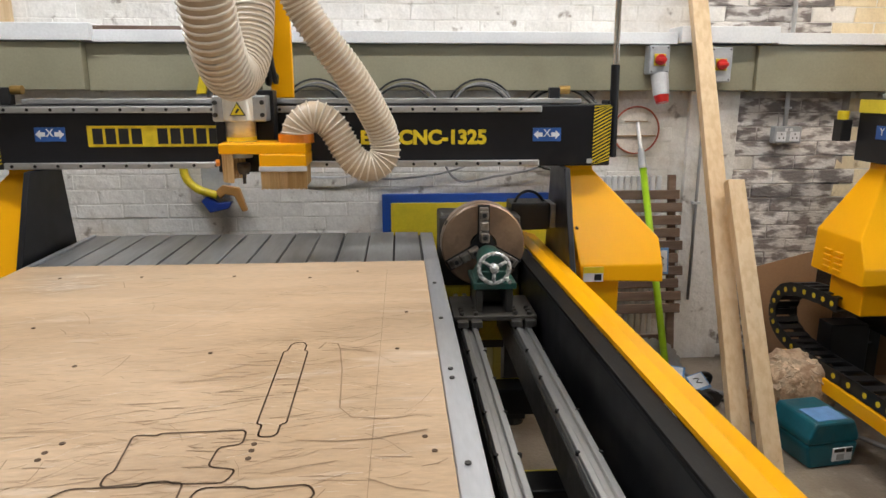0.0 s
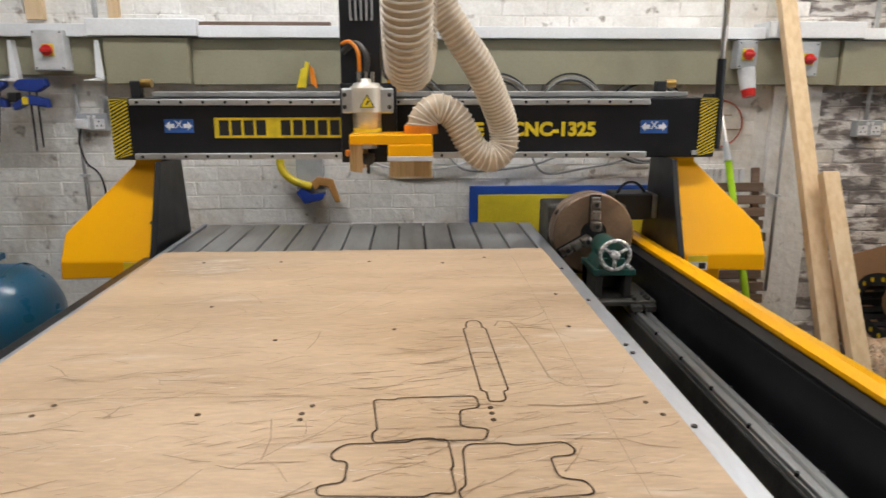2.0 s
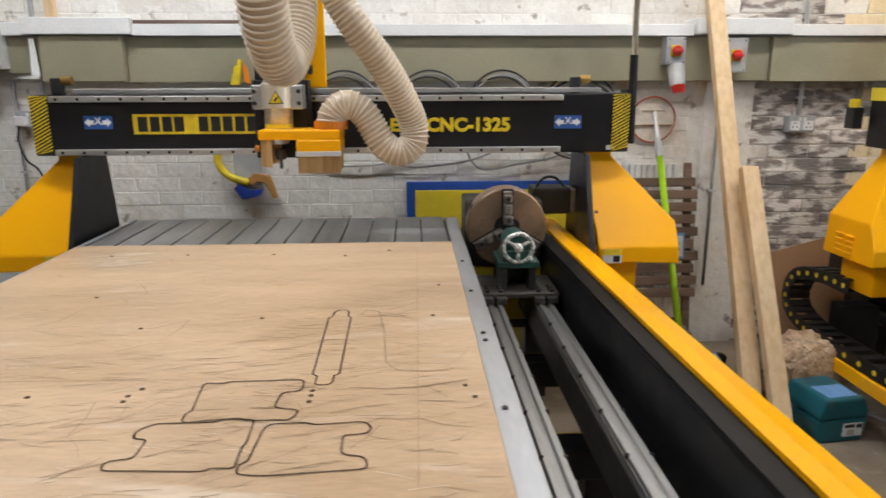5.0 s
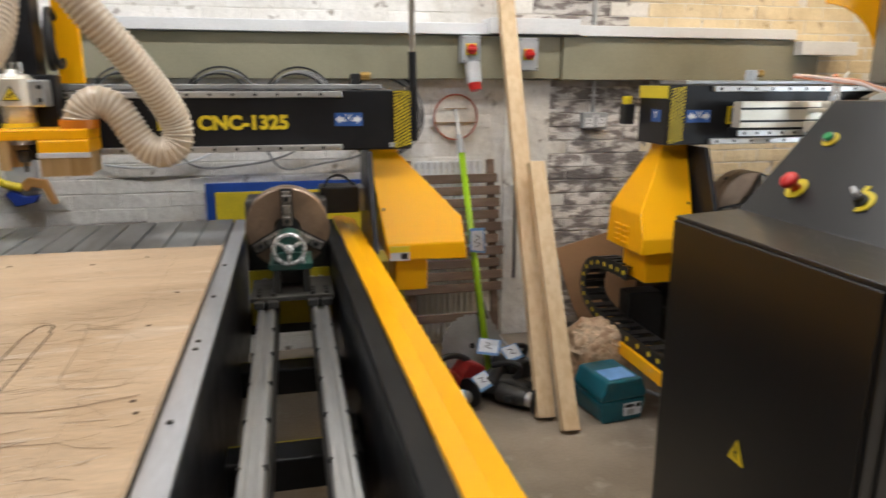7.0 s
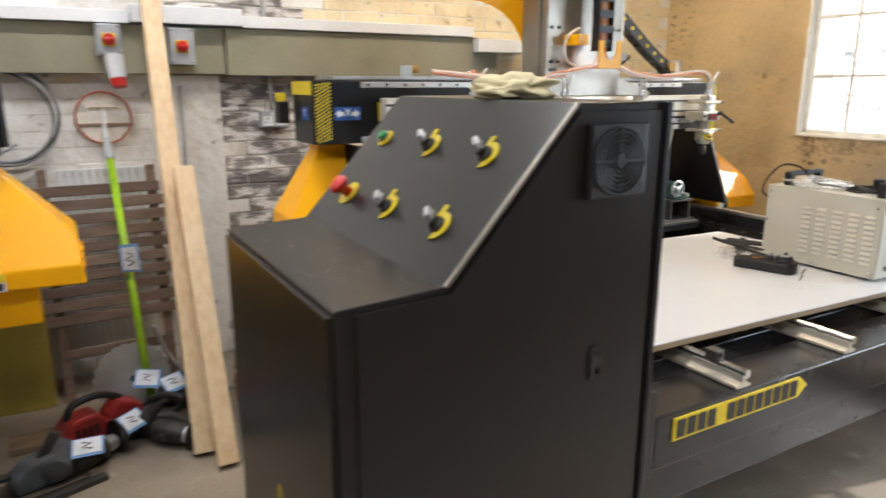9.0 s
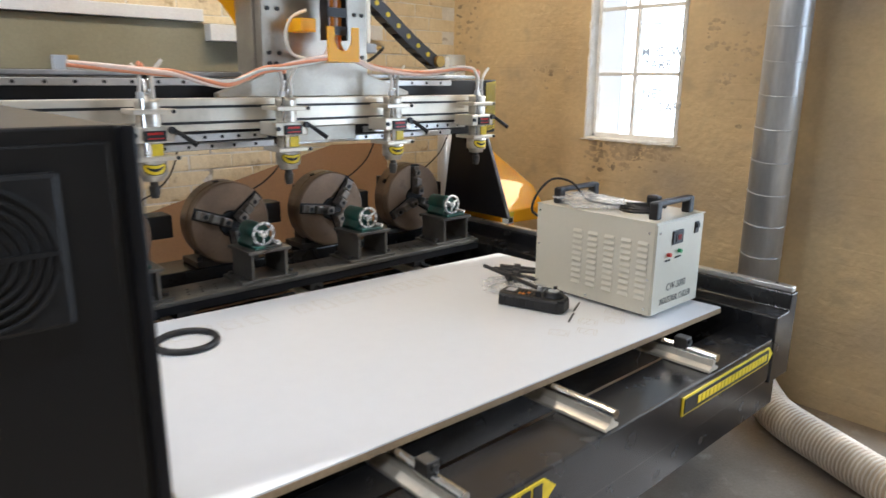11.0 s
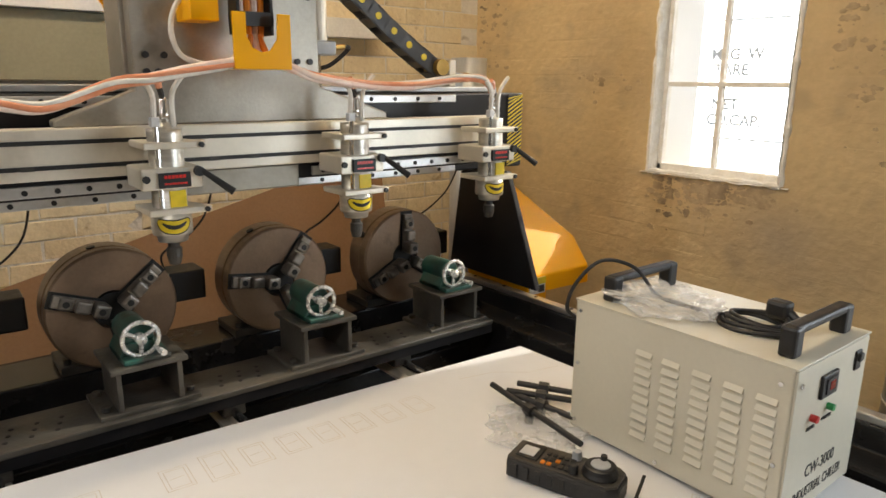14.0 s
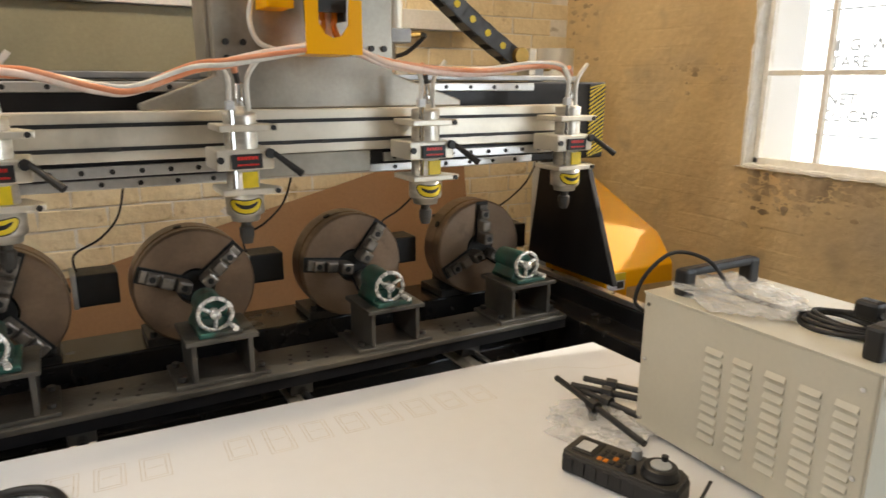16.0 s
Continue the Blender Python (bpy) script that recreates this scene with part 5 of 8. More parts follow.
    energy_chain([(2.105, 2.1, 0.295), (2.105, 2.6, 0.295), (2.105, 3.05, 0.295), (2.105, 3.26, 0.345), (2.105, 3.30, 0.45), (2.105, 3.21, 0.55), (2.105, 2.98, 0.585), (2.105, 2.80, 0.585)], 0.11, 0.06, t, (1, 0, 0))
    return t


machine_two()


# ---- control cabinet ----
def control_cabinet():
    t = thing("control_cabinet", (1.88, 1.36, 0.0), "tall black steel control cabinet with a sloping switch panel", "cabinet")
    prof = [(1.568, 0.03), (2.217, 0.03), (2.217, 1.386), (2.008, 1.386), (1.751, 1.103), (1.568, 1.093)]
    part("body", prism(prof, "y", 1.032, 1.70, 0.003), M_CABINET, t, "black textured steel body")
    part("plinth", box(1.59, 2.18, 1.06, 1.68, 0.0, 0.032), M_PLASTIC, t)
    part("side_panel", prism([(1.60, 0.06), (2.205, 0.06), (2.205, 1.372), (2.017, 1.372), (1.764, 1.092), (1.60, 1.083)], "y", 1.027, 1.033, 0.002), M_CABINET, t, "black side panel")
    part("corner_post", box(2.213, 2.228, 1.022, 1.04, 0.03, 1.386, 0.003), M_BLACK, t)
    # bright strip painted in for the highlight along the sloping edge
    part("panel_edge", prism([(1.751, 1.106), (2.006, 1.388), (2.011, 1.386), (1.757, 1.103)], "y", 1.024, 1.031), M_PLATE, t, "bright strip standing for the highlight on the panel edge")
    door = part("door", box(1.559, 1.569, 1.040, 1.694, 0.06, 1.082, 0.002), M_CABINET, t, "black door with a warning triangle")
    tri = part("warning_triangle", prism([(1.33, 0.575), (1.385, 0.575), (1.357, 0.632)], "x", 1.5565, 1.559), M_LABEL_Y, door)
    part("bolt_mark", prism([(1.352, 0.583), (1.364, 0.600), (1.357, 0.602), (1.362, 0.618), (1.350, 0.600), (1.357, 0.598)], "x", 1.555, 1.5565), M_INK, tri)
    part("door_lock", rod((1.559, 1.12, 0.50), (1.549, 1.12, 0.50), 0.014, seg=14), M_CHROME, door)
    rng = random.Random(17)
    own = bmesh.new()
    for k in range(34):
        x, y = rng.uniform(1.60, 1.73), rng.uniform(1.06, 1.66)
        ln, a = rng.uniform(0.01, 0.07), rng.gauss(1.5, 0.5)
        dx, dy, w = ln * math.cos(a), ln * math.sin(a), rng.uniform(0.0006, 0.0016)
        quad = [(min(1.745, u), v) for u, v in ((x, y), (x + dx, y + dy), (x + dx + w, y + dy), (x + w, y))]
        own.faces.new([own.verts.new((u, v, 1.0940 + (u - 1.568) * 0.0546)) for u, v in quad])
    bmesh.ops.recalc_face_normals(own, faces=own.faces)
    part("ledge_scratch", own, M_PLATE, t, "pale scratches worn into the ledge", kind="stuff")
    # fan grille
    fan = part("fan_grille", box(2.031, 2.161, 1.015, 1.028, 1.221, 1.351, 0.004), M_PLASTIC, t, "black square fan grille")
    for k in range(7):
        part("grille_ring", ring((2.096, 1.0135, 1.286), (0, 1, 0), 0.012 + k * 0.0077, 0.0019, 28), M_INK if k % 2 else M_PLASTIC, fan)
    for a in range(4):
        c, s = math.cos(a * math.pi / 2), math.sin(a * math.pi / 2)
        part("grille_bar", box(2.096 + min(0, c * 0.06) - abs(s) * 0.002, 2.096 + max(0, c * 0.06) + abs(s) * 0.002, 1.0115, 1.016, 1.286 + min(0, s * 0.06) - abs(c) * 0.002, 1.286 + max(0, s * 0.06) + abs(c) * 0.002), M_PLASTIC, fan)
    part("grille_hub", rod((2.096, 1.016, 1.286), (2.096, 1.010, 1.286), 0.012, seg=16), M_PLASTIC, fan)
    # latch, with a flat black oval for the shade in its recess
    own = bmesh.new()
    rod((2.074, 1.0265, 0.885), (2.074, 1.024, 0.885), 0.014, seg=16, bm=own)
    rod((2.074, 1.0265, 0.930), (2.074, 1.024, 0.930), 0.014, seg=16, bm=own)
    box(2.060, 2.088, 1.024, 1.0265, 0.885, 0.930, bm=own)
    latch = part("latch_recess", own, M_INK, t, "black oval for the shade in the latch recess")
    part("latch_finger", box(2.066, 2.074, 1.0225, 1.024, 0.878, 0.925, 0.001), M_DARK, latch)
    # switches on the sloping panel
    slope = math.atan2(1.386 - 1.103, 2.008 - 1.751)
    nrm = Vector((-math.sin(slope), 0, math.cos(slope)))
    along = Vector((math.cos(slope), 0, math.sin(slope)))
    for row, (x, z, ys) in enumerate(((1.815, 1.173, (1.57, 1.367, 1.156)), (1.921, 1.290, (1.598, 1.381, 1.167)))):
        for k, y in enumerate(ys):
            p = Vector((x, y, z)) + nrm * 0.001
            if k == 0:
                plate = part("switch_plate", rod(p, p + nrm * 0.003, 0.030 if row == 0 else 0.022, seg=24), M_DIAL, t, "yellow switch ring")
                if row == 0:
                    part("stop_button", lathe([(0.012, 0.0), (0.012, 0.022), (0.022, 0.024), (0.023, 0.034), (0.019, 0.040), (0.0, 0.042)], p + nrm * 0.003, nrm, 24), M_RED, plate, "red mushroom stop button", True)
                else:
                    part("bezel", rod(p + nrm * 0.003, p + nrm * 0.012, 0.015, seg=20), M_CHROME, plate)
                    part("start_button", rod(p + nrm * 0.012, p + nrm * 0.018, 0.011, seg=20), M_GREENP, plate, "green push button")
            else:
                own = bmesh.new()
                m = Matrix((along, Vector((0, 1, 0)).cross(along) * 0 + Vector((0, 1, 0)), nrm)).transposed().to_4x4()
                m.translation = p
                outl = [(0.029 * math.cos(a), -0.029 * math.sin(a)) for a in [radians(q) for q in range(-60, 200, 20)]]
                outl += [(0.016 * math.cos(a), -0.016 * math.sin(a)) for a in [radians(q) for q in range(180, -80, -20)]]
                prism(outl, "z", 0.0, 0.003, bm=own)
                box(0.018, 0.042, 0.010, 0.022, 0.0, 0.003, bm=own)
                bmesh.ops.transform(own, matrix=m, verts=own.verts)
                plate = part("switch_plate", own, M_DIAL, t, "yellow switch scale")
                part("knob", lathe([(0.016, 0.0), (0.016, 0.008), (0.012, 0.012), (0.012, 0.022)], p, nrm, 18), M_PLASTIC, plate, "black rotary knob")
                own = box(-0.004, 0.022, -0.005, 0.005, 0.018, 0.036, 0.002)
                bmesh.ops.transform(own, matrix=m @ Matrix.Rotation(0.9, 4, "Z"), verts=own.verts)
                part("knob_lever", own, M_LGREY, plate, "pale selector lever")
    return t


control_cabinet()


# ---- boards and things lying on the machines ----
def ribbon(points, z, w, closed=False, bm=None):
    """A narrow flat strip along a line on a board."""
    own = bm or bmesh.new()
    p = [Vector((x, y, 0)) for x, y in points]
    n = len(p)
    for i in range(n if closed else n - 1):
        a, b = p[i], p[(i + 1) % n]
        d = (b - a)
        if d.length < 1e-5:
            continue
        d.normalize()
        s = Vector((-d.y, d.x, 0)) * w / 2
        a, b = a - d * w * 0.4, b + d * w * 0.4
        own.faces.new([own.verts.new((q.x, q.y, z)) for q in (a - s, b - s, b + s, a + s)])
    return own


def rounded(points, r=0.016):
    """Cuts the corners of a closed outline."""
    out = []
    n = len(points)
    for i in range(n):
        a, b, c = Vector(points[i - 1]), Vector(points[i]), Vector(points[(i + 1) % n])
        u, v = (a - b), (c - b)
        ru, rv = min(r, u.length * 0.4), min(r, v.length * 0.4)
        p, q = b + u.normalized() * ru, b + v.normalized() * rv
        for k in range(4):
            f = k / 3
            out.append(tuple((1 - f) ** 2 * p + 2 * f * (1 - f) * b + f * f * q))
    return out


def plywood_board():
    t = thing("plywood_sheet", (-0.36, 1.6, 0.847), "scratched plywood sheet with scored outlines on the router bed", "board")
    part("sheet", box(-1.05, 0.331, 0.60, 2.622, 0.847, 0.864, 0.002), M_PLY, t, "pale plywood with scratches")
    z = 0.8652
    tall = [(-0.030, 1.775), (-0.022, 1.78), (-0.020, 1.815), (-0.012, 1.832), (0.010, 1.832), (0.018, 1.815), (0.018, 1.78), (0.026, 1.775), (0.032, 1.425), (0.022, 1.42), (0.022, 1.385), (0.014, 1.376), (-0.008, 1.376), (-0.012, 1.385), (-0.012, 1.42), (-0.022, 1.425)]
    rect = [(-0.232, 1.396), (-0.19, 1.392), (-0.185, 1.40), (-0.035, 1.402), (-0.032, 1.352), (-0.070, 1.345), (-0.073, 1.282), (-0.024, 1.272), (-0.034, 1.233), (-0.115, 1.236), (-0.125, 1.246), (-0.225, 1.233), (-0.228, 1.268), (-0.219, 1.276)]
    low_a = [(-0.292, 1.205), (-0.27, 1.232), (-0.165, 1.232), (-0.155, 1.242), (-0.098, 1.240), (-0.093, 1.155), (-0.098, 1.148), (-0.094, 1.08), (-0.13, 1.085), (-0.14, 1.075), (-0.30, 1.085), (-0.302, 1.112), (-0.262, 1.118), (-0.262, 1.178), (-0.286, 1.180)]
    low_b = [(-0.075, 1.205), (-0.065, 1.222), (0.0, 1.222), (0.01, 1.214), (0.098, 1.222), (0.112, 1.196), (0.102, 1.178), (0.064, 1.176), (0.066, 1.115), (0.106, 1.105), (0.112, 1.07), (-0.045, 1.058), (-0.088, 1.064), (-0.09, 1.09), (-0.078, 1.10)]
    for o in (tall, rect, low_a, low_b):
        part("scored_outline", ribbon(rounded(o, 0.006 if o is tall else 0.013), z, 0.0036, True), M_SCORE, t, "dark routed outline")
    # fainter second outline and stray cuts
    faint = [(0.050, 1.79), (0.062, 1.826), (0.092, 1.82), (0.10, 1.79)]
    part("faint_outline", ribbon(faint + [(0.115, 1.66), (0.125, 1.48)], z, 0.0028), M_SCRATCH, t)
    part("faint_outline", ribbon([(0.125, 1.48), (0.15, 1.44), (0.22, 1.43), (0.265, 1.44)], z, 0.0022), M_SCRATCH, t)
    part("faint_outline", ribbon([(0.06, 1.36), (0.13, 1.352), (0.20, 1.358), (0.29, 1.385)], z, 0.003), M_SCRATCH, t)
    rng = random.Random(4)
    for k in range(210):
        x, y = rng.uniform(-1.0, 0.28), rng.uniform(0.95, 2.55)
        a = rng.gauss(0.15, 0.35) if rng.random() < 0.75 else rng.uniform(0, 3.1)
        ln = rng.uniform(0.02, 0.14)
        pts = [(x, y), (x + ln * 0.5 * math.cos(a), y + ln * 0.5 * math.sin(a) + rng.uniform(-0.004, 0.004)), (x + ln * math.cos(a + 0.1), y + ln * math.sin(a + 0.1))]
        pts = [(max(-1.04, min(0.32, u)), max(0.62, min(2.61, v))) for u, v in pts]
        part("scratch", ribbon(pts, z - 0.0003, rng.choice((0.0009, 0.0012, 0.0018))), M_SCRATCH, t)
    for k in range(110):
        x, y = rng.gauss(-0.05, 0.28), rng.gauss(1.45, 0.20)
        ln, a = rng.uniform(0.02, 0.11), rng.gauss(0.05, 0.16)
        if -1.0 < x < 0.2 and 0.8 < y < 2.4:
            part("scratch", ribbon([(x, y), (x + ln * 0.5, y + ln * 0.5 * a + rng.uniform(-0.003, 0.003)), (x + ln, y + ln * a)], z - 0.0004, rng.choice((0.0010, 0.0014, 0.0024))), M_SCRATCH, t)
    for k in range(12):
        x, y = rng.uniform(-0.98, -0.72), rng.uniform(2.30, 2.50)
        part("scuff", ribbon([(x, y), (x + rng.uniform(0.05, 0.12), y + rng.uniform(-0.01, 0.03))], z - 0.0002, rng.uniform(0.004, 0.010)), M_SCUFF, t, "whitish scuff")
    for nm, count, seed, m_, spread in (("fine_scratch", 420, 31, M_SCRATCH, 0.34), ("pale_scratch", 260, 32, M_SCUFF, 0.45)):
        r2 = random.Random(seed)
        own = bmesh.new()
        for k in range(count):
            x, y = r2.uniform(-1.0, 0.25), min(2.5, max(0.75, r2.gauss(1.42, spread)))
            ln, a, bend = r2.uniform(0.008, 0.07), r2.gauss(0.08, 0.30), r2.uniform(-0.3, 0.3)
            q = [(x, y)]
            for j in range(3):
                px, py = q[-1]
                q.append((px + ln / 3 * math.cos(a + bend * j), py + ln / 3 * math.sin(a + bend * j)))
            ribbon(q, z - 0.0005 - 0.0000004 * k, r2.choice((0.0007, 0.001, 0.0016)), bm=own)
        part(nm, own, m_, t, kind="stuff")
    own = bmesh.new()
    r2 = random.Random(44)
    for k in range(46):
        x, y = r2.gauss(-0.84, 0.07), r2.gauss(2.36, 0.05)
        ribbon([(x, y), (x + r2.uniform(0.02, 0.09), y + r2.uniform(0.0, 0.03))], z - 0.0004 - 0.000001 * k, r2.uniform(0.001, 0.005), bm=own)
    part("scuff_mark", own, M_SCUFF, t, kind="stuff")
    part("long_groove", ribbon([(-0.95, 1.43), (-0.28, 1.415)], z, 0.0012), M_SCRATCH, t)
    part("long_groove", ribbon([(0.19, 1.02), (0.20, 2.5)], z, 0.0010), M_SCRATCH, t)
    for x, y in ((-0.345, 1.375), (-0.36, 1.345), (-0.36, 1.322), (-0.012, 1.352), (-0.012, 1.33), (-0.012, 1.305), (-0.86, 2.46), (-0.60, 2.46), (-0.30, 2.45), (-0.05, 2.42), (-0.55, 1.35), (-0.83, 1.40), (-0.85, 1.36), (0.285, 1.36), (0.30, 1.31), (-0.48, 1.72), (0.10, 2.49), (-0.92, 1.33), (-0.95, 1.02), (-0.70, 1.98), (0.235, 1.78), (0.26, 2.05), (-0.2, 1.78)):
        part("screw_hole", rod((x, y, 0.8635), (x, y, 0.8655), 0.0052, seg=10), M_SCORE, t)


plywood_board()


def melamine_board():
    t = thing("melamine_sheet", (3.3, 1.95, 0.645), "large white melamine board lying across the router rails", "board")
    pts = [(2.40, 1.468), (4.245, 1.405), (4.205, 2.425), (2.36, 2.54)]
    part("sheet", prism(pts, "z", 0.6455, 0.6625), M_EDGE, t, "brown chipboard core")
    part("top_face", prism([(x * 0.9985 + 0.0048, y * 0.998 + 0.004) for x, y in pts], "z", 0.6625, 0.6665), M_MELAMINE, t, "glossy white face")
    z = 0.6674
    rng = random.Random(9)

    def glyph(x, y, w, h, ang):
        for g in (0.0, 0.008):
            q = [(-w / 2 + g, -h / 2 + g), (w / 2 - g, -h / 2 + g), (w / 2 - g, h / 2 - g), (-w / 2 + g, h / 2 - g)]
            c, s = math.cos(ang), math.sin(ang)
            part("engraved_block", ribbon([(x + u * c - v * s, y + u * s + v * c) for u, v in q], z, 0.0013, True), M_ENGRAVE, t)
        part("engraved_block", ribbon([(x - w * 0.25, y), (x + w * 0.25, y + 0.002)], z, 0.0013), M_ENGRAVE, t)

    for k in range(13):
        if k == 4:
            continue
        glyph(2.72 + k * 0.083, 2.355 - k * 0.0045, 0.056, 0.085 if k != 6 else 0.11, -0.05)
    for k in range(5):
        glyph(3.62 + k * 0.075, 1.62 - (k % 2) * 0.05, 0.05, 0.06, 0.5)
    # black ribbons and a disc for the shade in the board's cuts
    part("board_slot", ribbon([(3.72, 1.66), (3.80, 1.70)], z, 0.007), M_INK, t)
    part("board_slot", ribbon([(3.82, 1.715), (3.905, 1.755)], z, 0.007), M_INK, t)
    part("engraved_curve", ribbon([(3.90, 2.35), (4.0, 2.33), (4.08, 2.27), (4.18, 2.25)], z, 0.0013), M_ENGRAVE, t)
    part("board_hole", rod((3.87, 1.80, 0.6660), (3.87, 1.80, 0.6675), 0.004, seg=8), M_INK, t)


melamine_board()


def chiller():
    x0, x1, y0, y1, z0, z1 = 3.932, 4.236, 1.495, 1.985, 0.678, 0.990
    t = thing("water_chiller", (4.08, 1.74, 0.6665), "cream sheet-metal water chiller standing on the white board", "chiller")
    part("body", box(x0, x1, y0 + 0.004, y1, z0, z1 - 0.002, 0.004), M_CHILLER, t, "cream enamelled steel case")
    fp = part("front_panel", box(x0 + 0.004, x1 - 0.004, y0, y0 + 0.005, z0 + 0.003, z1 - 0.006, 0.001), M_CHILLER, t, "cream front panel with printed words")
    lid = part("lid", box(x0 - 0.002, x1 + 0.002, y0 - 0.001, y1 + 0.002, z1 - 0.003, z1 + 0.001, 0.001), M_CHILLER, t)
    for x in (x0 + 0.04, x1 - 0.04):
        for y in (y0 + 0.05, y1 - 0.05):
            part("foot", rod((x, y, 0.6667), (x, y, z0 + 0.001), 0.014, seg=14), M_PLASTIC, t)
    # louvres on the long side
    for c, yc in enumerate((1.798, 1.735, 1.668, 1.603, 1.540)):
        for k in range(10):
            z = 0.728 + k * 0.0205
            own = prism([(x0 - 0.006, z + 0.001), (x0 + 0.0005, z + 0.012), (x0 + 0.0005, z - 0.001), (x0 - 0.005, z - 0.001)], "y", yc - 0.019, yc + 0.019)
            part("louvre", own, M_CHILLER, t)
    for y, z in ((1.97, 0.965), (1.97, 0.84), (1.97, 0.70), (1.52, 0.955), (1.515, 0.80), (1.52, 0.70), (1.75, 0.692)):
        part("case_screw", rod((x0 + 0.001, y, z), (x0 - 0.003, y, z), 0.0045, seg=10), M_CHROME, t)
    # front fittings
    d = part("display", box(4.030, 4.094, y0 - 0.006, y0 + 0.001, 0.906, 0.952, 0.002), M_PLASTIC, fp, "black framed red display")
    part("display_window", box(4.044, 4.082, y0 - 0.0085, y0 - 0.006, 0.914, 0.944), M_PLASTIC, d)
    part("display_digits", box(4.054, 4.074, y0 - 0.0095, y0 - 0.0085, 0.921, 0.938), M_GLASS_RED, d)
    sw = part("power_switch", box(4.172, 4.198, y0 - 0.004, y0 + 0.001, 0.925, 0.965, 0.002), M_PLASTIC, fp, "black rocker switch")
    part("rocker", box(4.176, 4.194, y0 - 0.010, y0 - 0.004, 0.944, 0.960, 0.002), M_PLASTIC, sw)
    part("alarm_lamp", rod((4.012, y0, 0.876), (4.012, y0 - 0.012, 0.876), 0.007, seg=14), M_RED, fp, "red lamp")
    part("normal_lamp", rod((4.078, y0, 0.880), (4.078, y0 - 0.012, 0.880), 0.007, seg=14), M_GREENP, fp, "green lamp")
    part("lamp_words", lettering("ALARM", 0.0095, front(4.012, y0 - 0.001, 0.856)), M_INK, fp)
    part("lamp_words", lettering("NORMAL", 0.0095, front(4.076, y0 - 0.001, 0.859)), M_INK, fp)
    part("model_words", lettering("CW-3000", 0.036, front(4.082, y0 - 0.0002, 0.760), 0.0006, wide=0.85), M_INK, fp)
    part("model_words", lettering("INDUSTRIAL CHILLER", 0.032, front(4.084, y0 - 0.0002, 0.716), 0.0006, wide=0.66), M_INK, fp)
    part("front_screw", rod((3.95, y0 - 0.001, 0.955), (3.95, y0 - 0.004, 0.955), 0.005, seg=10), M_CHROME, fp)
    # carrying handles along the short edges
    for y in (1.535, 1.925):
        own = box(3.97, 4.20, y - 0.014, y + 0.014, 1.032, 1.050, 0.006)
        box(3.965, 3.998, y - 0.016, y + 0.016, z1, 1.048, 0.006, own)
        box(4.172, 4.205, y - 0.016, y + 0.016, z1, 1.048, 0.006, own)
        part("handle", own, M_PLASTIC, t, "black moulded carrying handle")
    # power cord, coil and plug on the lid
    own = bmesh.new()
    for k in range(4):
        pts = [(4.07 + (0.055 - k * 0.004) * math.cos(a) + 0.004 * k, 1.645 + (0.072 - k * 0.006) * math.sin(a), z1 + 0.006 + 0.005 * k + 0.004 * math.sin(2 * a + k)) for a in [j * math.pi / 6 for j in range(12)]]
        tube(pts, 0.0045, 8, 4, True, own)
    part("cord_coil", own, M_CABLE, t, "coiled black power cord", True)
    part("cord", tube([(4.07, 1.71, z1 + 0.01), (4.05, 1.78, z1 + 0.012), (4.04, 1.85, z1 + 0.02), (4.02, 1.90, z1 + 0.075), (3.98, 1.96, z1 + 0.085), (3.945, 2.0, z1 + 0.03), (3.93, 2.01, z1 - 0.03), (3.96, 1.995, z1 - 0.06)], 0.0045, 8), M_CABLE, t, "", True)
    plug = box(4.10, 4.135, 1.60, 1.645, z1 + 0.018, z1 + 0.055, 0.008)
    rod((4.118, 1.60, z1 + 0.03), (4.11, 1.575, z1 + 0.02), 0.010, 0.006, 10, plug)
    part("plug", plug, M_PLASTIC, t, "black moulded plug")


chiller()


def crumpled(cx, cy, cz, rx, ry, rz, seed, sub=3, rough=0.35, square=1.0):
    """A crumpled lump resting on cz."""
    bm = bmesh.new()
    bmesh.ops.create_icosphere(bm, subdivisions=sub, radius=1.0)
    for v in bm.verts:
        n = v.co.normalized()
        k = 1.0 + rough * (noise.noise(n * 2.3 + Vector((seed, 0, 0))) + 0.6 * noise.noise(n * 5.5 + Vector((0, seed, 0))))
        q = Vector([math.copysign(abs(u) ** square, u) for u in n])
        v.co = Vector((cx + rx * q.x * k, cy + ry * q.y * k, cz + max(0.0, rz * (q.z * k + 0.55))))
    return bm


single("polythene_bag", crumpled(4.03, 1.83, 0.9915, 0.088, 0.125, 0.026, 3.1, 4, 0.55), M_POLY, "crumpled clear polythene bag on the chiller lid", "bag", (4.02, 1.84, 0.9915))
single("polythene_bag", crumpled(3.87, 2.02, 0.667, 0.10, 0.095, 0.016, 7.7, 4, 0.6), M_POLY, "crumpled clear polythene bag under black clamp bolts", "bag", (3.87, 2.02, 0.667))
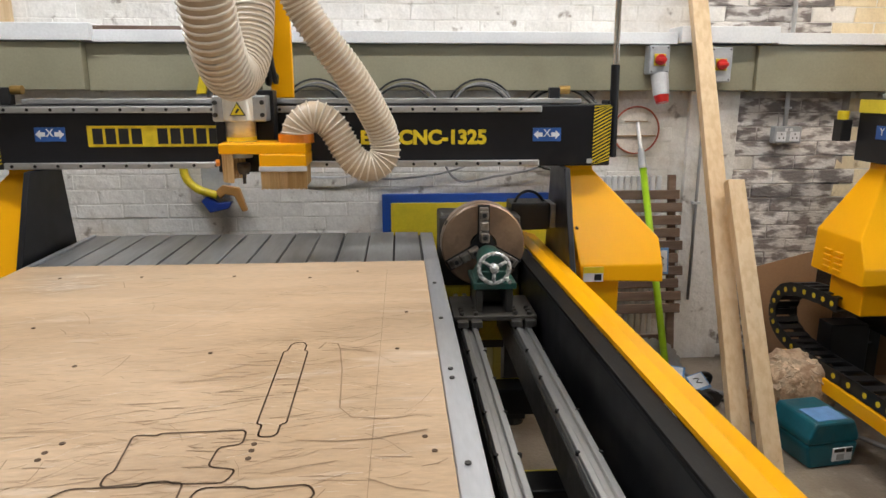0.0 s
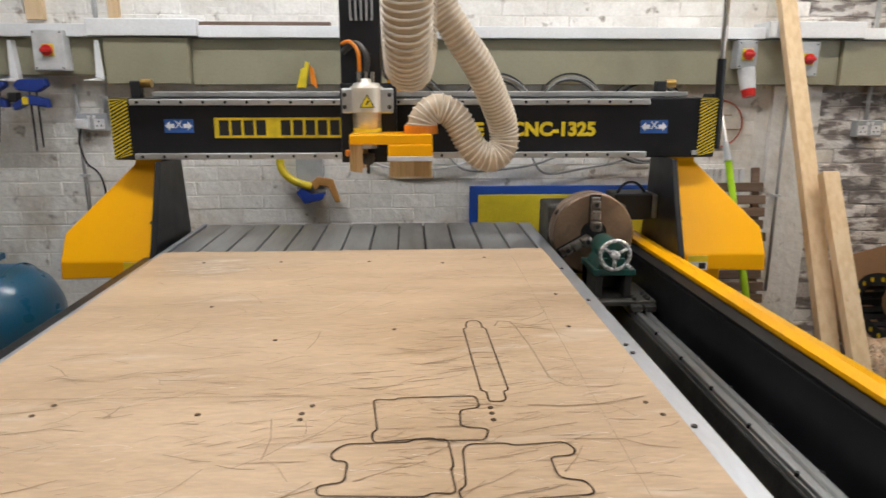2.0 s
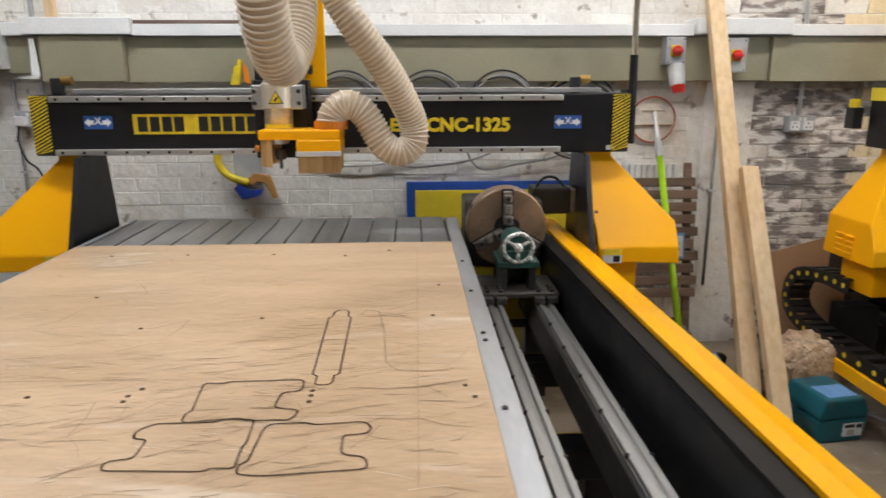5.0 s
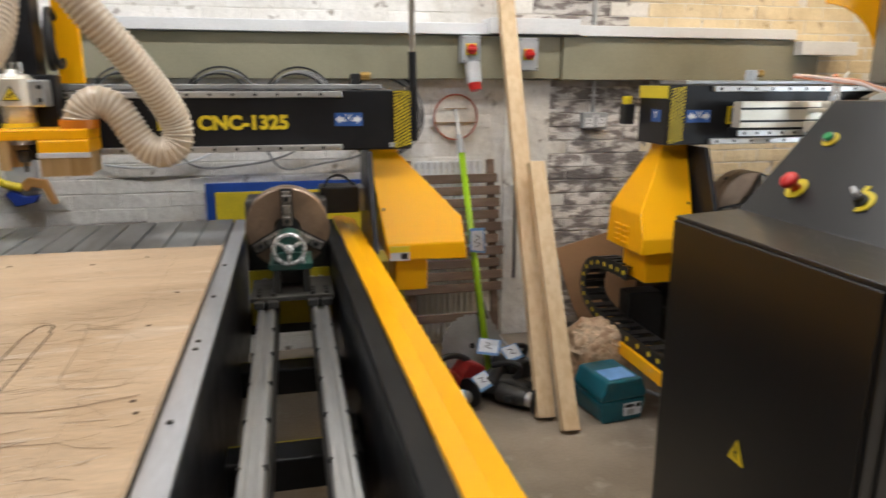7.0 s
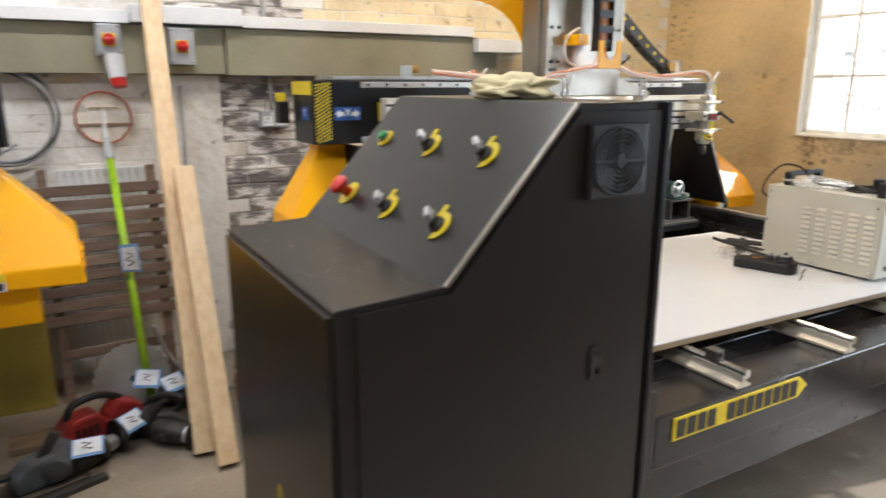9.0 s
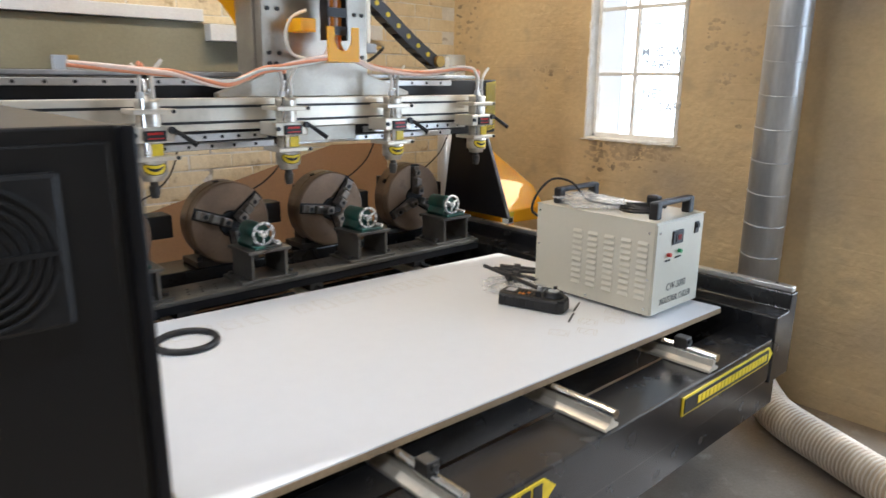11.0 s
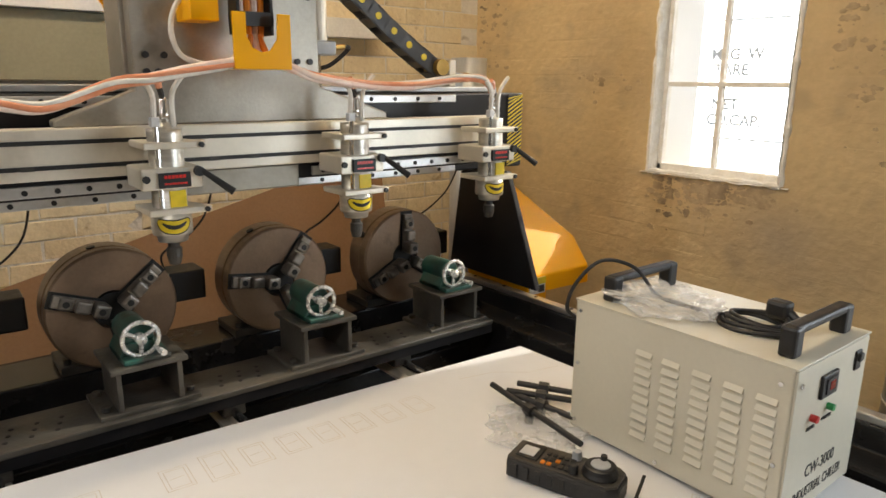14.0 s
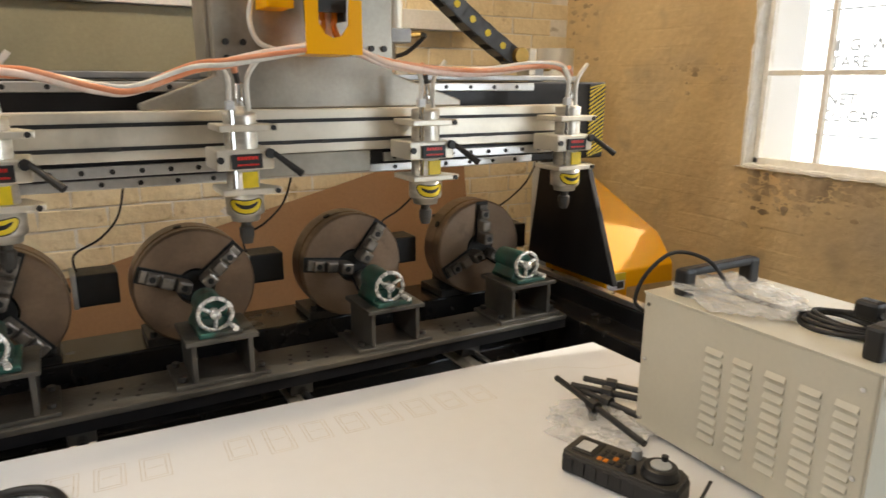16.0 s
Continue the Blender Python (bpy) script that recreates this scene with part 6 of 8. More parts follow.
for a, b in (((3.95, 2.18, 0.705), (4.038, 2.059, 0.698)), ((3.894, 2.161, 0.708), (4.01, 2.014, 0.7)), ((3.903, 2.167, 0.7), (3.944, 1.949, 0.695)), ((3.883, 2.204, 0.712), (3.867, 1.893, 0.69))):
    t = thing("clamp_bolt", a, "long black threaded clamp bolt with a nut", "bolt", "clamp bolts")
    part("shank", rod(a, b, 0.0075, seg=14, bevel=0.0015), M_PLASTIC, t)
    m = Vector(a).lerp(Vector(b), 0.46)
    d = (Vector(b) - Vector(a)).normalized() * 0.013
    part("nut", rod(m - d, m + d, 0.0155, seg=8, bevel=0.002), M_PLASTIC, t)
    p = m + Vector((0, 0, -0.004))
    part("swivel_pad", rod(p, (p.x, p.y, 0.668), 0.011, seg=12), M_PLASTIC, t)


def pendant():
    t = thing("hand_controller", (3.75, 1.835, 0.667), "black handheld machine controller lying on the white board", "controller")
    m = Matrix.Translation((3.752, 1.838, 0.667)) @ Matrix.Rotation(radians(-70), 4, "Z")

    def put(name, bm, mt, parent, label=""):
        bmesh.ops.transform(bm, matrix=m, verts=bm.verts)
        return part(name, bm, mt, parent, label)

    body = put("case", prism([(-0.115, -0.04), (0.10, -0.046), (0.12, -0.03), (0.12, 0.03), (0.10, 0.046), (-0.115, 0.04)], "z", 0.0, 0.042, 0.006), M_PLASTIC, t, "black moulded case")
    rim = prism([(-0.112, -0.036), (0.098, -0.042), (0.115, -0.028), (0.115, 0.028), (0.098, 0.042), (-0.112, 0.036)], "z", 0.042, 0.047)
    put("top_rim", rim, M_DARK, body, "worn dark face plate")
    put("screen", box(-0.100, -0.052, -0.028, 0.028, 0.047, 0.051, 0.002), M_PLASTIC, body, "dark glossy display window")
    # pale patch of wrapping film, coloured to stand for the screen's reflection
    put("screen_film", box(-0.094, -0.062, -0.020, 0.014, 0.051, 0.0525, 0.0005), M_LGREY, body, "silvery film patch standing for the screen's reflection")
    for i in range(5):
        for j in range(3):
            put("key", box(-0.044 + i * 0.013, -0.035 + i * 0.013, -0.030 + j * 0.018, -0.019 + j * 0.018, 0.047, 0.0505, 0.001), M_ORANGE if (i, j) in ((0, 0), (1, 0), (2, 1)) else M_PLASTIC, body)
    put("dial", lathe([(0.036, 0.0), (0.036, 0.006), (0.033, 0.012), (0.031, 0.020), (0.027, 0.022)], (0.072, 0, 0.045), (0, 0, 1), 30), M_PLASTIC, body, "black jog dial")
    put("dial_cap", rod((0.072, 0, 0.066), (0.072, 0, 0.0685), 0.020, 0.019, 24), M_GREY, body, "grey dial cap")
    put("dial_knob", rod((0.072, 0.018, 0.0675), (0.072, 0.018, 0.078), 0.0065, seg=14), M_PLASTIC, body)
    for x, y, m_ in ((0.026, -0.026, M_PLASTIC), (0.014, 0.026, M_GREY)):
        put("selector", rod((x, y, 0.047), (x, y, 0.066), 0.0105, 0.009, 16, bevel=0.0015), m_, body, "small selector knob")
    for k in range(7):
        for sy in (-1, 1):
            put("grip_rib", box(-0.10 + k * 0.026, -0.088 + k * 0.026, sy * 0.0425 - 0.003, sy * 0.0425 + 0.003, 0.008, 0.036, 0.001), M_PLASTIC, body)


pendant()
t = thing("ring_gasket", (2.72, 2.28, 0.667), "black rubber ring lying on the white board", "ring")
part("ring", ring((2.72, 2.28, 0.676), (0, 0, 1), 0.085, 0.010, 32), M_PLASTIC, t, "", True)
single("cloth", crumpled(2.09, 1.33, 1.3865, 0.075, 0.10, 0.030, 5.5, 4, 0.42), M_CLOTH, "crumpled cream cloth on top of the control cabinet", "cloth", (2.09, 1.33, 1.3865), True)


# ---- window ----
def window_one():
    t = thing("window_1", (5.19, 2.40, 1.12), "white-painted metal window with small panes in the cream wall", "window", kind="structure")
    ya, yb, za, zb, x = 2.13, 2.67, 1.12, 2.12, 5.190
    own = box(x, x + 0.03, ya, ya + 0.028, za, zb, 0.003)
    box(x, x + 0.03, yb - 0.028, yb, za, zb, 0.003, own)
    box(x, x + 0.03, ya, yb, za, za + 0.03, 0.003, own)
    box(x, x + 0.03, ya, yb, zb - 0.03, zb, 0.003, own)
    part("window_frame", own, M_WFRAME, t, "white-painted metal frame")
    part("mullion", box(x + 0.002, x + 0.026, 2.412, 2.430, za + 0.03, zb - 0.03, 0.002), M_WFRAME, t)
    zs = (1.15, 1.46, 1.79, 2.09)
    for z in zs[1:3]:
        part("glazing_bar", box(x + 0.003, x + 0.025, ya + 0.028, yb - 0.028, z - 0.009, z + 0.009, 0.002), M_WFRAME, t)
    for i in range(3):
        for y0, y1 in ((ya + 0.028, 2.412), (2.430, yb - 0.028)):
            p = part("pane", box(x + 0.012, x + 0.016, y0, y1, zs[i] + (0.009 if i else 0), zs[i + 1] - 0.009), M_GLASS, t, "clear glass pane")
            p.visible_shadow = False
    # thin white panel added so the opening's outer side reads bright
    part("outer_reveal", box(x + 0.032, 5.44, yb - 0.004, yb - 0.0005, za, zb), M_TRUNK, t, "white panel added to brighten the outer reveal")
    # uneven plastered reveal
    own = bmesh.new()
    bmesh.ops.create_grid(own, x_segments=6, y_segments=24, size=0.5)
    for v in own.verts:
        u, w = v.co.x + 0.5, v.co.y + 0.5
        v.co = Vector((WALL_X - 0.012 + u * 0.062, ya - 0.03 + w * 0.60, za + 0.004 - 0.010 * (1 - u) + 0.008 * noise.noise((u * 5, w * 14, 0))))
    part("window_sill", own, M_WFRAME, t, "rough white-painted sill")
    for y in (ya, yb):
        own = bmesh.new()
        bmesh.ops.create_grid(own, x_segments=5, y_segments=24, size=0.5)
        for v in own.verts:
            u, w = v.co.x + 0.5, v.co.y + 0.5
            bulge = 0.004 + 0.010 * (0.5 + 0.5 * noise.noise((u * 4, w * 16, y)))
            v.co = Vector((WALL_X - 0.010 + u * 0.062, y + (bulge if y == ya else -bulge), za - 0.01 + w * 1.0))
        part("reveal", own, M_WFRAME, t, "rough white-painted reveal")

    # rough paint round the opening
    for k, (pa_, pb_) in enumerate((((ya, za), (yb, za)), ((ya, za), (ya, 2.12)), ((yb, za), (yb, 2.12)))):
        pts = [(WALL_X + 0.002, pa_[0] + (pb_[0] - pa_[0]) * f / 30, pa_[1] + (pb_[1] - pa_[1]) * f / 30) for f in range(31)]
        part("painted_edge", tube(pts, 0.010, 8, 2, ribs=lambda run: 1.0 + 0.9 * noise.noise((run * 23, k * 5.0, 0))), M_WFRAME, t, "lumpy white-painted edge")


window_one()


def window_two():
    t = thing("window_2", (5.25, 0.2, 0.25), "white-painted metal workshop window", "window", kind="structure")
    own = bmesh.new()
    x = 5.25
    for y in (-0.6, -0.22, 0.18, 0.58, 0.97):
        box(x, x + 0.03, y, y + 0.03, 0.25, 2.35, bm=own)
    for z in (0.25, 0.95, 1.65, 2.32):
        box(x + 0.002, x + 0.028, -0.6, 1.0, z, z + 0.03, bm=own)
    part("window_frame", own, M_WFRAME, t, "white-painted metal frame")


window_two()

# yard outside
single("ground", box(5.45, 60, -40, 40, -0.3, -0.15), M_TARMAC, "pale tarmac yard outside the window", "ground", (20, 0, -0.15), kind="structure")
t = thing("shipping_container", (8.0, 3.6, -0.15), "pale ribbed shipping container in the yard, glowing for daylight", "container")
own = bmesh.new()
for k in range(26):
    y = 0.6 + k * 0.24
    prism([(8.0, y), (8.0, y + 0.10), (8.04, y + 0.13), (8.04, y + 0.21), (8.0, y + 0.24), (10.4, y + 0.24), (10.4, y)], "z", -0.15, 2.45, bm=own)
# the wall glows: it replaces bright daylight and lights the window
part("ribbed_wall", own, M_OUTSIDE, t, "pale ribbed steel wall glowing in place of daylight")
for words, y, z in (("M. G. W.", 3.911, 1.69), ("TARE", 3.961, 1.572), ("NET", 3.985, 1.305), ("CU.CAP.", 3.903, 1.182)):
    part("stencil_words", lettering(words, 0.122, Matrix.Translation((7.99, y, z)) @ Euler((math.pi / 2, 0, -math.pi / 2)).to_matrix().to_4x4(), bold=0.003), M_OUT_INK, t, "glowing grey stencilled words")
part("lock_rod", rod((7.97, 4.34, 0.0), (7.97, 4.34, 2.4), 0.018, seg=12), M_OUT_INK, t, "glowing pale grey door locking rod")
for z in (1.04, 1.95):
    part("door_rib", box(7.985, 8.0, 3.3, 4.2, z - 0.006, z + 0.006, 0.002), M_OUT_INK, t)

# ---- extraction duct by the right wall ----
t = thing("spiral_duct", (4.98, 1.59, 0.0), "galvanised spiral extraction duct standing by the cream wall", "duct")
part("pipe", rod((4.98, 1.59, 0.16), (4.98, 1.59, TOP_Z), 0.083, seg=40), M_GALV, t, "galvanised steel pipe", True)
for k in range(22):
    z = 0.3 + k * 0.135
    pts = [(4.98 + 0.083 * math.cos(a), 1.59 + 0.083 * math.sin(a), z + 0.012 * math.cos(a - 0.6)) for a in [j * math.pi / 12 for j in range(24)]]
    part("lock_seam", tube(pts, 0.0028, 6, 1, True, curved=False), M_GALV, t)
part("boot", rod((4.98, 1.59, 0.0), (4.98, 1.59, 0.17), 0.088, seg=30), M_LGREY, t, "grey plastic boot")
t = thing("flexible_duct", (4.7, 1.1, 0.0), "cream ribbed flexible duct lying on the concrete floor", "duct")
spiral_hose("ribbed_duct", [(4.90, 1.50, 0.13), (4.78, 1.36, 0.09), (4.66, 1.12, 0.083), (4.50, 0.75, 0.083), (4.45, 0.35, 0.083)], 0.078, t)
t = thing("duct_offcut", (4.76, 3.35, 0.0), "galvanised duct offcut standing in the corner", "duct")
part("pipe", lathe([(0.078, 0.0), (0.078, 1.56), (0.072, 1.56), (0.072, 1.2)], (4.76, 3.35, 0), (0, 0, 1), 32), M_GALV, t, "", True)

# brown sheet leaning on the wall behind the second machine
own = prism([(1.98, 0.56), (4.10, 1.085), (4.47, 1.08), (4.47, 0.0), (2.16, 0.0), (2.05, 0.30)], "y", 0.0, 0.006)
bmesh.ops.transform(own, matrix=Matrix.Translation((0, 3.42, 0)) @ Matrix.Rotation(radians(-10), 4, "X"), verts=own.verts)
single("hardboard_sheet", own, M_MDF, "large brown hardboard sheet leaning against the wall", "board", (3.3, 3.42, 0.0))


# ---- things on the back wall ----
def isolator(x, z, w, h, y, socket=False, big=False):
    t = thing("isolator_switch", (x, y, z), "grey isolator switch box with a red rotary handle", "switch", "wall switches")
    d = 0.075
    part("box", box(x - w / 2, x + w / 2, y - d, y, z - h / 2, z + h / 2, 0.006), M_LGREY if big else M_GREY, t, "grey enclosure")
    plate = part("handle_plate", box(x - 0.028, x + 0.028, y - d - 0.006, y - d, z - 0.028, z + 0.028, 0.003), M_DIAL, t, "yellow backing plate")
    part("rotary_handle", rod((x, y - d - 0.006, z), (x, y - d - 0.022, z), 0.026, seg=24, bevel=0.003), M_RED, plate, "red rotary handle")
    part("handle_grip", box(x - 0.025, x + 0.025, y - d - 0.034, y - d - 0.022, z - 0.008, z + 0.008, 0.003), M_RED, plate)
    for sx in (-1, 1):
        for sz in (-1, 1):
            part("box_screw", rod((x + sx * (w / 2 - 0.012), y - d, z + sz * (h / 2 - 0.012)), (x + sx * (w / 2 - 0.012), y - d - 0.002, z + sz * (h / 2 - 0.012)), 0.004, seg=8), M_DARK, t)
    if socket:
        own = rod((x + 0.012, y - 0.05, z - h / 2), (x + 0.020, y - 0.075, z - h / 2 - 0.10), 0.042, 0.038, 20)
        s = part("industrial_socket", own, M_LGREY, t, "grey industrial socket with a red cap")
        part("socket_cap", rod((x + 0.020, y - 0.075, z - h / 2 - 0.10), (x + 0.024, y - 0.085, z - h / 2 - 0.135), 0.036, 0.030, 20), M_RED, s, "dull red socket cap")


isolator(1.505, 1.60, 0.10, 0.135, 3.645, True)
isolator(1.808, 1.578, 0.11, 0.165, 3.64)
isolator(-1.835, 1.612, 0.145, 0.185, 3.64, big=True)


def wall_socket(x, z, y, plugged=False):
    t = thing("wall_socket", (x, y, z), "grey metal-clad double wall socket", "socket", "wall sockets")
    part("box", box(x - 0.073, x + 0.073, y - 0.045, y, z - 0.043, z + 0.043, 0.005), M_GREY, t)
    for d in (-0.036, 0.036):
        f = part("outlet", box(x + d - 0.026, x + d + 0.026, y - 0.048, y - 0.044, z - 0.034, z + 0.016, 0.002), M_SIGN_WHITE, t, "white outlet face")
        for u, v in ((0, 0.004), (-0.011, -0.016), (0.011, -0.016)):
            # black tab for the shade in a pin opening
            part("pin_hole", box(x + d + u - 0.003, x + d + u + 0.003, y - 0.0495, y - 0.048, z + v - 0.004, z + v + 0.004), M_INK, f)
        part("rocker", box(x + d * 0.35 - 0.007, x + d * 0.35 + 0.007, y - 0.051, y - 0.045, z + 0.018, z + 0.034, 0.001), M_SIGN_WHITE, t)
    if plugged:
        p = part("plug", box(x - 0.065, x - 0.018, y - 0.085, y - 0.048, z - 0.03, z + 0.018, 0.006), M_SIGN_WHITE, t, "white plug")
        part("flex", tube([(x - 0.042, y - 0.075, z - 0.03), (x - 0.06, y - 0.07, z - 0.10), (x - 0.045, y - 0.05, z - 0.20), (x + 0.02, y - 0.03, z - 0.33), (x + 0.03, y - 0.02, z - 0.9)], 0.005, 8), M_CABLE, p)


wall_socket(2.255, 1.232, 3.73)
wall_socket(-1.73, 1.275, 3.73, True)


def conduit(x, z0, z1, y=3.715, r=0.011, m=None, label="pale steel cable conduit clipped to the wall"):
    t = thing("conduit", (x, y, z0), label, "conduit", "conduits")
    part("pipe", rod((x, y, z0), (x, y, z1), r, seg=14), m or M_LGREY, t, "", True)
    part("pipe_clip", box(x - 0.02, x + 0.02, y - r - 0.002, y + 0.02, (z0 + z1) / 2, (z0 + z1) / 2 + 0.012), M_LGREY, t)


conduit(2.25, 1.275, 1.45)
conduit(2.235, 1.74, TOP_Z)
conduit(-1.665, 1.32, 1.46, r=0.012)
conduit(-1.66, 1.76, TOP_Z, y=3.70)
conduit(1.80, 0.35, 1.40, 3.69, 0.008, M_GCABLE, "grey cable conduit clipped to the white pier")
conduit(-1.80, 0.55, 1.46, 3.70, 0.009, M_GCABLE, "grey cable running down the white wall")

# white brackets hanging under the trunking
for x in (-2.03, -1.625):
    t = thing("shelf_bracket", (x, 3.64, 1.48), "white steel shelf bracket on the khaki rail", "bracket", "shelf brackets")
    part("upright", prism([(x - 0.006, 1.66), (x + 0.010, 1.66), (x + 0.022, 1.48), (x - 0.016, 1.48)], "y", 3.60 if x < -1.7 else 3.585, 3.64 if x < -1.7 else 3.597), M_TRUNK, t)
    part("arm", prism([(3.60, 1.487), (3.45, 1.478), (3.45, 1.474), (3.60, 1.472)], "x", x - 0.012, x + 0.012), M_TRUNK, t)

# red industrial plug and grey socket
t = thing("industrial_socket", (-2.26, 3.64, 1.64), "grey industrial socket with a red plug and black cable", "socket")
part("box", box(-2.30, -2.13, 3.57, 3.64, 1.59, 1.69, 0.008), M_LGREY, t, "grey enclosure")
part("dial", rod((-2.20, 3.57, 1.645), (-2.20, 3.555, 1.645), 0.030, seg=24), M_SIGN_WHITE, t)
part("dial_grip", box(-2.206, -2.194, 3.545, 3.556, 1.618, 1.672, 0.003), M_LGREY, t)
pl = part("plug", rod((-2.28, 3.56, 1.645), (-2.345, 3.52, 1.63), 0.034, 0.029, 20), M_RED, t, "red industrial plug")
part("plug_tail", rod((-2.345, 3.52, 1.63), (-2.43, 3.47, 1.61), 0.026, 0.018, 18), M_GREY, pl)
part("cable", tube([(-2.43, 3.47, 1.61), (-2.44, 3.47, 1.50), (-2.41, 3.52, 1.2), (-2.37, 3.55, 0.9), (-2.36, 3.4, 0.5), (-2.4, 3.3, 0.1)], 0.008, 8), M_CABLE, pl)

# quick-grip clamps hung on the rail
for x, n_bars, tilt in ((-2.12, 3, 0.16), (-1.93, 2, 0.0)):
    t = thing("bar_clamp", (x, 3.60, 1.42), "blue and black quick-release bar clamp hung from the rail", "clamp", "bar clamps")
    for k in range(n_bars):
        dx = (k - n_bars / 2) * 0.028
        part("bar", box(x + dx - 0.004, x + dx + 0.004, 3.585 + k * 0.008, 3.59 + k * 0.008, 1.14 + 0.02 * k, 1.46), M_PLASTIC, t, "black steel bar").rotation_euler = (0, tilt, 0)
    part("upper_jaw", prism([(x - 0.085, 1.455), (x - 0.06, 1.48), (x + 0.06, 1.485), (x + 0.07, 1.45), (x + 0.02, 1.42), (x - 0.07, 1.43)], "y", 3.55, 3.60, 0.006), M_BLUE, t, "blue moulded jaw")
    part("grip", prism([(x - 0.10, 1.365), (x - 0.02, 1.41), (x + 0.06, 1.39), (x + 0.07, 1.35), (x - 0.03, 1.365), (x - 0.09, 1.335)], "y", 3.545, 3.595, 0.006), M_BLUE, t, "blue pistol grip")
    part("pad", box(x - 0.115, x - 0.07, 3.55, 3.595, 1.375, 1.42, 0.005), M_PLASTIC, t)
    part("badge", box(x - 0.045, x - 0.015, 3.541, 3.546, 1.365, 1.40, 0.001), M_LABEL_Y, t)

# white water container and blue rope at the far end of the trunking
t = thing("water_container", (-2.62, 3.60, 1.49), "milky white plastic water container hung by a blue rope", "container")
part("tank", lathe([(0.02, 0.0), (0.12, 0.012), (0.18, 0.05), (0.20, 0.15), (0.20, 0.36), (0.17, 0.43), (0.08, 0.47), (0.05, 0.48)], (-2.62, 3.40, 1.475), (0, 0, 1), 30), M_JUG, t, "", True)
part("rope", tube([(-2.44, 3.38, 1.78), (-2.36, 3.45, 1.86), (-2.28, 3.55, 1.95), (-2.2, 3.65, 2.1)], 0.008, 8), M_ROPE, t, "blue rope")
for x, w in ((-1.945, 0.085), (-1.575, 0.05)):
    single("timber_batten", box(x - w / 2, x + w / 2, 3.70, 3.732, 1.76, TOP_Z, 0.003), M_TIMBER, "bare softwood batten fixed up the wall", "batten", (x, 3.72, 1.76), group="wall battens")
single("timber_strip", box(-1.16, -0.53, 3.62, 3.66, 1.730, 1.748, 0.002), M_SLAT, "thin brown timber strip lying on the trunking", "batten", (-0.85, 3.64, 1.73))

# framed yellow board
t = thing("notice_board", (0.62, 3.73, 0.62), "yellow board with a blue border fixed on the wall", "board")
part("border", box(0.155, 1.16, 3.712, 3.733, 0.60, 0.938, 0.003), M_POSTER_B, t, "blue border")
part("yellow_face", box(0.20, 1.12, 3.707, 3.713, 0.64, 0.893, 0.002), M_POSTER_Y, t, "plain yellow face")

# hand saws hung behind the gantry
t = thing("hand_saw", (-0.70, 3.70, 0.9), "yellow and blue handled saw hanging on the wall", "saw")
part("handle", tube([(-0.80, 3.68, 1.20), (-0.815, 3.68, 1.06), (-0.76, 3.67, 0.985), (-0.66, 3.665, 0.95)], 0.020, 12), M_DIAL, t, "curved yellow handle", True)
part("grip", prism([(-0.67, 0.965), (-0.63, 1.0), (-0.55, 0.985), (-0.515, 0.87), (-0.54, 0.865), (-0.575, 0.945), (-0.62, 0.955), (-0.64, 0.93)], "y", 3.655, 3.69, 0.005), M_TAN, t, "tan-orange grip")
part("blue_grip", prism([(-0.74, 0.92), (-0.70, 0.86), (-0.61, 0.88), (-0.59, 0.915), (-0.66, 0.91), (-0.71, 0.945)], "y", 3.66, 3.70, 0.005), M_BLUE, t, "blue plastic grip")
part("blade_cover", box(-0.74, -0.60, 3.70, 3.725, 0.93, 1.25, 0.004), M_GREY, t, "grey blade")
t = thing("hand_saw", (-0.66, 3.60, 1.46), "yellow-handled saw standing behind the rail", "saw")
part("handle", prism([(-0.70, 1.44), (-0.655, 1.44), (-0.635, 1.56), (-0.655, 1.565), (-0.66, 1.535), (-0.675, 1.53)], "y", 3.585, 3.61, 0.004), M_DIAL, t, "yellow handle")
part("blade", box(-0.70, -0.655, 3.594, 3.598, 1.20, 1.44), M_BLADE, t)
part("tip", prism([(-0.63, 1.46), (-0.60, 1.44), (-0.615, 1.53), (-0.635, 1.55)], "y", 3.59, 3.60), M_ORANGE, t)

# coils of cable hung along the wall
for x, r, z, nloop in ((-0.145, 0.16, 1.34, 3), (0.28, 0.17, 1.33, 3), (0.645, 0.165, 1.335, 4), (1.06, 0.215, 1.27, 4)):
    t = thing("cable_coil", (x, 3.66, z - r), "coil of black cable hung on the painted wall", "cable", "hung cable coils")
    for k in range(nloop):
        part("loop", ring((x + 0.012 * math.sin(k * 2.1), 3.625 - k * 0.012 if z > 1.3 else 3.70 - k * 0.012, z + 0.010 * math.cos(k * 1.7)), (0.05 * math.sin(k), 1, 0.06 * math.cos(k * 3)), r - 0.006 * k, 0.005, 40), M_CABLE if k % 2 == 0 else M_GCABLE, t)
# slack cables drooping under the beam
t = thing("slack_cable", (-0.2, 3.71, 1.0), "slack grey cable drooping along the painted wall", "cable")
for k in range(3):
    part("cable", tube([(-0.45 + k * 0.45, 3.70, 1.16), (-0.30 + k * 0.42, 3.70, 1.05 - 0.02 * k), (-0.05 + k * 0.4, 3.70, 1.03), (0.15 + k * 0.4, 3.70, 1.07), (0.3 + k * 0.4, 3.70, 1.15)], 0.006, 8), M_GCABLE if k else M_SIGN_WHITE, t)

# beige sieve disc with a red rim
t = thing("sieve", (1.457, 3.70, 1.14), "round beige sieve with a red rim hung on the wall", "sieve")
part("rim", ring((1.457, 3.70, 1.258), (0, 1, 0), 0.118, 0.0045, 40), M_RIM, t, "thin dull red rim", True)
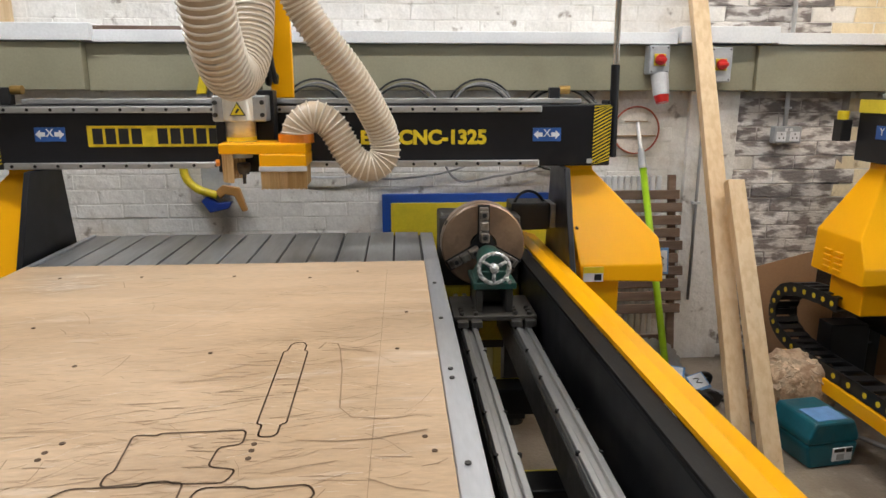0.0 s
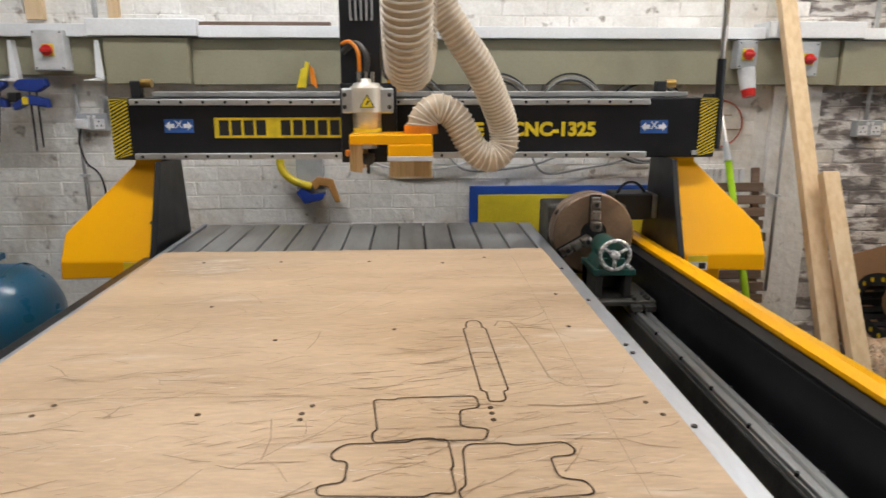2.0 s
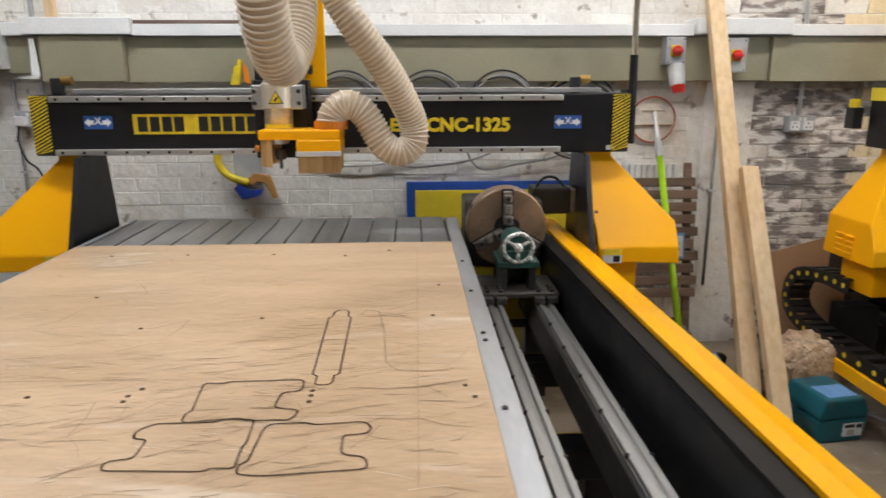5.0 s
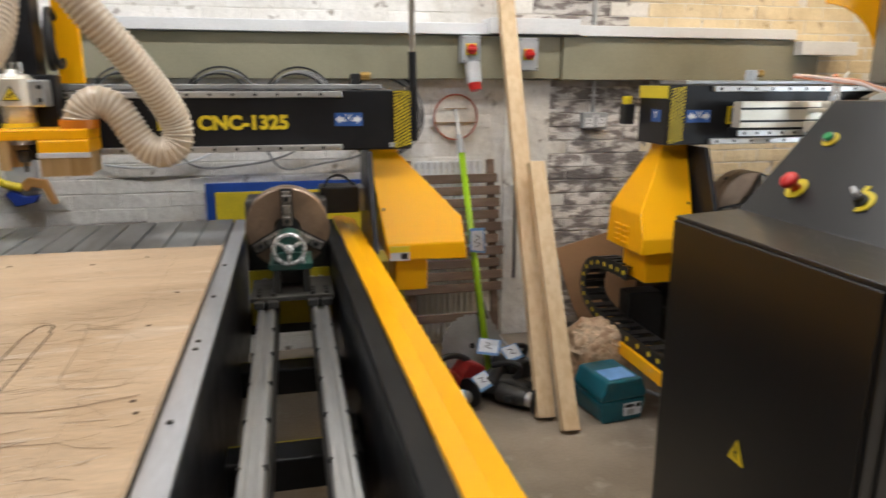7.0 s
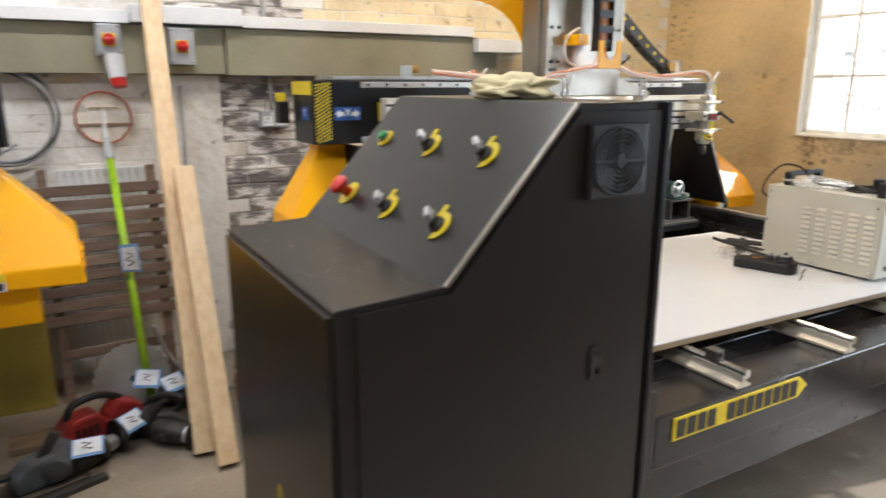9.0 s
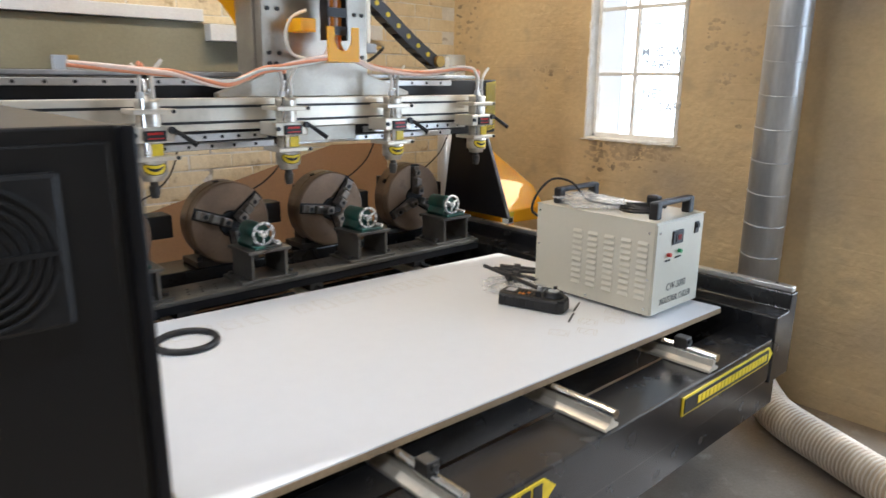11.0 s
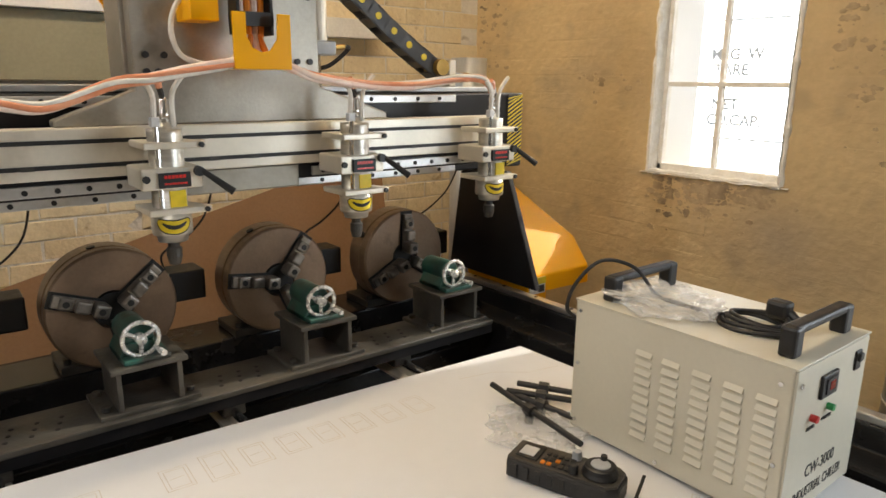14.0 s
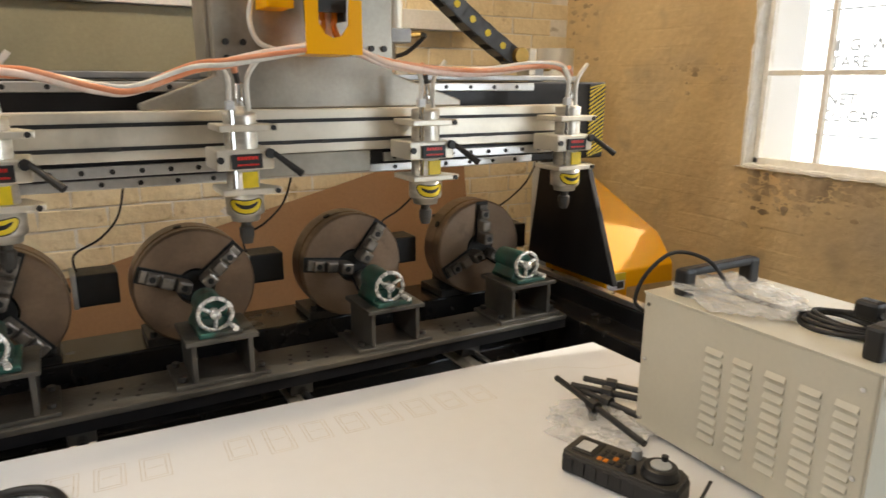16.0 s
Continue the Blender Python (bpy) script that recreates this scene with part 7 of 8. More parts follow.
part("mesh", rod((1.457, 3.715, 1.258), (1.457, 3.722, 1.258), 0.115, seg=40), M_SIEVE, t)
part("cross_bar", box(1.35, 1.565, 3.705, 3.715, 1.225, 1.232), M_EDGE, t)
part("cross_bar", box(1.40, 1.52, 3.706, 3.714, 1.30, 1.305), M_EDGE, t)


# ---- things leaning and lying by the pier ----
def leaning(name, foot, top, w, d, m, label, cat, group=""):
    f, p = Vector(foot), Vector(top)
    up = (p - f).normalized()
    side = Vector((1, 0, 0))
    side = (side - up * side.dot(up)).normalized()
    back = up.cross(side)
    mm = Matrix((side, -back, up)).transposed().to_4x4()
    mm.translation = f
    own = box(-w / 2, w / 2, -d / 2, d / 2, 0.0, (p - f).length, 0.003)
    bmesh.ops.transform(own, matrix=mm, verts=own.verts)
    return single(name, own, m, label, cat, foot, group=group)


leaning("timber_post", (1.615, 2.665, 0.012), (1.698, 3.685, 2.0), 0.080, 0.045, M_TIMBER, "long pale softwood post leaning against the wall", "timber", "leaning posts")
leaning("timber_post", (1.676, 2.535, 0.012), (1.695, 3.105, 1.075), 0.075, 0.045, M_TIMBER, "shorter pale softwood post leaning on the longer one", "timber", "leaning posts")

t = thing("extension_pole", (1.48, 3.06, 0.0), "lime green extension pole leaning with a paper label", "pole")
pa, pb = Vector((1.482, 3.06, 0.0)), Vector((1.449, 3.66, 1.30))
part("tube", rod(pa.lerp(pb, 0.04), pa.lerp(pb, 0.83), 0.017, seg=18), M_LIME, t, "lime green tube", True)
part("collar", rod(pa.lerp(pb, 0.83), pa.lerp(pb, 0.90), 0.022, 0.015, 18), M_GREY, t, "grey collar")
part("tip", rod(pa.lerp(pb, 0.90), pb, 0.010, seg=12), M_ALU, t)
part("end_cap", rod(pa, pa.lerp(pb, 0.04), 0.019, seg=18), M_PLASTIC, t)
lab = part("paper_label", prism([(1.435, 0.615), (1.515, 0.605), (1.508, 0.735), (1.432, 0.735)], "y", 3.295, 3.298), M_PAPER_BLUE, t, "white paper label with a blue edge")
part("label_face", prism([(1.442, 0.625), (1.506, 0.617), (1.500, 0.722), (1.440, 0.722)], "y", 3.292, 3.295), M_PAPER, lab)
part("label_scrawl", tube([(1.46, 3.290, 0.70), (1.485, 3.290, 0.685), (1.455, 3.290, 0.67), (1.488, 3.290, 0.655), (1.46, 3.290, 0.64)], 0.002, 6, 3), M_INK, lab)

# folded slatted garden bench standing on end
t = thing("slatted_bench", (1.40, 3.40, 0.0), "folded dark brown slatted garden seat leaning against the wall", "bench")
lean = Matrix.Translation((0, 3.40, 0)) @ Matrix.Rotation(radians(-9), 4, "X")
for k in range(10):
    z = 0.36 + k * 0.064
    jit = 0.006 * math.sin(k * 2.7)
    own = box(1.10 + jit - (0.03 if k < 1 else 0), 1.66 + jit * 2, 0.0, 0.018, z, z + 0.047, 0.004)
    bmesh.ops.transform(own, matrix=lean, verts=own.verts)
    part("slat", own, M_SLAT, t)
for x in (1.155, 1.60):
    own = box(x, x + 0.04, 0.02, 0.045, 0.0, 1.06, 0.004)
    bmesh.ops.transform(own, matrix=lean, verts=own.verts)
    part("frame_rail", own, M_SLAT, t)
own = box(1.16, 1.62, 0.02, 0.04, 0.20, 0.245, 0.004)
bmesh.ops.transform(own, matrix=lean, verts=own.verts)
part("stretcher", own, M_SLAT, t)
# pale slatted panel behind it
t = thing("clothes_airer", (1.42, 3.66, 0.0), "folded white slatted airer standing against the wall", "airer")
for k in range(11):
    x = 1.235 + k * 0.0335
    part("slat", box(x, x + 0.024, 3.655, 3.672, 0.02, 1.03, 0.003), M_TRUNK, t)
for z in (0.12, 0.55, 0.99):
    part("rail", box(1.23, 1.60, 3.672, 3.69, z, z + 0.03), M_LADDER, t)
part("foot", box(1.23, 1.60, 3.65, 3.70, 0.0, 0.021), M_LADDER, t)

# saw blade
t = thing("saw_blade", (1.41, 3.22, 0.0), "large circular saw blade leaning on the slatted seat", "blade")
own = bmesh.new()
teeth = []
for k in range(96):
    a = 2 * math.pi * k / 96
    r = 0.158 if k % 4 else 0.149
    teeth.append((r * math.cos(a), r * math.sin(a)))
prism(teeth, "y", 0.0, 0.003, bm=own)
mm = Matrix.Translation((1.425, 3.20, 0.155)) @ Matrix.Rotation(radians(-14), 4, "X")
bmesh.ops.transform(own, matrix=mm, verts=own.verts)
part("disc", own, M_BLADE, t)
# black disc for the shade in the blade's centre hole
own = rod((0, -0.001, 0), (0, -0.004, 0), 0.014, seg=14)
bmesh.ops.transform(own, matrix=mm, verts=own.verts)
part("bore", own, M_INK, t)

# dull yellow crate behind the first machine
single("steel_crate", box(0.70, 1.12, 3.42, 3.66, 0.0, 0.56, 0.006), M_CRATE, "dull yellow metal crate on the floor by the wall", "crate", (0.91, 3.5, 0))


# old power tools heaped on the floor
def tool_thing(x, y, turn, label):
    t = thing("power_tool", (x, y, 0.0), label, "power tool", "heaped power tools")
    m = Matrix.Translation((x, y, 0.0)) @ Matrix.Rotation(turn, 4, "Z")

    def put(name, bm, mt, lab="", smooth=False, parent=None):
        bmesh.ops.transform(bm, matrix=m, verts=bm.verts)
        return part(name, bm, mt, parent or t, lab, smooth)

    return put


def old_grinder(x, y, turn):
    put = tool_thing(x, y, turn, "grimy grey bench tool on a rusty base plate")
    put("base_plate", prism([(-0.17, -0.07), (0.13, -0.085), (0.16, 0.06), (-0.14, 0.085)], "z", 0.0, 0.016, 0.003), M_RUSTY)
    put("body", prism([(-0.10, 0.016), (0.09, 0.016), (0.10, 0.07), (0.05, 0.125), (-0.05, 0.115), (-0.11, 0.07)], "y", -0.045, 0.05, 0.012), M_TOOL_GREY, "dull blue-grey cast body")
    put("motor_housing", rod((0.02, -0.07, 0.075), (0.10, 0.09, 0.08), 0.046, 0.040, 18, bevel=0.008), M_TOOL_GREY, "", True)
    put("side_handle", rod((-0.10, 0.0, 0.085), (-0.22, -0.01, 0.10), 0.013, 0.017, 14, bevel=0.004), M_PLASTIC, "black side handle", True)
    put("top_arm", prism([(-0.02, 0.11), (0.02, 0.11), (0.075, 0.185), (0.045, 0.195)], "y", -0.012, 0.016, 0.004), M_DARK)
    put("clamp_screw", rod((0.09, 0.02, 0.05), (0.17, 0.03, 0.04), 0.008, seg=10), M_DARK)
    put("foot_bar", box(-0.16, 0.17, -0.14, -0.105, 0.0, 0.022, 0.004), M_DARK)


def red_planer(x, y, turn):
    put = tool_thing(x, y, turn, "worn red power planer lying on the floor")
    put("sole_plate", box(-0.16, 0.15, -0.05, 0.05, 0.03, 0.042, 0.003), M_DARK)
    put("body", prism([(-0.15, 0.042), (0.0, 0.042), (0.015, 0.10), (-0.03, 0.155), (-0.13, 0.15), (-0.17, 0.10)], "y", -0.055, 0.055, 0.014), M_TOOL_RED, "red moulded housing")
    put("rear_body", prism([(0.02, 0.042), (0.145, 0.042), (0.155, 0.125), (0.06, 0.175), (0.01, 0.12)], "y", -0.048, 0.050, 0.012), M_TOOL_RED, "red moulded rear housing")
    put("grip", tube([(-0.13, 0.0, 0.14), (-0.10, 0.0, 0.195), (0.0, 0.0, 0.205), (0.08, 0.0, 0.165)], 0.015, 10), M_PLASTIC, "black grip", True)
    for k in range(4):
        # black bar for the shade in a vent
        put("vent_slot", box(-0.12 + k * 0.024, -0.108 + k * 0.024, -0.0575, -0.055, 0.075, 0.115), M_INK)
    put("fence", box(-0.10, 0.12, -0.085, -0.055, 0.0, 0.05, 0.003), M_DARK)


def black_sander(x, y, turn):
    put = tool_thing(x, y, turn, "scuffed black belt sander lying on the floor")
    put("frame", prism([(-0.15, 0.02), (0.12, 0.012), (0.15, 0.06), (0.06, 0.105), (-0.09, 0.095), (-0.16, 0.06)], "y", -0.045, 0.04, 0.01), M_DARK, "grimy dark frame")
    put("belt", tube([(-0.14, -0.02, 0.028), (0.10, -0.02, 0.024), (0.135, -0.02, 0.05), (0.09, -0.02, 0.075), (-0.11, -0.02, 0.075), (-0.15, -0.02, 0.05)], 0.012, 8, 4, True), M_PLASTIC)
    put("motor_housing", rod((-0.05, -0.09, 0.085), (-0.03, 0.085, 0.09), 0.042, 0.036, 18, bevel=0.008), M_PLASTIC, "black motor housing", True)
    put("handle", tube([(0.05, 0.0, 0.09), (0.09, 0.0, 0.15), (0.03, 0.0, 0.175), (-0.05, 0.0, 0.15)], 0.014, 10), M_PLASTIC, "", True)
    put("flex", tube([(-0.05, 0.085, 0.08), (-0.12, 0.15, 0.02), (-0.02, 0.20, 0.008), (0.12, 0.16, 0.008), (0.16, 0.05, 0.01), (0.22, -0.04, 0.008)], 0.006, 8), M_CABLE, "", True)


def steel_router(x, y, turn):
    put = tool_thing(x, y, turn, "small steel-bodied hand router lying on its side")
    put("body", rod((-0.10, 0.0, 0.05), (0.05, 0.01, 0.055), 0.045, 0.040, 20, bevel=0.008), M_DARK, "dark motor body", True)
    put("collar", rod((0.05, 0.01, 0.055), (0.09, 0.012, 0.055), 0.034, 0.030, 18), M_ALU, "bright steel collar")
    put("nose", rod((0.09, 0.012, 0.055), (0.15, 0.015, 0.05), 0.020, 0.008, 14), M_ALU, "bright tapered nose")
    put("base_ring", lathe([(0.05, 0.0), (0.068, 0.0), (0.068, 0.010), (0.05, 0.010)], (0.10, 0.012, 0.069), (1, 0, 0.02), 24), M_PLASTIC)
    put("knob", rod((0.0, -0.04, 0.06), (0.0, -0.085, 0.075), 0.014, 0.018, 14, bevel=0.004), M_PLASTIC, "black side knob", True)


M_RUSTY = mat("rusty_dark_plate", (0.085, 0.062, 0.045), 0.6, 0.3, col2=(0.055, 0.045, 0.036), scale=14, bump=0.2)
M_TOOL_GREY = mat("dull_blue_grey_casting", (0.075, 0.085, 0.095), 0.5, col2=(0.05, 0.052, 0.055), scale=12, bump=0.12, stain=(0.10, 0.085, 0.07), sscale=9)
M_TOOL_RED = mat("dusty_red_housing", (0.36, 0.022, 0.02), 0.45, col2=(0.27, 0.02, 0.018), scale=9, bump=0.05, stain=(0.20, 0.10, 0.08), sscale=10)
old_grinder(1.07, 2.74, 0.35)
red_planer(1.28, 2.98, 0.35)
black_sander(1.50, 2.93, -0.5)
steel_router(1.53, 2.80, -0.9)
black_sander(1.60, 3.09, 0.4)
steel_router(1.24, 2.80, 0.5)
single("scrap_board", box(0.95, 1.62, 3.02, 3.16, 0.0, 0.028, 0.003), M_PLANK, "dusty timber offcut lying on the floor", "board", (1.3, 3.1, 0))
for x, y, z, a, tl in ((1.385, 2.86, 0.12, 0.7, 0.75), (1.22, 2.74, 0.112, -0.1, 0.5), (1.47, 3.06, 0.20, -0.5, 0.9), (1.565, 2.99, 0.19, 0.5, 0.7)):
    t = thing("paper_tag", (x, y, z), "white paper auction tag with a blue edge", "label", "paper tags")
    m = Matrix.Translation((x, y, z)) @ Matrix.Rotation(a, 4, "Z") @ Matrix.Rotation(tl, 4, "X")
    own = box(-0.055, 0.055, -0.04, 0.04, 0.0, 0.0015)
    bmesh.ops.transform(own, matrix=m, verts=own.verts)
    part("tag", own, M_PAPER_BLUE, t, "blue-edged card")
    own = box(-0.048, 0.046, -0.028, 0.036, 0.0015, 0.003)
    bmesh.ops.transform(own, matrix=m, verts=own.verts)
    part("tag_face", own, M_PAPER, t)
    own = tube([(-0.02, 0.02, 0.004), (0.01, 0.012, 0.004), (-0.015, 0.0, 0.004), (0.015, -0.01, 0.004)], 0.002, 6, 3)
    bmesh.ops.transform(own, matrix=m, verts=own.verts)
    part("tag_scrawl", own, M_INK, t)

# teal carrying case with a bag of wood chips on it
t = thing("tool_case", (1.93, 2.70, 0.0), "teal plastic power tool case with paper labels", "case")
m = Matrix.Translation((1.925, 2.69, 0.0)) @ Matrix.Rotation(radians(8), 4, "Z") @ Matrix.Diagonal((0.84, 0.9, 0.86, 1))
for nm, bm_, mt, lab in (("base", prism([(-0.115, 0.0), (0.115, 0.0), (0.135, 0.09), (0.135, 0.115), (-0.135, 0.115), (-0.135, 0.09)], "y", -0.12, 0.13, 0.010), M_TEAL, "lower shell"),
                         ("lid", prism([(-0.137, 0.118), (0.137, 0.118), (0.137, 0.15), (0.105, 0.225), (-0.105, 0.225), (-0.137, 0.15)], "y", -0.122, 0.132, 0.012), M_TEAL, "upper shell"),
                         ("label", box(0.0, 0.105, -0.126, -0.121, 0.03, 0.095), M_PAPER, "white product label"),
                         ("label_bar", box(0.005, 0.06, -0.128, -0.126, 0.075, 0.092), M_INK, ""),
                         ("label_bar", box(0.07, 0.10, -0.128, -0.126, 0.072, 0.092), M_INK, ""),
                         ("label_bar", box(0.02, 0.06, -0.128, -0.126, 0.036, 0.064), M_GREY, ""),
                         ("top_sheet", box(-0.08, 0.08, -0.10, 0.02, 0.2255, 0.2275), M_PAPER_BLUE, "pale printed sheet")):
    bmesh.ops.transform(bm_, matrix=m, verts=bm_.verts)
    part(nm, bm_, mt, t, lab)
t = thing("chip_bag", (1.98, 2.95, 0.0), "clear plastic sack full of wood chips", "bag")
part("sack", crumpled(1.985, 2.95, 0.0, 0.165, 0.115, 0.20, 2.2, 4, 0.20, 0.62), M_BAG, t, "crumpled clear sack", True)
rng = random.Random(12)
own = bmesh.new()
for k in range(240):
    a, b = rng.uniform(0, 2 * math.pi), rng.uniform(0.15, 1.35)
    n = Vector((math.cos(a) * math.cos(b), math.sin(a) * math.cos(b), math.sin(b)))
    q = Vector([math.copysign(abs(u) ** 0.62, u) for u in n])
    c = Vector((1.985 + 0.165 * q.x, 2.95 + 0.115 * q.y, 0.115 + 0.20 * q.z))
    chip = box(-0.017, 0.017, -0.011, 0.011, -0.002, 0.002)
    bmesh.ops.transform(chip, matrix=Matrix.Translation(c) @ n.to_track_quat("Z", "Y").to_matrix().to_4x4() @ Euler((rng.uniform(-0.5, 0.5), rng.uniform(-0.5, 0.5), rng.uniform(0, 6))).to_matrix().to_4x4(), verts=chip.verts)
    merge(own, chip)
part("wood_chip", own, M_CHIP, t, "pale wood chips", kind="stuff")
t = thing("floor_cable", (1.9, 3.2, 0.0), "grey cable lying across the concrete floor", "cable")
part("cable", tube([(1.55, 3.45, 0.30), (1.62, 3.40, 0.12), (1.75, 3.25, 0.03), (2.0, 3.1, 0.012), (2.3, 2.6, 0.012), (2.5, 2.2, 0.012)], 0.010, 8), M_GCABLE, t, "", True)
single("brick_scrap", box(4.02, 4.09, 0.92, 0.96, 0.0, 0.03, 0.006), M_IRON, "small broken brick lying on the floor", "brick", (4.05, 0.94, 0))


# ---- air compressor ----
def compressor():
    t = thing("air_compressor", (-2.4, 3.1, 0.0), "blue air compressor with a horizontal tank by the wall", "compressor")
    ax, r, zc, yc = -1.72, 0.245, 0.45, 3.12
    prof = [(0.0, 0.0), (0.07, 0.004), (0.15, 0.03), (0.21, 0.08), (r, 0.15), (r, 1.15), (0.21, 1.22), (0.10, 1.28), (0.0, 1.29)]
    tank = part("tank", lathe(prof, (ax, yc, zc), (-1, 0, 0), 40), M_TANK, t, "glossy blue steel tank", True)
    part("weld_seam", ring((ax - 0.15, yc, zc), (1, 0, 0), r, 0.004, 40), M_TANK, tank)
    part("drain_boss", rod((ax - 0.01, yc, zc + 0.02), (ax + 0.03, yc, zc + 0.02), 0.022, seg=14), M_TANK, tank)
    part("name_label", box(-2.50, -2.06, yc - r - 0.004, yc - r + 0.03, 0.36, 0.55, 0.003), M_SIGN_WHITE, tank, "white label with blue bars and a word")
    part("label_bar", box(-2.44, -2.10, yc - r - 0.0065, yc - r - 0.004, 0.46, 0.535), M_SIGN_BLUE, tank)
    part("label_word", lettering("INDUSTRIAL", 0.075, front(-2.28, yc - r - 0.006, 0.405), wide=0.85, bold=0.002), M_RED, tank)
    for x in (ax - 0.25, ax - 1.05):
        for dy in (-0.13, 0.13):
            part("foot", prism([(x - 0.03, 0.02), (x + 0.03, 0.02), (x + 0.045, 0.26), (x - 0.045, 0.26)], "y", yc + dy - 0.02, yc + dy + 0.02), M_TANK, t, "blue pressed foot")
            part("rubber_pad", rod((x, yc + dy, 0.0), (x, yc + dy, 0.022), 0.03, seg=14), M_PLASTIC, t)
    part("platform", box(-2.75, -2.0, yc - 0.16, yc + 0.16, zc + r - 0.01, zc + r + 0.02, 0.004), M_TANK, t)
    pump = part("pump_body", lathe([(0.11, 0.0), (0.11, 0.12), (0.085, 0.14), (0.085, 0.16)], (-2.42, yc - 0.02, 0.715), (0, 0, 1), 24), M_TANK, t, "blue pump crankcase")
    for k in range(8):
        part("cooling_fin", rod((-2.42, yc - 0.02, 0.885 + k * 0.024), (-2.42, yc - 0.02, 0.896 + k * 0.024), 0.10, seg=20), M_DARK, pump)
    part("cylinder", rod((-2.42, yc - 0.02, 0.87), (-2.42, yc - 0.02, 1.08), 0.07, seg=20), M_DARK, pump)
    fl = part("flag_sticker", box(-2.47, -2.36, yc - 0.135, yc - 0.13, 0.745, 0.80), M_SIGN_BLUE, pump, "small flag sticker")
    part("flag_cross", box(-2.47, -2.36, yc - 0.138, yc - 0.135, 0.766, 0.779), M_RED, fl)
    part("flag_cross", box(-2.421, -2.409, yc - 0.138, yc - 0.135, 0.745, 0.80), M_RED, fl)
    own = bmesh.new()
    for y0, y1, z0, z1 in ((-0.10, 0.30, 0.72, 0.735), (-0.10, 0.30, 1.085, 1.10), (-0.10, -0.085, 0.72, 1.10), (0.285, 0.30, 0.72, 1.10)):
        box(-2.19, -2.175, yc + y0, yc + y1, z0, z1, bm=own)
    g = part("belt_guard", own, M_PLASTIC, t, "black wire belt guard")
    for k in range(13):
        z = 0.75 + k * 0.027
        part("guard_wire", rod((-2.18, yc - 0.10, z), (-2.18, yc + 0.30, z), 0.003, seg=6), M_PLASTIC, g)
    for k in range(14):
        y = yc - 0.08 + k * 0.029
        part("guard_wire", rod((-2.184, y, 0.72), (-2.184, y, 1.10), 0.003, seg=6), M_PLASTIC, g)
    part("pulley", rod((-2.26, yc + 0.10, 0.90), (-2.22, yc + 0.10, 0.90), 0.15, seg=28), M_DARK, t, "dark belt pulley")
    part("air_pipe", tube([(-2.36, yc - 0.10, 0.93), (-2.28, yc - 0.14, 0.86), (-2.25, yc - 0.14, 0.78), (-2.16, yc - 0.12, 0.735), (-2.04, yc - 0.10, 0.725), (-1.97, yc - 0.10, 0.72)], 0.012, 10), M_LGREY, t, "braided delivery pipe", True)
    part("valve", rod((-1.96, yc - 0.10, 0.69), (-1.96, yc - 0.10, 0.75), 0.018, seg=12), M_BRASS, t)


compressor()

# ---- added ceiling lamps, out of view ----
for bx, by, bw, bc in BATTENS:
    t = thing("added_batten_lamp", (bx, by, TOP_Z), "unseen batten lamp added under the ceiling to light the room", "lamp", "batten lamps")
    part("housing", box(bx - 0.76, bx + 0.76, by - 0.05, by + 0.05, 3.16, TOP_Z, 0.004), M_TRUNK, t)
    part("tube", rod((bx - 0.74, by, 3.13), (bx + 0.74, by, 3.13), 0.016, seg=14), M_TUBE, t)

# ---- flaked patches of the painted walls ----
def wall_patch(y0, y1, z0, z1, seed, count):
    """A cluster of small flakes where the paint has come off."""
    rng = random.Random(seed)
    own = bmesh.new()
    for k in range(count):
        cy, cz = rng.uniform(y0, y1), z1 - (z1 - z0) * rng.random() ** 1.6
        big = rng.random() ** 3
        sy, sz = 0.002 + 0.020 * big, 0.0015 + 0.012 * big
        pts = []
        for j in range(14):
            a = 2 * math.pi * j / 14
            q = 1.0 + 0.7 * noise.noise((math.cos(a) * 1.7 + k * 3.1, math.sin(a) * 1.7 + seed, k))
            pts.append((cy + sy * q * math.cos(a), cz + sz * q * math.sin(a)))
        prism(pts, "x", WALL_X - 0.0019 - 0.000004 * k, WALL_X + 0.002, bm=own)
    part("flaked_patch", own, M_BROWN_PATCH, WALL_E, "flaked brown paint patch", kind="stuff")


ORIGIN[WALL_E.name] = Vector((WALL_X, 0, 0))
wall_patch(2.14, 2.42, 1.02, 1.10, 3, 150)
wall_patch(2.36, 2.64, 0.965, 1.10, 13, 190)
wall_patch(2.05, 2.68, 0.88, 1.05, 23, 30)
wall_patch(1.74, 2.02, 1.50, 1.70, 5, 70)
wall_patch(1.72, 2.00, 1.20, 1.46, 6, 22)
wall_patch(2.70, 3.10, 1.38, 1.50, 7, 26)
wall_patch(3.50, 3.72, 1.50, 2.05, 8, 120)

# ---- bricks of the walls ----
single("pier", box(1.735, 1.995, 3.712, WALL_Y, 0.0, 1.45, 0.003), M_WHITE_BRICK, "white-painted brick pier", "wall", (1.86, 3.73, 0), kind="structure")


single("bare_patch", box(2.0, 2.60, WALL_Y - 0.0025, WALL_Y + 0.002, 0.0, 1.45), M_BARE_MORTAR, "bare mortar patch of the brick wall", "wall", (2.5, WALL_Y, 0), kind="structure")


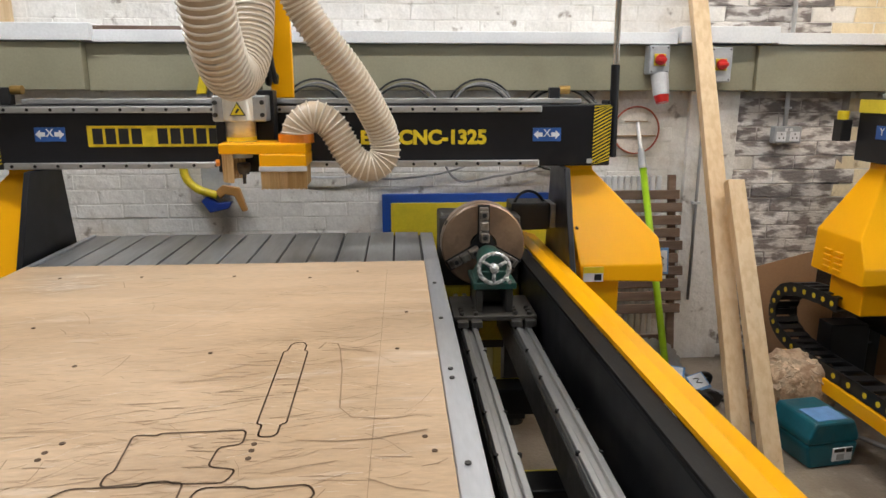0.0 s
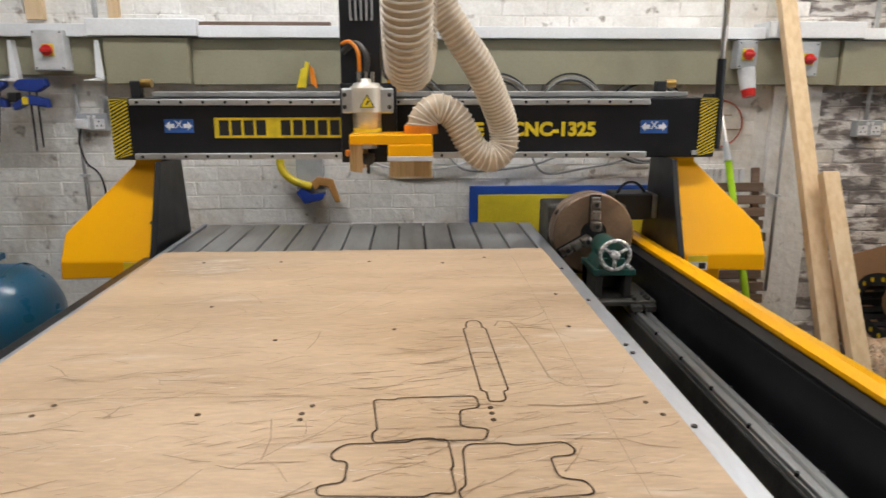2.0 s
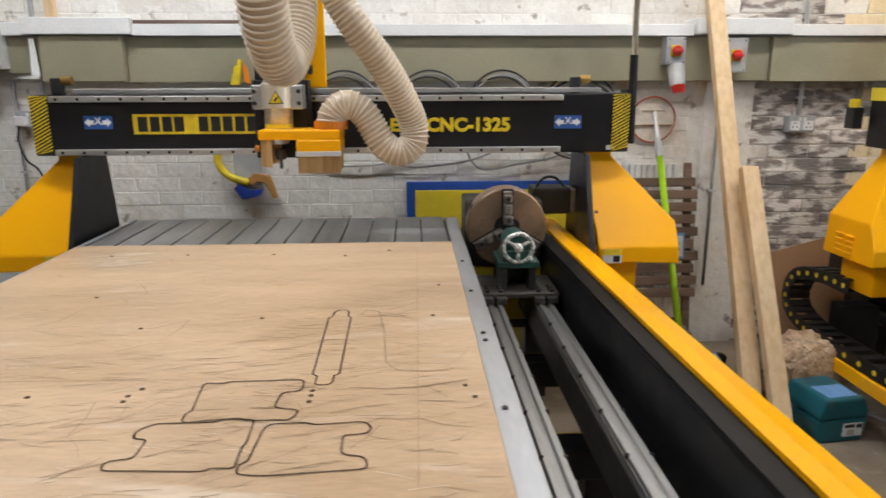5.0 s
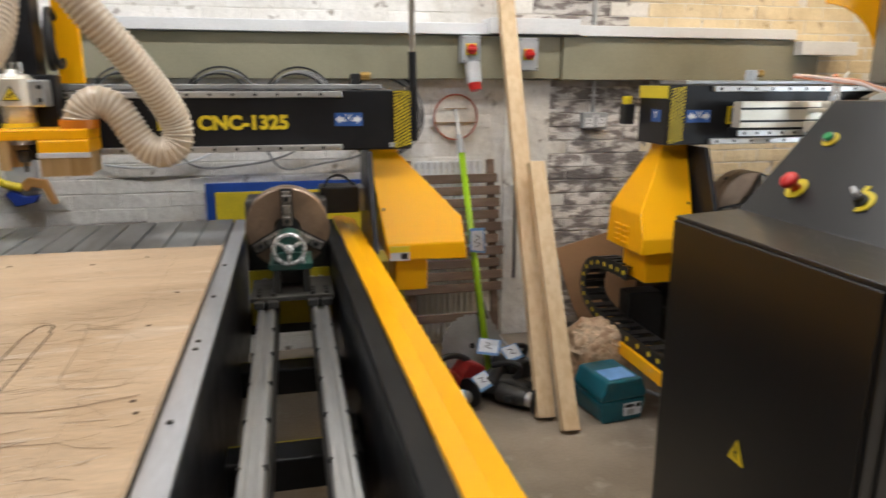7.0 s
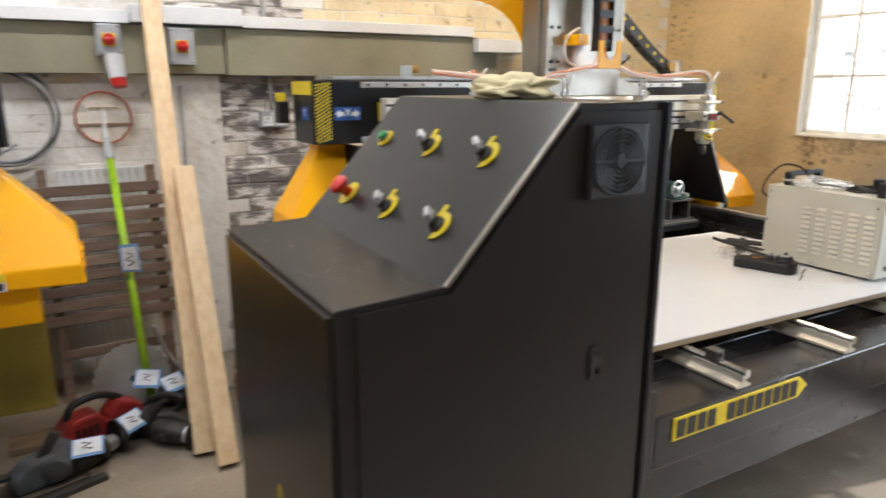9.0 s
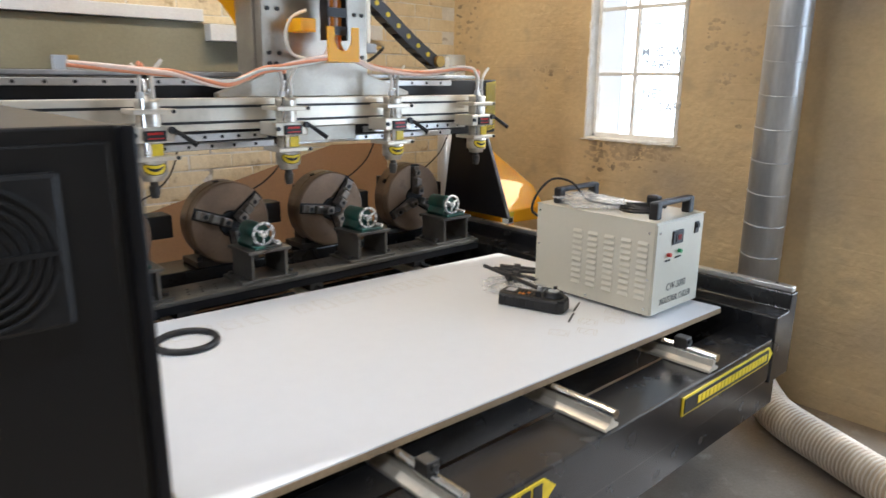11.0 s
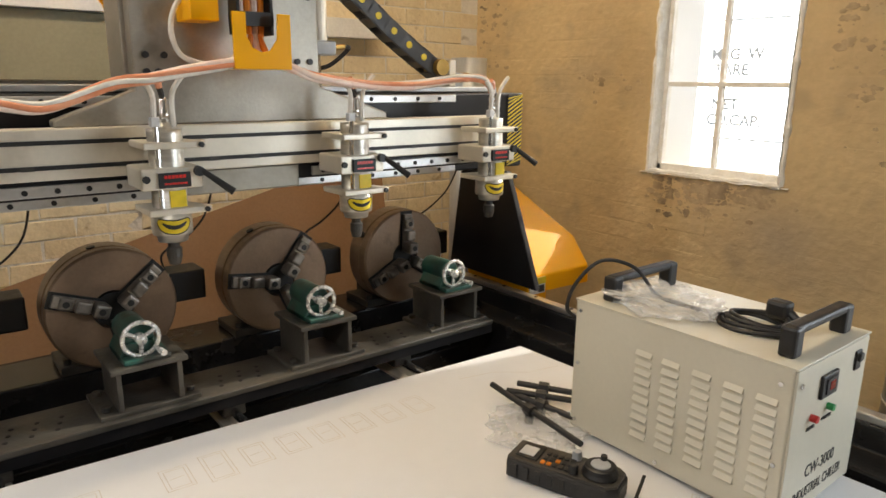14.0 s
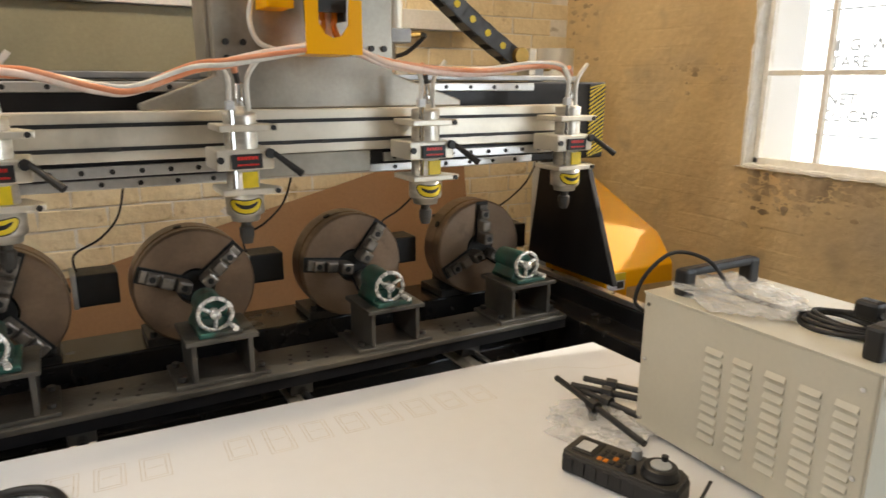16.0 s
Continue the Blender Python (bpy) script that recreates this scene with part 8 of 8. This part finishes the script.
def brick_mesh(seed, w, h, d):
    rng_ = random.Random(seed)
    bm = box(-w / 2, w / 2, -d, 0.004, -h / 2, h / 2)
    for v in bm.verts:
        v.co += Vector((rng_.uniform(-0.005, 0.004), rng_.uniform(-0.001, 0.002) if v.co.y < 0 else 0, rng_.uniform(-0.003, 0.003)))
    top = [e for e in bm.edges if e.verts[0].co.y < 0 and e.verts[1].co.y < 0]
    bmesh.ops.bevel(bm, geom=top, offset=0.0028, segments=1, affect="EDGES")
    me = bpy.data.meshes.new("brick")
    bm.to_mesh(me)
    bm.free()
    return me


def brick_wall():
    rng_ = random.Random(21)
    kinds = {}
    for key, m in (("white", M_WHITE_BRICK), ("bare", M_BARE_BRICK), ("cream", M_CREAM_BRICK), ("pale", M_PALE_CREAM)):
        kinds[key] = []
        for k in range(6):
            me = brick_mesh(k + 31, 0.219, 0.069, 0.0075 if key == "bare" else 0.0020)
            me.materials.append(m)
            kinds[key].append(me)
    far = {"white": bmesh.new(), "bare": bmesh.new(), "pale": bmesh.new()}
    count = 0
    for row in range(32):
        z = 0.04 + row * 0.0745
        x = -3.4 + (0.1125 if row % 2 else 0.0)
        while x < 5.05:
            key = "bare" if 2.02 < x + rng_.uniform(-0.08, 0.08) < 2.62 and z < 1.5 or (1.85 < x < 2.35 and z > 1.72) else "pale" if x > 2.55 else "white"
            me = rng_.choice(kinds[key])
            if not (1.62 < x < 2.10 and z < 1.46 and x < 2.0) and not (1.42 < z < 1.70 and x < 3.5):
                near = (-1.2 < x < 3.0 and 0.55 < z < 1.43)
                dy = rng_.uniform(-0.003, 0.001)
                if near and count < 290:
                    o = new("brick", me)
                    o.parent = WALL_N
                    o.location = (x, dy, z)
                    count += 1
                else:
                    n0 = len(far[key].verts)
                    far[key].from_mesh(me)
                    far[key].verts.ensure_lookup_table()
                    for v in far[key].verts[n0:]:
                        v.co += Vector((x, dy + WALL_Y, z))
            x += 0.225
    for key, m in (("white", M_WHITE_BRICK), ("bare", M_BARE_BRICK), ("pale", M_PALE_CREAM)):
        part("brickwork", far[key], m, WALL_N, kind="stuff")
    own = bmesh.new()
    for row in range(32):
        z = 0.04 + row * 0.0745
        y = -0.65 + (0.1125 if row % 2 else 0.0)
        while y < 3.70:
            hit_ = (2.0 < y < 2.80 and 1.08 < z < 2.16) or (y < 1.12 and z > 0.20)
            if not hit_:
                me = rng_.choice(kinds["cream"])
                n0 = len(own.verts)
                own.from_mesh(me)
                own.verts.ensure_lookup_table()
                dx = rng_.uniform(-0.002, 0.003)
                for v in own.verts[n0:]:
                    v.co = Vector((WALL_X + v.co.y * 0.20 + dx * 0.3, y - v.co.x, z + v.co.z))
            y += 0.225
    bmesh.ops.recalc_face_normals(own, faces=own.faces)
    part("brickwork", own, M_CREAM_BRICK, WALL_E, kind="stuff")


brick_wall()
